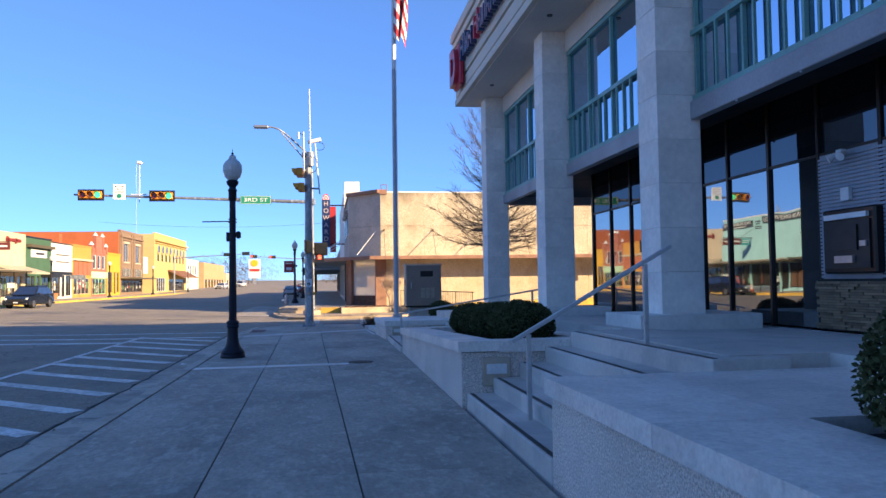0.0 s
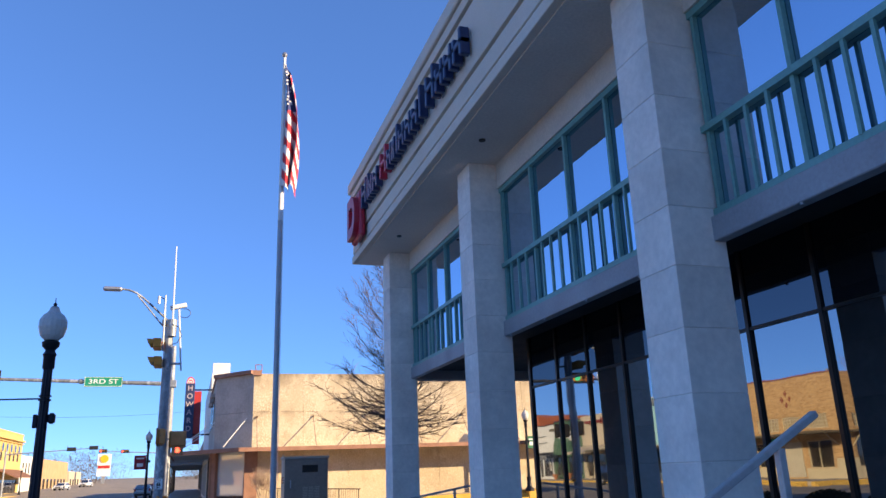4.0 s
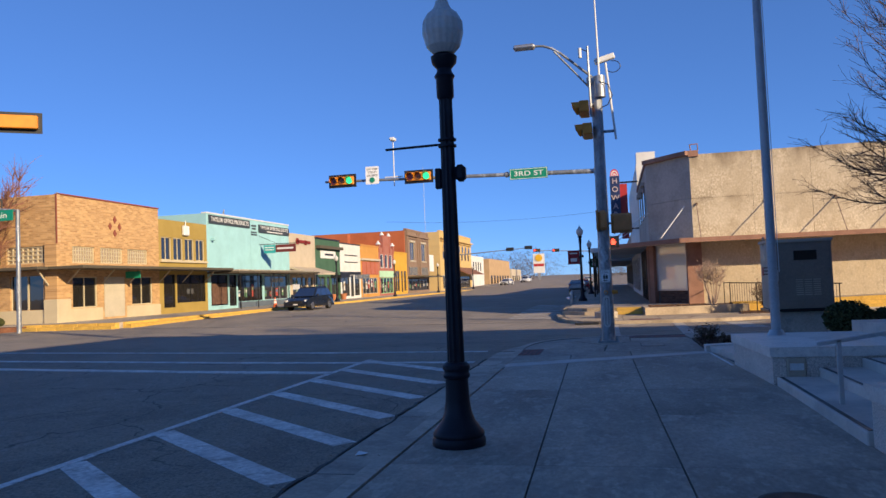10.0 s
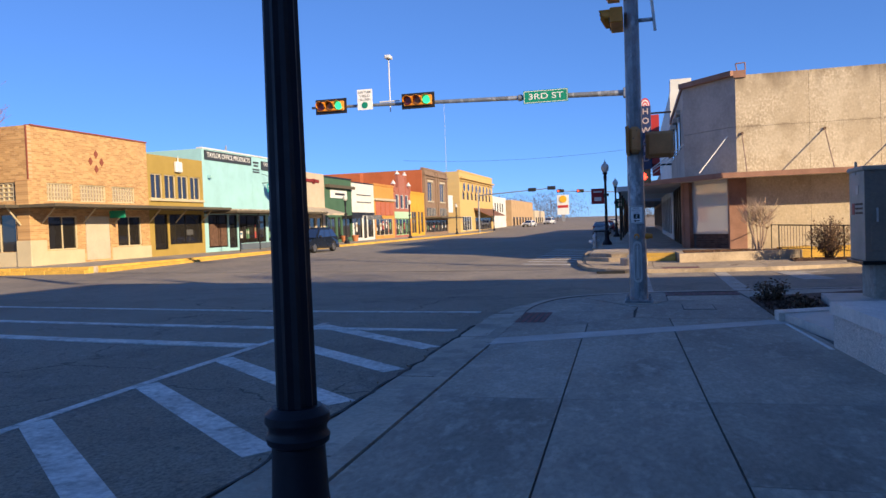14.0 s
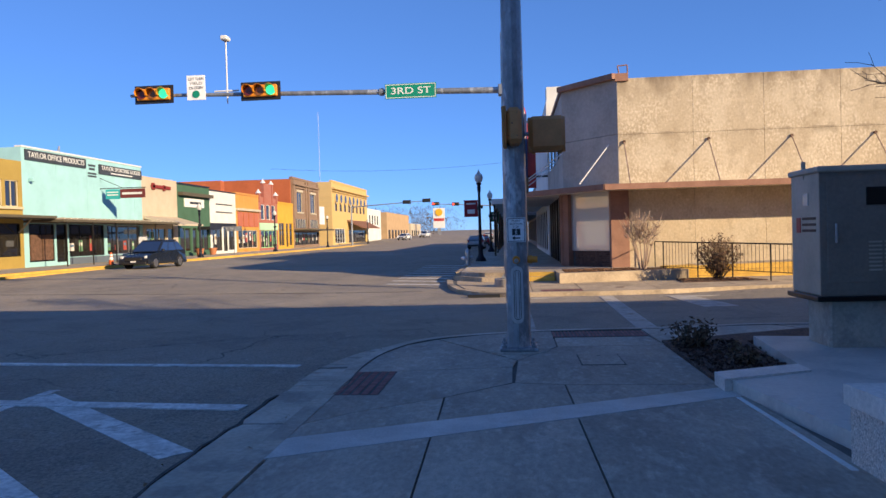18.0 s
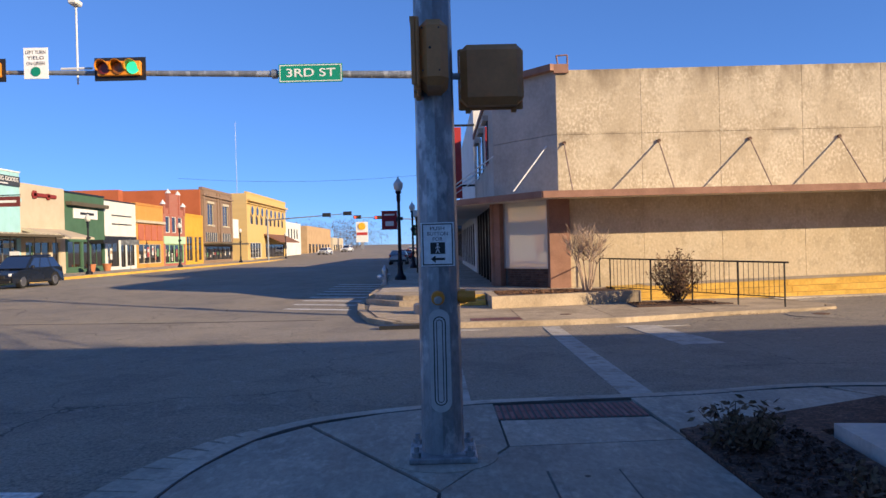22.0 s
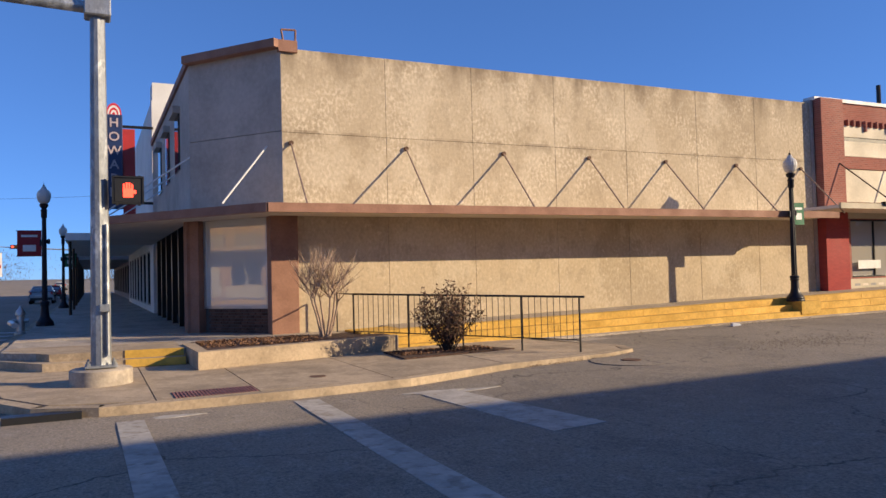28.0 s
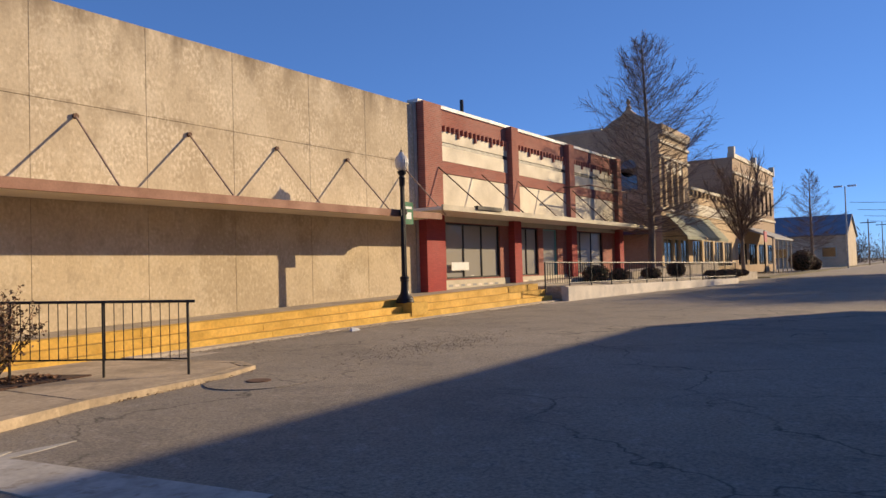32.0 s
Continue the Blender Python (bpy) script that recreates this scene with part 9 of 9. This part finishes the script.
def car(x, y, z, yaw, m_, label, suv=True, group="parked cars", L=4.6, W=1.82):
    """Built with its nose along +x."""
    s = thing("car", (0, 0, 0), label, "car", group)
    H_ = 1.66 if suv else 1.42
    belt = 0.98 if suv else 0.88
    low = [(-L / 2, 0.35), (-L / 2 - 0.02, 0.7), (-L / 2 + 0.05, belt), (-1.1, belt + 0.02), (0.75, belt - 0.02), (L / 2 - 0.55, belt - 0.12), (L / 2 - 0.1, belt - 0.28), (L / 2, 0.55), (L / 2 - 0.04, 0.3), (-L / 2 + 0.05, 0.28)]
    def extr(poly, w0, w1, k=1.0):
        n = len(poly)
        v = [(a, -w0 / 2, b) for a, b in poly] + [(a, w0 / 2, b) for a, b in poly]
        return v, [(i, (i + 1) % n, n + (i + 1) % n, n + i) for i in range(n)][::1] + [tuple(range(n)), tuple(range(n, 2 * n))[::-1]]
    v, f = extr(low, W, W)
    v = [(a, b * (0.93 if c > belt - 0.3 and abs(a) > L / 2 - 0.3 else 1), c) for a, b, c in v]
    shell = [part("body", M().add(v, [t[::-1] for t in f]), m_, s)]
    cab = [(-L / 2 + 0.12, belt), (-L / 2 + (0.6 if suv else 0.75), H_ - 0.1), (-0.9, H_), (0.2, H_ - 0.04), (1.05, belt - 0.02)]
    n = len(cab)
    v = [(a, -W / 2 * (0.97 if b <= belt else 0.76), b) for a, b in cab] + [(a, W / 2 * (0.97 if b <= belt else 0.76), b) for a, b in cab]
    f = [(i, n + i, n + (i + 1) % n, (i + 1) % n) for i in range(n)] + [tuple(range(n)), tuple(range(n, 2 * n))[::-1]]
    shell.append(part("cabin", M().add(v, f), m_, s, "painted cabin shell"))
    for ob, wd in zip(shell, (0.09, 0.07)):
        bv = ob.modifiers.new("round", "BEVEL")
        bv.width, bv.segments, bv.limit_method, bv.angle_limit = wd, 3, "ANGLE", radians(20)

    def pane(name, pts, lift):
        m = M().add([tuple(p) for p in pts], [(0, 1, 2, 3)])
        nrm = (Vector(pts[1]) - Vector(pts[0])).cross(Vector(pts[2]) - Vector(pts[0])).normalized()
        if nrm.dot(Vector(lift)) < 0:
            nrm = -nrm
        back = [tuple(Vector(p) - nrm * 0.02) for p in pts]
        m.v = [tuple(Vector(p) + nrm * 0.012) for p in pts] + back
        m.f = [(0, 1, 2, 3), (7, 6, 5, 4), (0, 4, 5, 1), (1, 5, 6, 2), (2, 6, 7, 3), (3, 7, 4, 0)]
        part(name, m, CARGLASS, s, "dark car window")

    xr0, xr1 = -L / 2 + (0.6 if suv else 0.75), 0.2
    wy0, wy1 = W / 2 * 0.97, W / 2 * 0.76
    for sy in (-1, 1):
        for a0, a1, b0, b1 in ((0.06, 0.32, 0.04, 0.3), (0.35, 0.64, 0.34, 0.66), (0.67, 0.94, 0.7, 0.97)):
            lo = lambda k: (-L / 2 + 0.12 + (1.05 + L / 2 - 0.12) * k, sy * (wy0 * 0.93 + wy1 * 0.07), belt + 0.05)
            hi = lambda k: (xr0 + (xr1 - xr0) * k, sy * (wy0 * 0.12 + wy1 * 0.88), H_ - 0.14)
            pane("side_window", [lo(a0), lo(a1), hi(b1), hi(b0)], (0, sy, 0))
    pane("windscreen", [(1.0, -wy0 * 0.88, belt + 0.02), (1.0, wy0 * 0.88, belt + 0.02), (0.27, wy1 * 0.92, H_ - 0.09), (0.27, -wy1 * 0.92, H_ - 0.09)], (1, 0, 0.5))
    pane("rear_window", [(-L / 2 + 0.16, -wy0 * 0.85, belt + 0.1), (-L / 2 + 0.16, wy0 * 0.85, belt + 0.1), (xr0 - 0.03, wy1 * 0.9, H_ - 0.15), (xr0 - 0.03, -wy1 * 0.9, H_ - 0.15)], (-1, 0, 0.3))
    part("roof", M().box(xr0 + 0.15, 0.15, -W * 0.36, W * 0.36, H_ - 0.06, H_ + 0.015, 0.02), m_, s)
    for sy in (-1, 1):
        part("sill_trim", M().box(-L / 2 + 0.3, L / 2 - 0.3, sy * (W / 2 + 0.004) - 0.01, sy * (W / 2 + 0.004) + 0.01, 0.28, 0.4), BLACKSIG, s)
        for wx in (-L / 2 + 0.85, L / 2 - 0.88):
            arch = M()
            for j in range(8):
                a0, a1 = math.pi * j / 8, math.pi * (j + 1) / 8
                arch.add([(wx + r_ * math.cos(a_), sy * (W / 2 + o_), 0.34 + r_ * math.sin(a_)) for a_ in (a0, a1) for r_ in (0.36, 0.43) for o_ in (-0.02, 0.012)], [(0, 2, 6, 4), (1, 5, 7, 3), (2, 3, 7, 6), (0, 4, 5, 1)])
            part("wheel_arch", arch, BLACKSIG, s)
    for wx in (-L / 2 + 0.85, L / 2 - 0.88):
        for sy in (-1, 1):
            wh = part("wheel", M().cyl((wx, sy * (W / 2 - 0.22), 0.34), (wx, sy * (W / 2 + 0.01), 0.34), 0.34, 0.34, 20), TYRE, s, "black tyre", smooth=True)
            part("rim", M().cyl((wx, sy * (W / 2), 0.34), (wx, sy * (W / 2 + 0.02), 0.34), 0.26, 0.23, 16), RIM, wh)
    for sy in (-1, 1):
        part("headlight", M().box(L / 2 - 0.32, L / 2 - 0.02, sy * 0.82 - 0.16 * (sy > 0), sy * 0.82 + 0.16 * (sy < 0) , 0.62, 0.76, 0.03), WHITEP, s, "clear headlight")
        part("tail_light", M().box(-L / 2 - 0.03, -L / 2 + 0.1, sy * 0.82 - 0.14 * (sy > 0), sy * 0.82 + 0.14 * (sy < 0), 0.75, 1.0, 0.02), REDP, s, "red tail light")
        part("mirror", M().box(0.7, 0.85, sy * (W / 2 + 0.02), sy * (W / 2 + 0.2), belt, belt + 0.16, 0.03), m_, s)
    part("grille", M().box(L / 2 - 0.05, L / 2 + 0.015, -0.5, 0.5, 0.5, 0.68, 0.01), BLACKSIG, s)
    part("plate", M().box(L / 2, L / 2 + 0.025, -0.16, 0.16, 0.38, 0.48), WHITEP, s, "number plate with no readable text")
    part("bumper", M().box(L / 2 - 0.12, L / 2 + 0.03, -W * 0.44, W * 0.44, 0.27, 0.42, 0.03).box(-L / 2 - 0.05, -L / 2 + 0.1, -W * 0.44, W * 0.44, 0.3, 0.5, 0.03), BLACKSIG, s)
    s.matrix_basis = pose(x, y, z, 0, 0, yaw)
    return s


car(-22.4, 62.8, road_z(-22.4, 62.8), -93, paint("navy_paint", (0.012, 0.017, 0.03)), "dark navy sport utility vehicle parked at the kerb")
WHT = paint("white_car_paint", (0.65, 0.65, 0.65))
SIL = paint("silver_car_paint", (0.4, 0.41, 0.42))
car(-23.5, 176, road_z(-23.5, 176), -100, WHT, "white car parked far along the street", False)
car(-22.5, 205, road_z(-22.5, 205), -100, WHT, "white van parked far along the street", True)
car(-5.5, 170, road_z(-5.5, 170), 90, SIL, "silver car on the main street", False)
car(-4.6, 100, road_z(-4.6, 100), 90, SIL, "silver car parked by the east walk", False)
car(-4.6, 118, road_z(-4.6, 118), 90, paint("red_car_paint", (0.3, 0.02, 0.02)), "red car parked by the east walk", False)
for i, (x, y) in enumerate(((58, 15), (62, 15), (66, 15.5), (96, 50.5))):
    car(x, y, -0.05, 90, (SIL, WHT, SIL, WHT)[i], "pale car parked beyond the oaks", i % 2 == 0)

# ---------------------------------------------------------------- small street things
TERRA = pmat("terracotta", (0.42, 0.16, 0.07))
for yy in (85.6, 88.6):
    pot = thing("plant_pot", (-29.3, yy, 0.19), "terracotta plant pot in front of the green shop", "plant pot", "plant pots")
    part("pot", M().lathe([(0.26, 0.19), (0.36, 0.75), (0.4, 0.76), (0.4, 0.84), (0.3, 0.84), (0.28, 0.76)], 14, (-29.3, yy, 0)), TERRA, pot, smooth=True)
    part("soil", M().cyl((-29.3, yy, 0.6), (-29.3, yy, 0.78), 0.28, 0.29, 12), SOIL, pot)
for yy, wd, z0_, mm, lb in ((85.0, 0.75, 2.35, GALV, "grey sign backs on a post at the kerb"), (68.2, 0.3, 1.5, WHITEP, "small white sign on a thin post")):
    spt = thing("sign_post", (-25.8, yy, 0.19), lb, "sign post")
    part("post", M().cyl((-25.8, yy, 0.1), (-25.8, yy, z0_ + 0.5), 0.03, 0.03, 8), GALV, spt)
    part("sign_panel", M().box(-25.8 - wd, -25.8 + wd, yy - 0.035, yy - 0.03, z0_, z0_ + 0.42), mm, spt)
hy = thing("fire_hydrant", (-2.75, 53.0, 0.1), "pale silver fire hydrant at the kerb", "fire hydrant")
part("barrel", M().lathe([(0.16, -0.05), (0.16, 0.05), (0.11, 0.08), (0.1, 0.5), (0.13, 0.52), (0.13, 0.58), (0.1, 0.66), (0.04, 0.72), (0.03, 0.78)], 14, (-2.75, 53.0, 0.1)), ALU, hy, smooth=True)
part("outlet", M().cyl((-2.95, 53.0, 0.47), (-2.55, 53.0, 0.47), 0.06, 0.06, 10).cyl((-2.75, 51.3, 0.42), (-3.0, 53.0, 0.42), 0.075, 0.075, 10), ALU, hy)
ORG = mat("cone_orange", (0.7, 0.12, 0.02), 0.6, bump=None)
cn = thing("traffic_cone", (-25.4, 63.3, 0.2), "orange traffic cone with white bands on the kerb", "traffic cone")
part("base", M().box(-25.6, -25.2, 63.1, 63.5, 0.2, 0.25), BLACKSIG, cn)
part("cone", M().lathe([(0.16, 0.05), (0.05, 0.75), (0.03, 0.78)], 14, (-25.4, 63.3, 0.2)), ORG, cn, smooth=True)
part("band", M().lathe([(0.118, 0.33), (0.095, 0.5)], 14, (-25.4, 63.3, 0.2)).lathe([(0.088, 0.56), (0.075, 0.66)], 14, (-25.4, 63.3, 0.2)), WHITEP, cn, smooth=True)
mp_ = thing("street_name_sign", (-27.4, 40.5, 0), "green street name sign reading Main on a steel pole", "sign")
part("pole", M().cyl((-27.4, 40.5, 0), (-27.4, 40.5, 5.75), 0.11, 0.09, 10), GALV, mp_, smooth=True)
part("panel", M().box(-28.9, -27.5, 40.3, 40.34, 5.25, 5.75), GREENSIGN, mp_)
lettering("letters", "Main", 0.4, facing(-28.25, 40.295, 5.5, 0), WHITEP, mp_, depth=0.004, width=0.85)
# mast arm from the near south-west corner, with its two heads seen from this side
wm = mast(-27.6, 24.0, 0.1, 0.16, 0.11, 7.2, label="galvanised signal pole with a mast arm at the south-west corner")
part("mast_arm", M().cyl((-27.6, 24, 6.1), (-16.3, 28.0, 6.4), 0.1, 0.05, 10), GALV, wm, smooth=True)
signal_flat(-16.25, 28.2, 6.4, 0, 215)
signal_flat(-20.2, 26.9, 6.35, 0, 215)
signal_flat(-29.0, 40.4, 6.05, 0, 35)
part("side_arm", M().cyl((-27.4, 40.5, 5.7), (-34, 40.5, 6.5), 0.06, 0.05, 8), GALV, mp_)
# stop sign and poles down the side street
so = thing("stop_sign", (47.5, 26.5, 0), "red octagonal stop sign on a post", "stop sign")
pg = [(0.38 * math.cos(math.pi / 8 + i * math.pi / 4), 0.38 * math.sin(math.pi / 8 + i * math.pi / 4)) for i in range(8)]
o8 = M().prism(pg, 0, 0.02)
o8.v = [(47.5 - c, 26.5 - a, 2.3 + b) for a, b, c in o8.v]
part("plate", o8, REDP, so)
lettering("letters", "STOP", 0.28, pose(47.47, 26.5, 2.3, 90, 0, -90), WHITEP, so, depth=0.003, width=0.55)
part("post", M().cyl((47.53, 26.5, -0.1), (47.53, 26.5, 2.7), 0.035, 0.035, 6), RUST, so)
lpst = thing("street_lamp", (110, 41.8, 0), "tall double-headed steel street light", "street lamp")
part("pole", M().cyl((110, 41.8, -0.1), (110, 41.8, 10.6), 0.12, 0.07, 8), GALV, lpst)
for sy in (-1, 1):
    part("lamp_head", M().box(109.8, 110.2, 41.8 + sy * 0.3, 41.8 + sy * 1.3, 10.5, 10.7, 0.03), ALU, lpst)
for i, x in enumerate((70.5, 72.8)):
    gbx = thing("utility_box", (x, 20.4, 0), "dark green steel utility box on the verge", "utility box", "utility boxes")
    part("body", M().box(x - 0.6, x + 0.6, 20.0, 20.9, -0.1, 1.0, 0.04), pmat("dark_green_steel", (0.03, 0.07, 0.05)), gbx)
    part("lid", M().box(x - 0.64, x + 0.64, 19.96, 20.94, 1.0, 1.06, 0.02), bpy.data.materials["dark_green_steel"], gbx)
for x in (62.0, 68.0):
    bol = thing("bollard", (x, 22.9, 0), "yellow-green steel bollard on the verge", "bollard", "bollards")
    part("post", M().cyl((x, 22.9, -0.1), (x, 22.9, 1.0), 0.09, 0.09, 10), GRASS, bol)
    part("cap", M().lathe([(0.09, 0), (0.06, 0.05), (0.01, 0.07)], 10, (x, 22.9, 1.0)), GRASS, bol, smooth=True)
wbld = block("white_store", "x", 70, 8, 24, 5.2, 30, bpy.data.materials["white_render"], "low white store beyond the oaks", 0.0, [(9 + 3.6 * i, 12 + 3.6 * i, 0.6, 3.0, "window", DARKMET, 3) for i in range(4)], None, 0.2, 1)
for i, (x, y, h) in enumerate(((130, 27, 8), (160, 27, 9), (200, 26, 9), (150, 42, 8), (190, 42, 9))):
    u = thing("utility_pole", (x, y, 0), "wooden utility pole with a cross arm", "utility pole", "utility poles")
    part("pole", M().cyl((x, y, -0.2), (x, y, h), 0.12, 0.08, 8), BARK, u)
    part("cross_arm", M().box(x - 0.06, x + 0.06, y - 1.2, y + 1.2, h - 0.7, h - 0.55), BARK_D, u)
for i in range(4):
    cbl = thing("overhead_cable", (140, 34, 8 + i), "thin black overhead cable across the street", "cable", "overhead cables")
    pts_ = [(118 + 12 * i, 42 - 22 * k / 10, 9 - 0.4 * i - 1.2 * (1 - (2 * k / 10 - 1) ** 2) * 0.4) for k in range(11)]
    part("cable", M().pipe(pts_, 0.03, 4), BLACKSIG, cbl)
mc = thing("overhead_cable", (-14, 120, 9), "thin black overhead cable across the main street", "cable", "overhead cables")
part("cable", M().pipe([(-33 + 3.5 * k, 118, 11 - 0.8 * (1 - (2 * k / 10 - 1) ** 2)) for k in range(11)], 0.014, 4), BLACKSIG, mc)
# signals further up the main street
for (ya, xa, xb, lit) in ((136, -26, -13.5, 0), (150, -2.5, -14.5, 1)):
    fm_ = mast(xa, ya, 0.1, 0.16, 0.1, 7.0, label="signal pole with a mast arm further up the main street")
    part("mast_arm", M().cyl((xa, ya, 6.2), (xb, ya, 6.9), 0.1, 0.05, 8), GALV, fm_)
    signal_flat(xb + (0.5 if xb < xa else -0.5), ya - 0.2, 6.9, lit, 180 if lit == 0 else 0, shell=BLACKSIG)
    signal_flat(xb + (4.0 if xb < xa else -3.6), ya - 0.2, 6.75, lit, 180 if lit == 0 else 0, shell=BLACKSIG)
fsn = thing("fuel_sign", (-22, 245, 0), "tall white and yellow fuel station sign", "sign")
part("panel", M().box(-24.5, -21, 245, 245.4, 3.5, 9.5), WHITEP, fsn)
part("emblem", M().cyl((-22.75, 244.95, 8.2), (-22.75, 244.8, 8.2), 1.1, 1.1, 18), pmat("emblem_yellow", (0.7, 0.4, 0.02)), fsn)
part("stripe", M().box(-24.3, -21.2, 244.9, 245, 5.6, 6.4), REDP, fsn)
part("post", M().box(-23.2, -22.3, 245.1, 245.3, 1.5, 3.5), GALV, fsn)
tw = thing("radio_mast", (-50, 210, 0), "slender lattice radio mast far behind the shops", "radio mast")
part("mast", M().cyl((-50, 210, 0), (-50, 210, 34), 0.07, 0.04, 4), GALV, tw)

# far woods and fields on the skyline
FW = mat("far_woods", (0.16, 0.125, 0.1), 1.0, big=(0.1, 0.3), fine=(2, 0.3), bump=None)
rng = random.Random(21)
fw = M()
for (x0, x1, y0, y1, n) in ((-60, 45, 255, 420, 230), (260, 460, -40, 120, 220), (135, 240, 46, 80, 120), (170, 260, 0, 22, 60)):
    for _ in range(n):
        x, y, h = rng.uniform(x0, x1), rng.uniform(y0, y1), rng.uniform(4, 8)
        if y0 > 200:
            h *= 1.5
        if y0 > 200 and -26 < x < -3 and y < 400:
            continue
        zz = road_z(x, y)
        for k in range(70):
            a, u = rng.uniform(0, 6.28), rng.uniform(-1, 1)
            r = h * 0.5 * math.sqrt(1.05 - u * u * 0.8) * rng.uniform(0.5, 1)
            e = Vector((x + r * math.cos(a), y + r * math.sin(a), zz + h * 0.48 + h * 0.52 * u))
            d = Vector((rng.uniform(-1, 1), rng.uniform(-1, 1), rng.uniform(0, 1.4))).normalized() * rng.uniform(0.5, 1.0)
            w = Vector((-d.y, d.x, 0.1)) * 0.14
            fw.add([e - d - w * 0.3, e + w, e + d, e - w], [(0, 1, 2, 3)])
solid("far_woods", fw, FW, "bare winter woods on the skyline", "woods", "stuff")
solid("verge", M().prism([(60, 42.5), (400, 42.5), (400, 43.8), (60, 43.8)], -0.3, 0.05).prism([(28, 24.6), (28, 14), (400, 14), (400, 24.6)][::-1], -0.3, 0.0), GRASS, "dry winter grass beside the street", "grass", "structure")
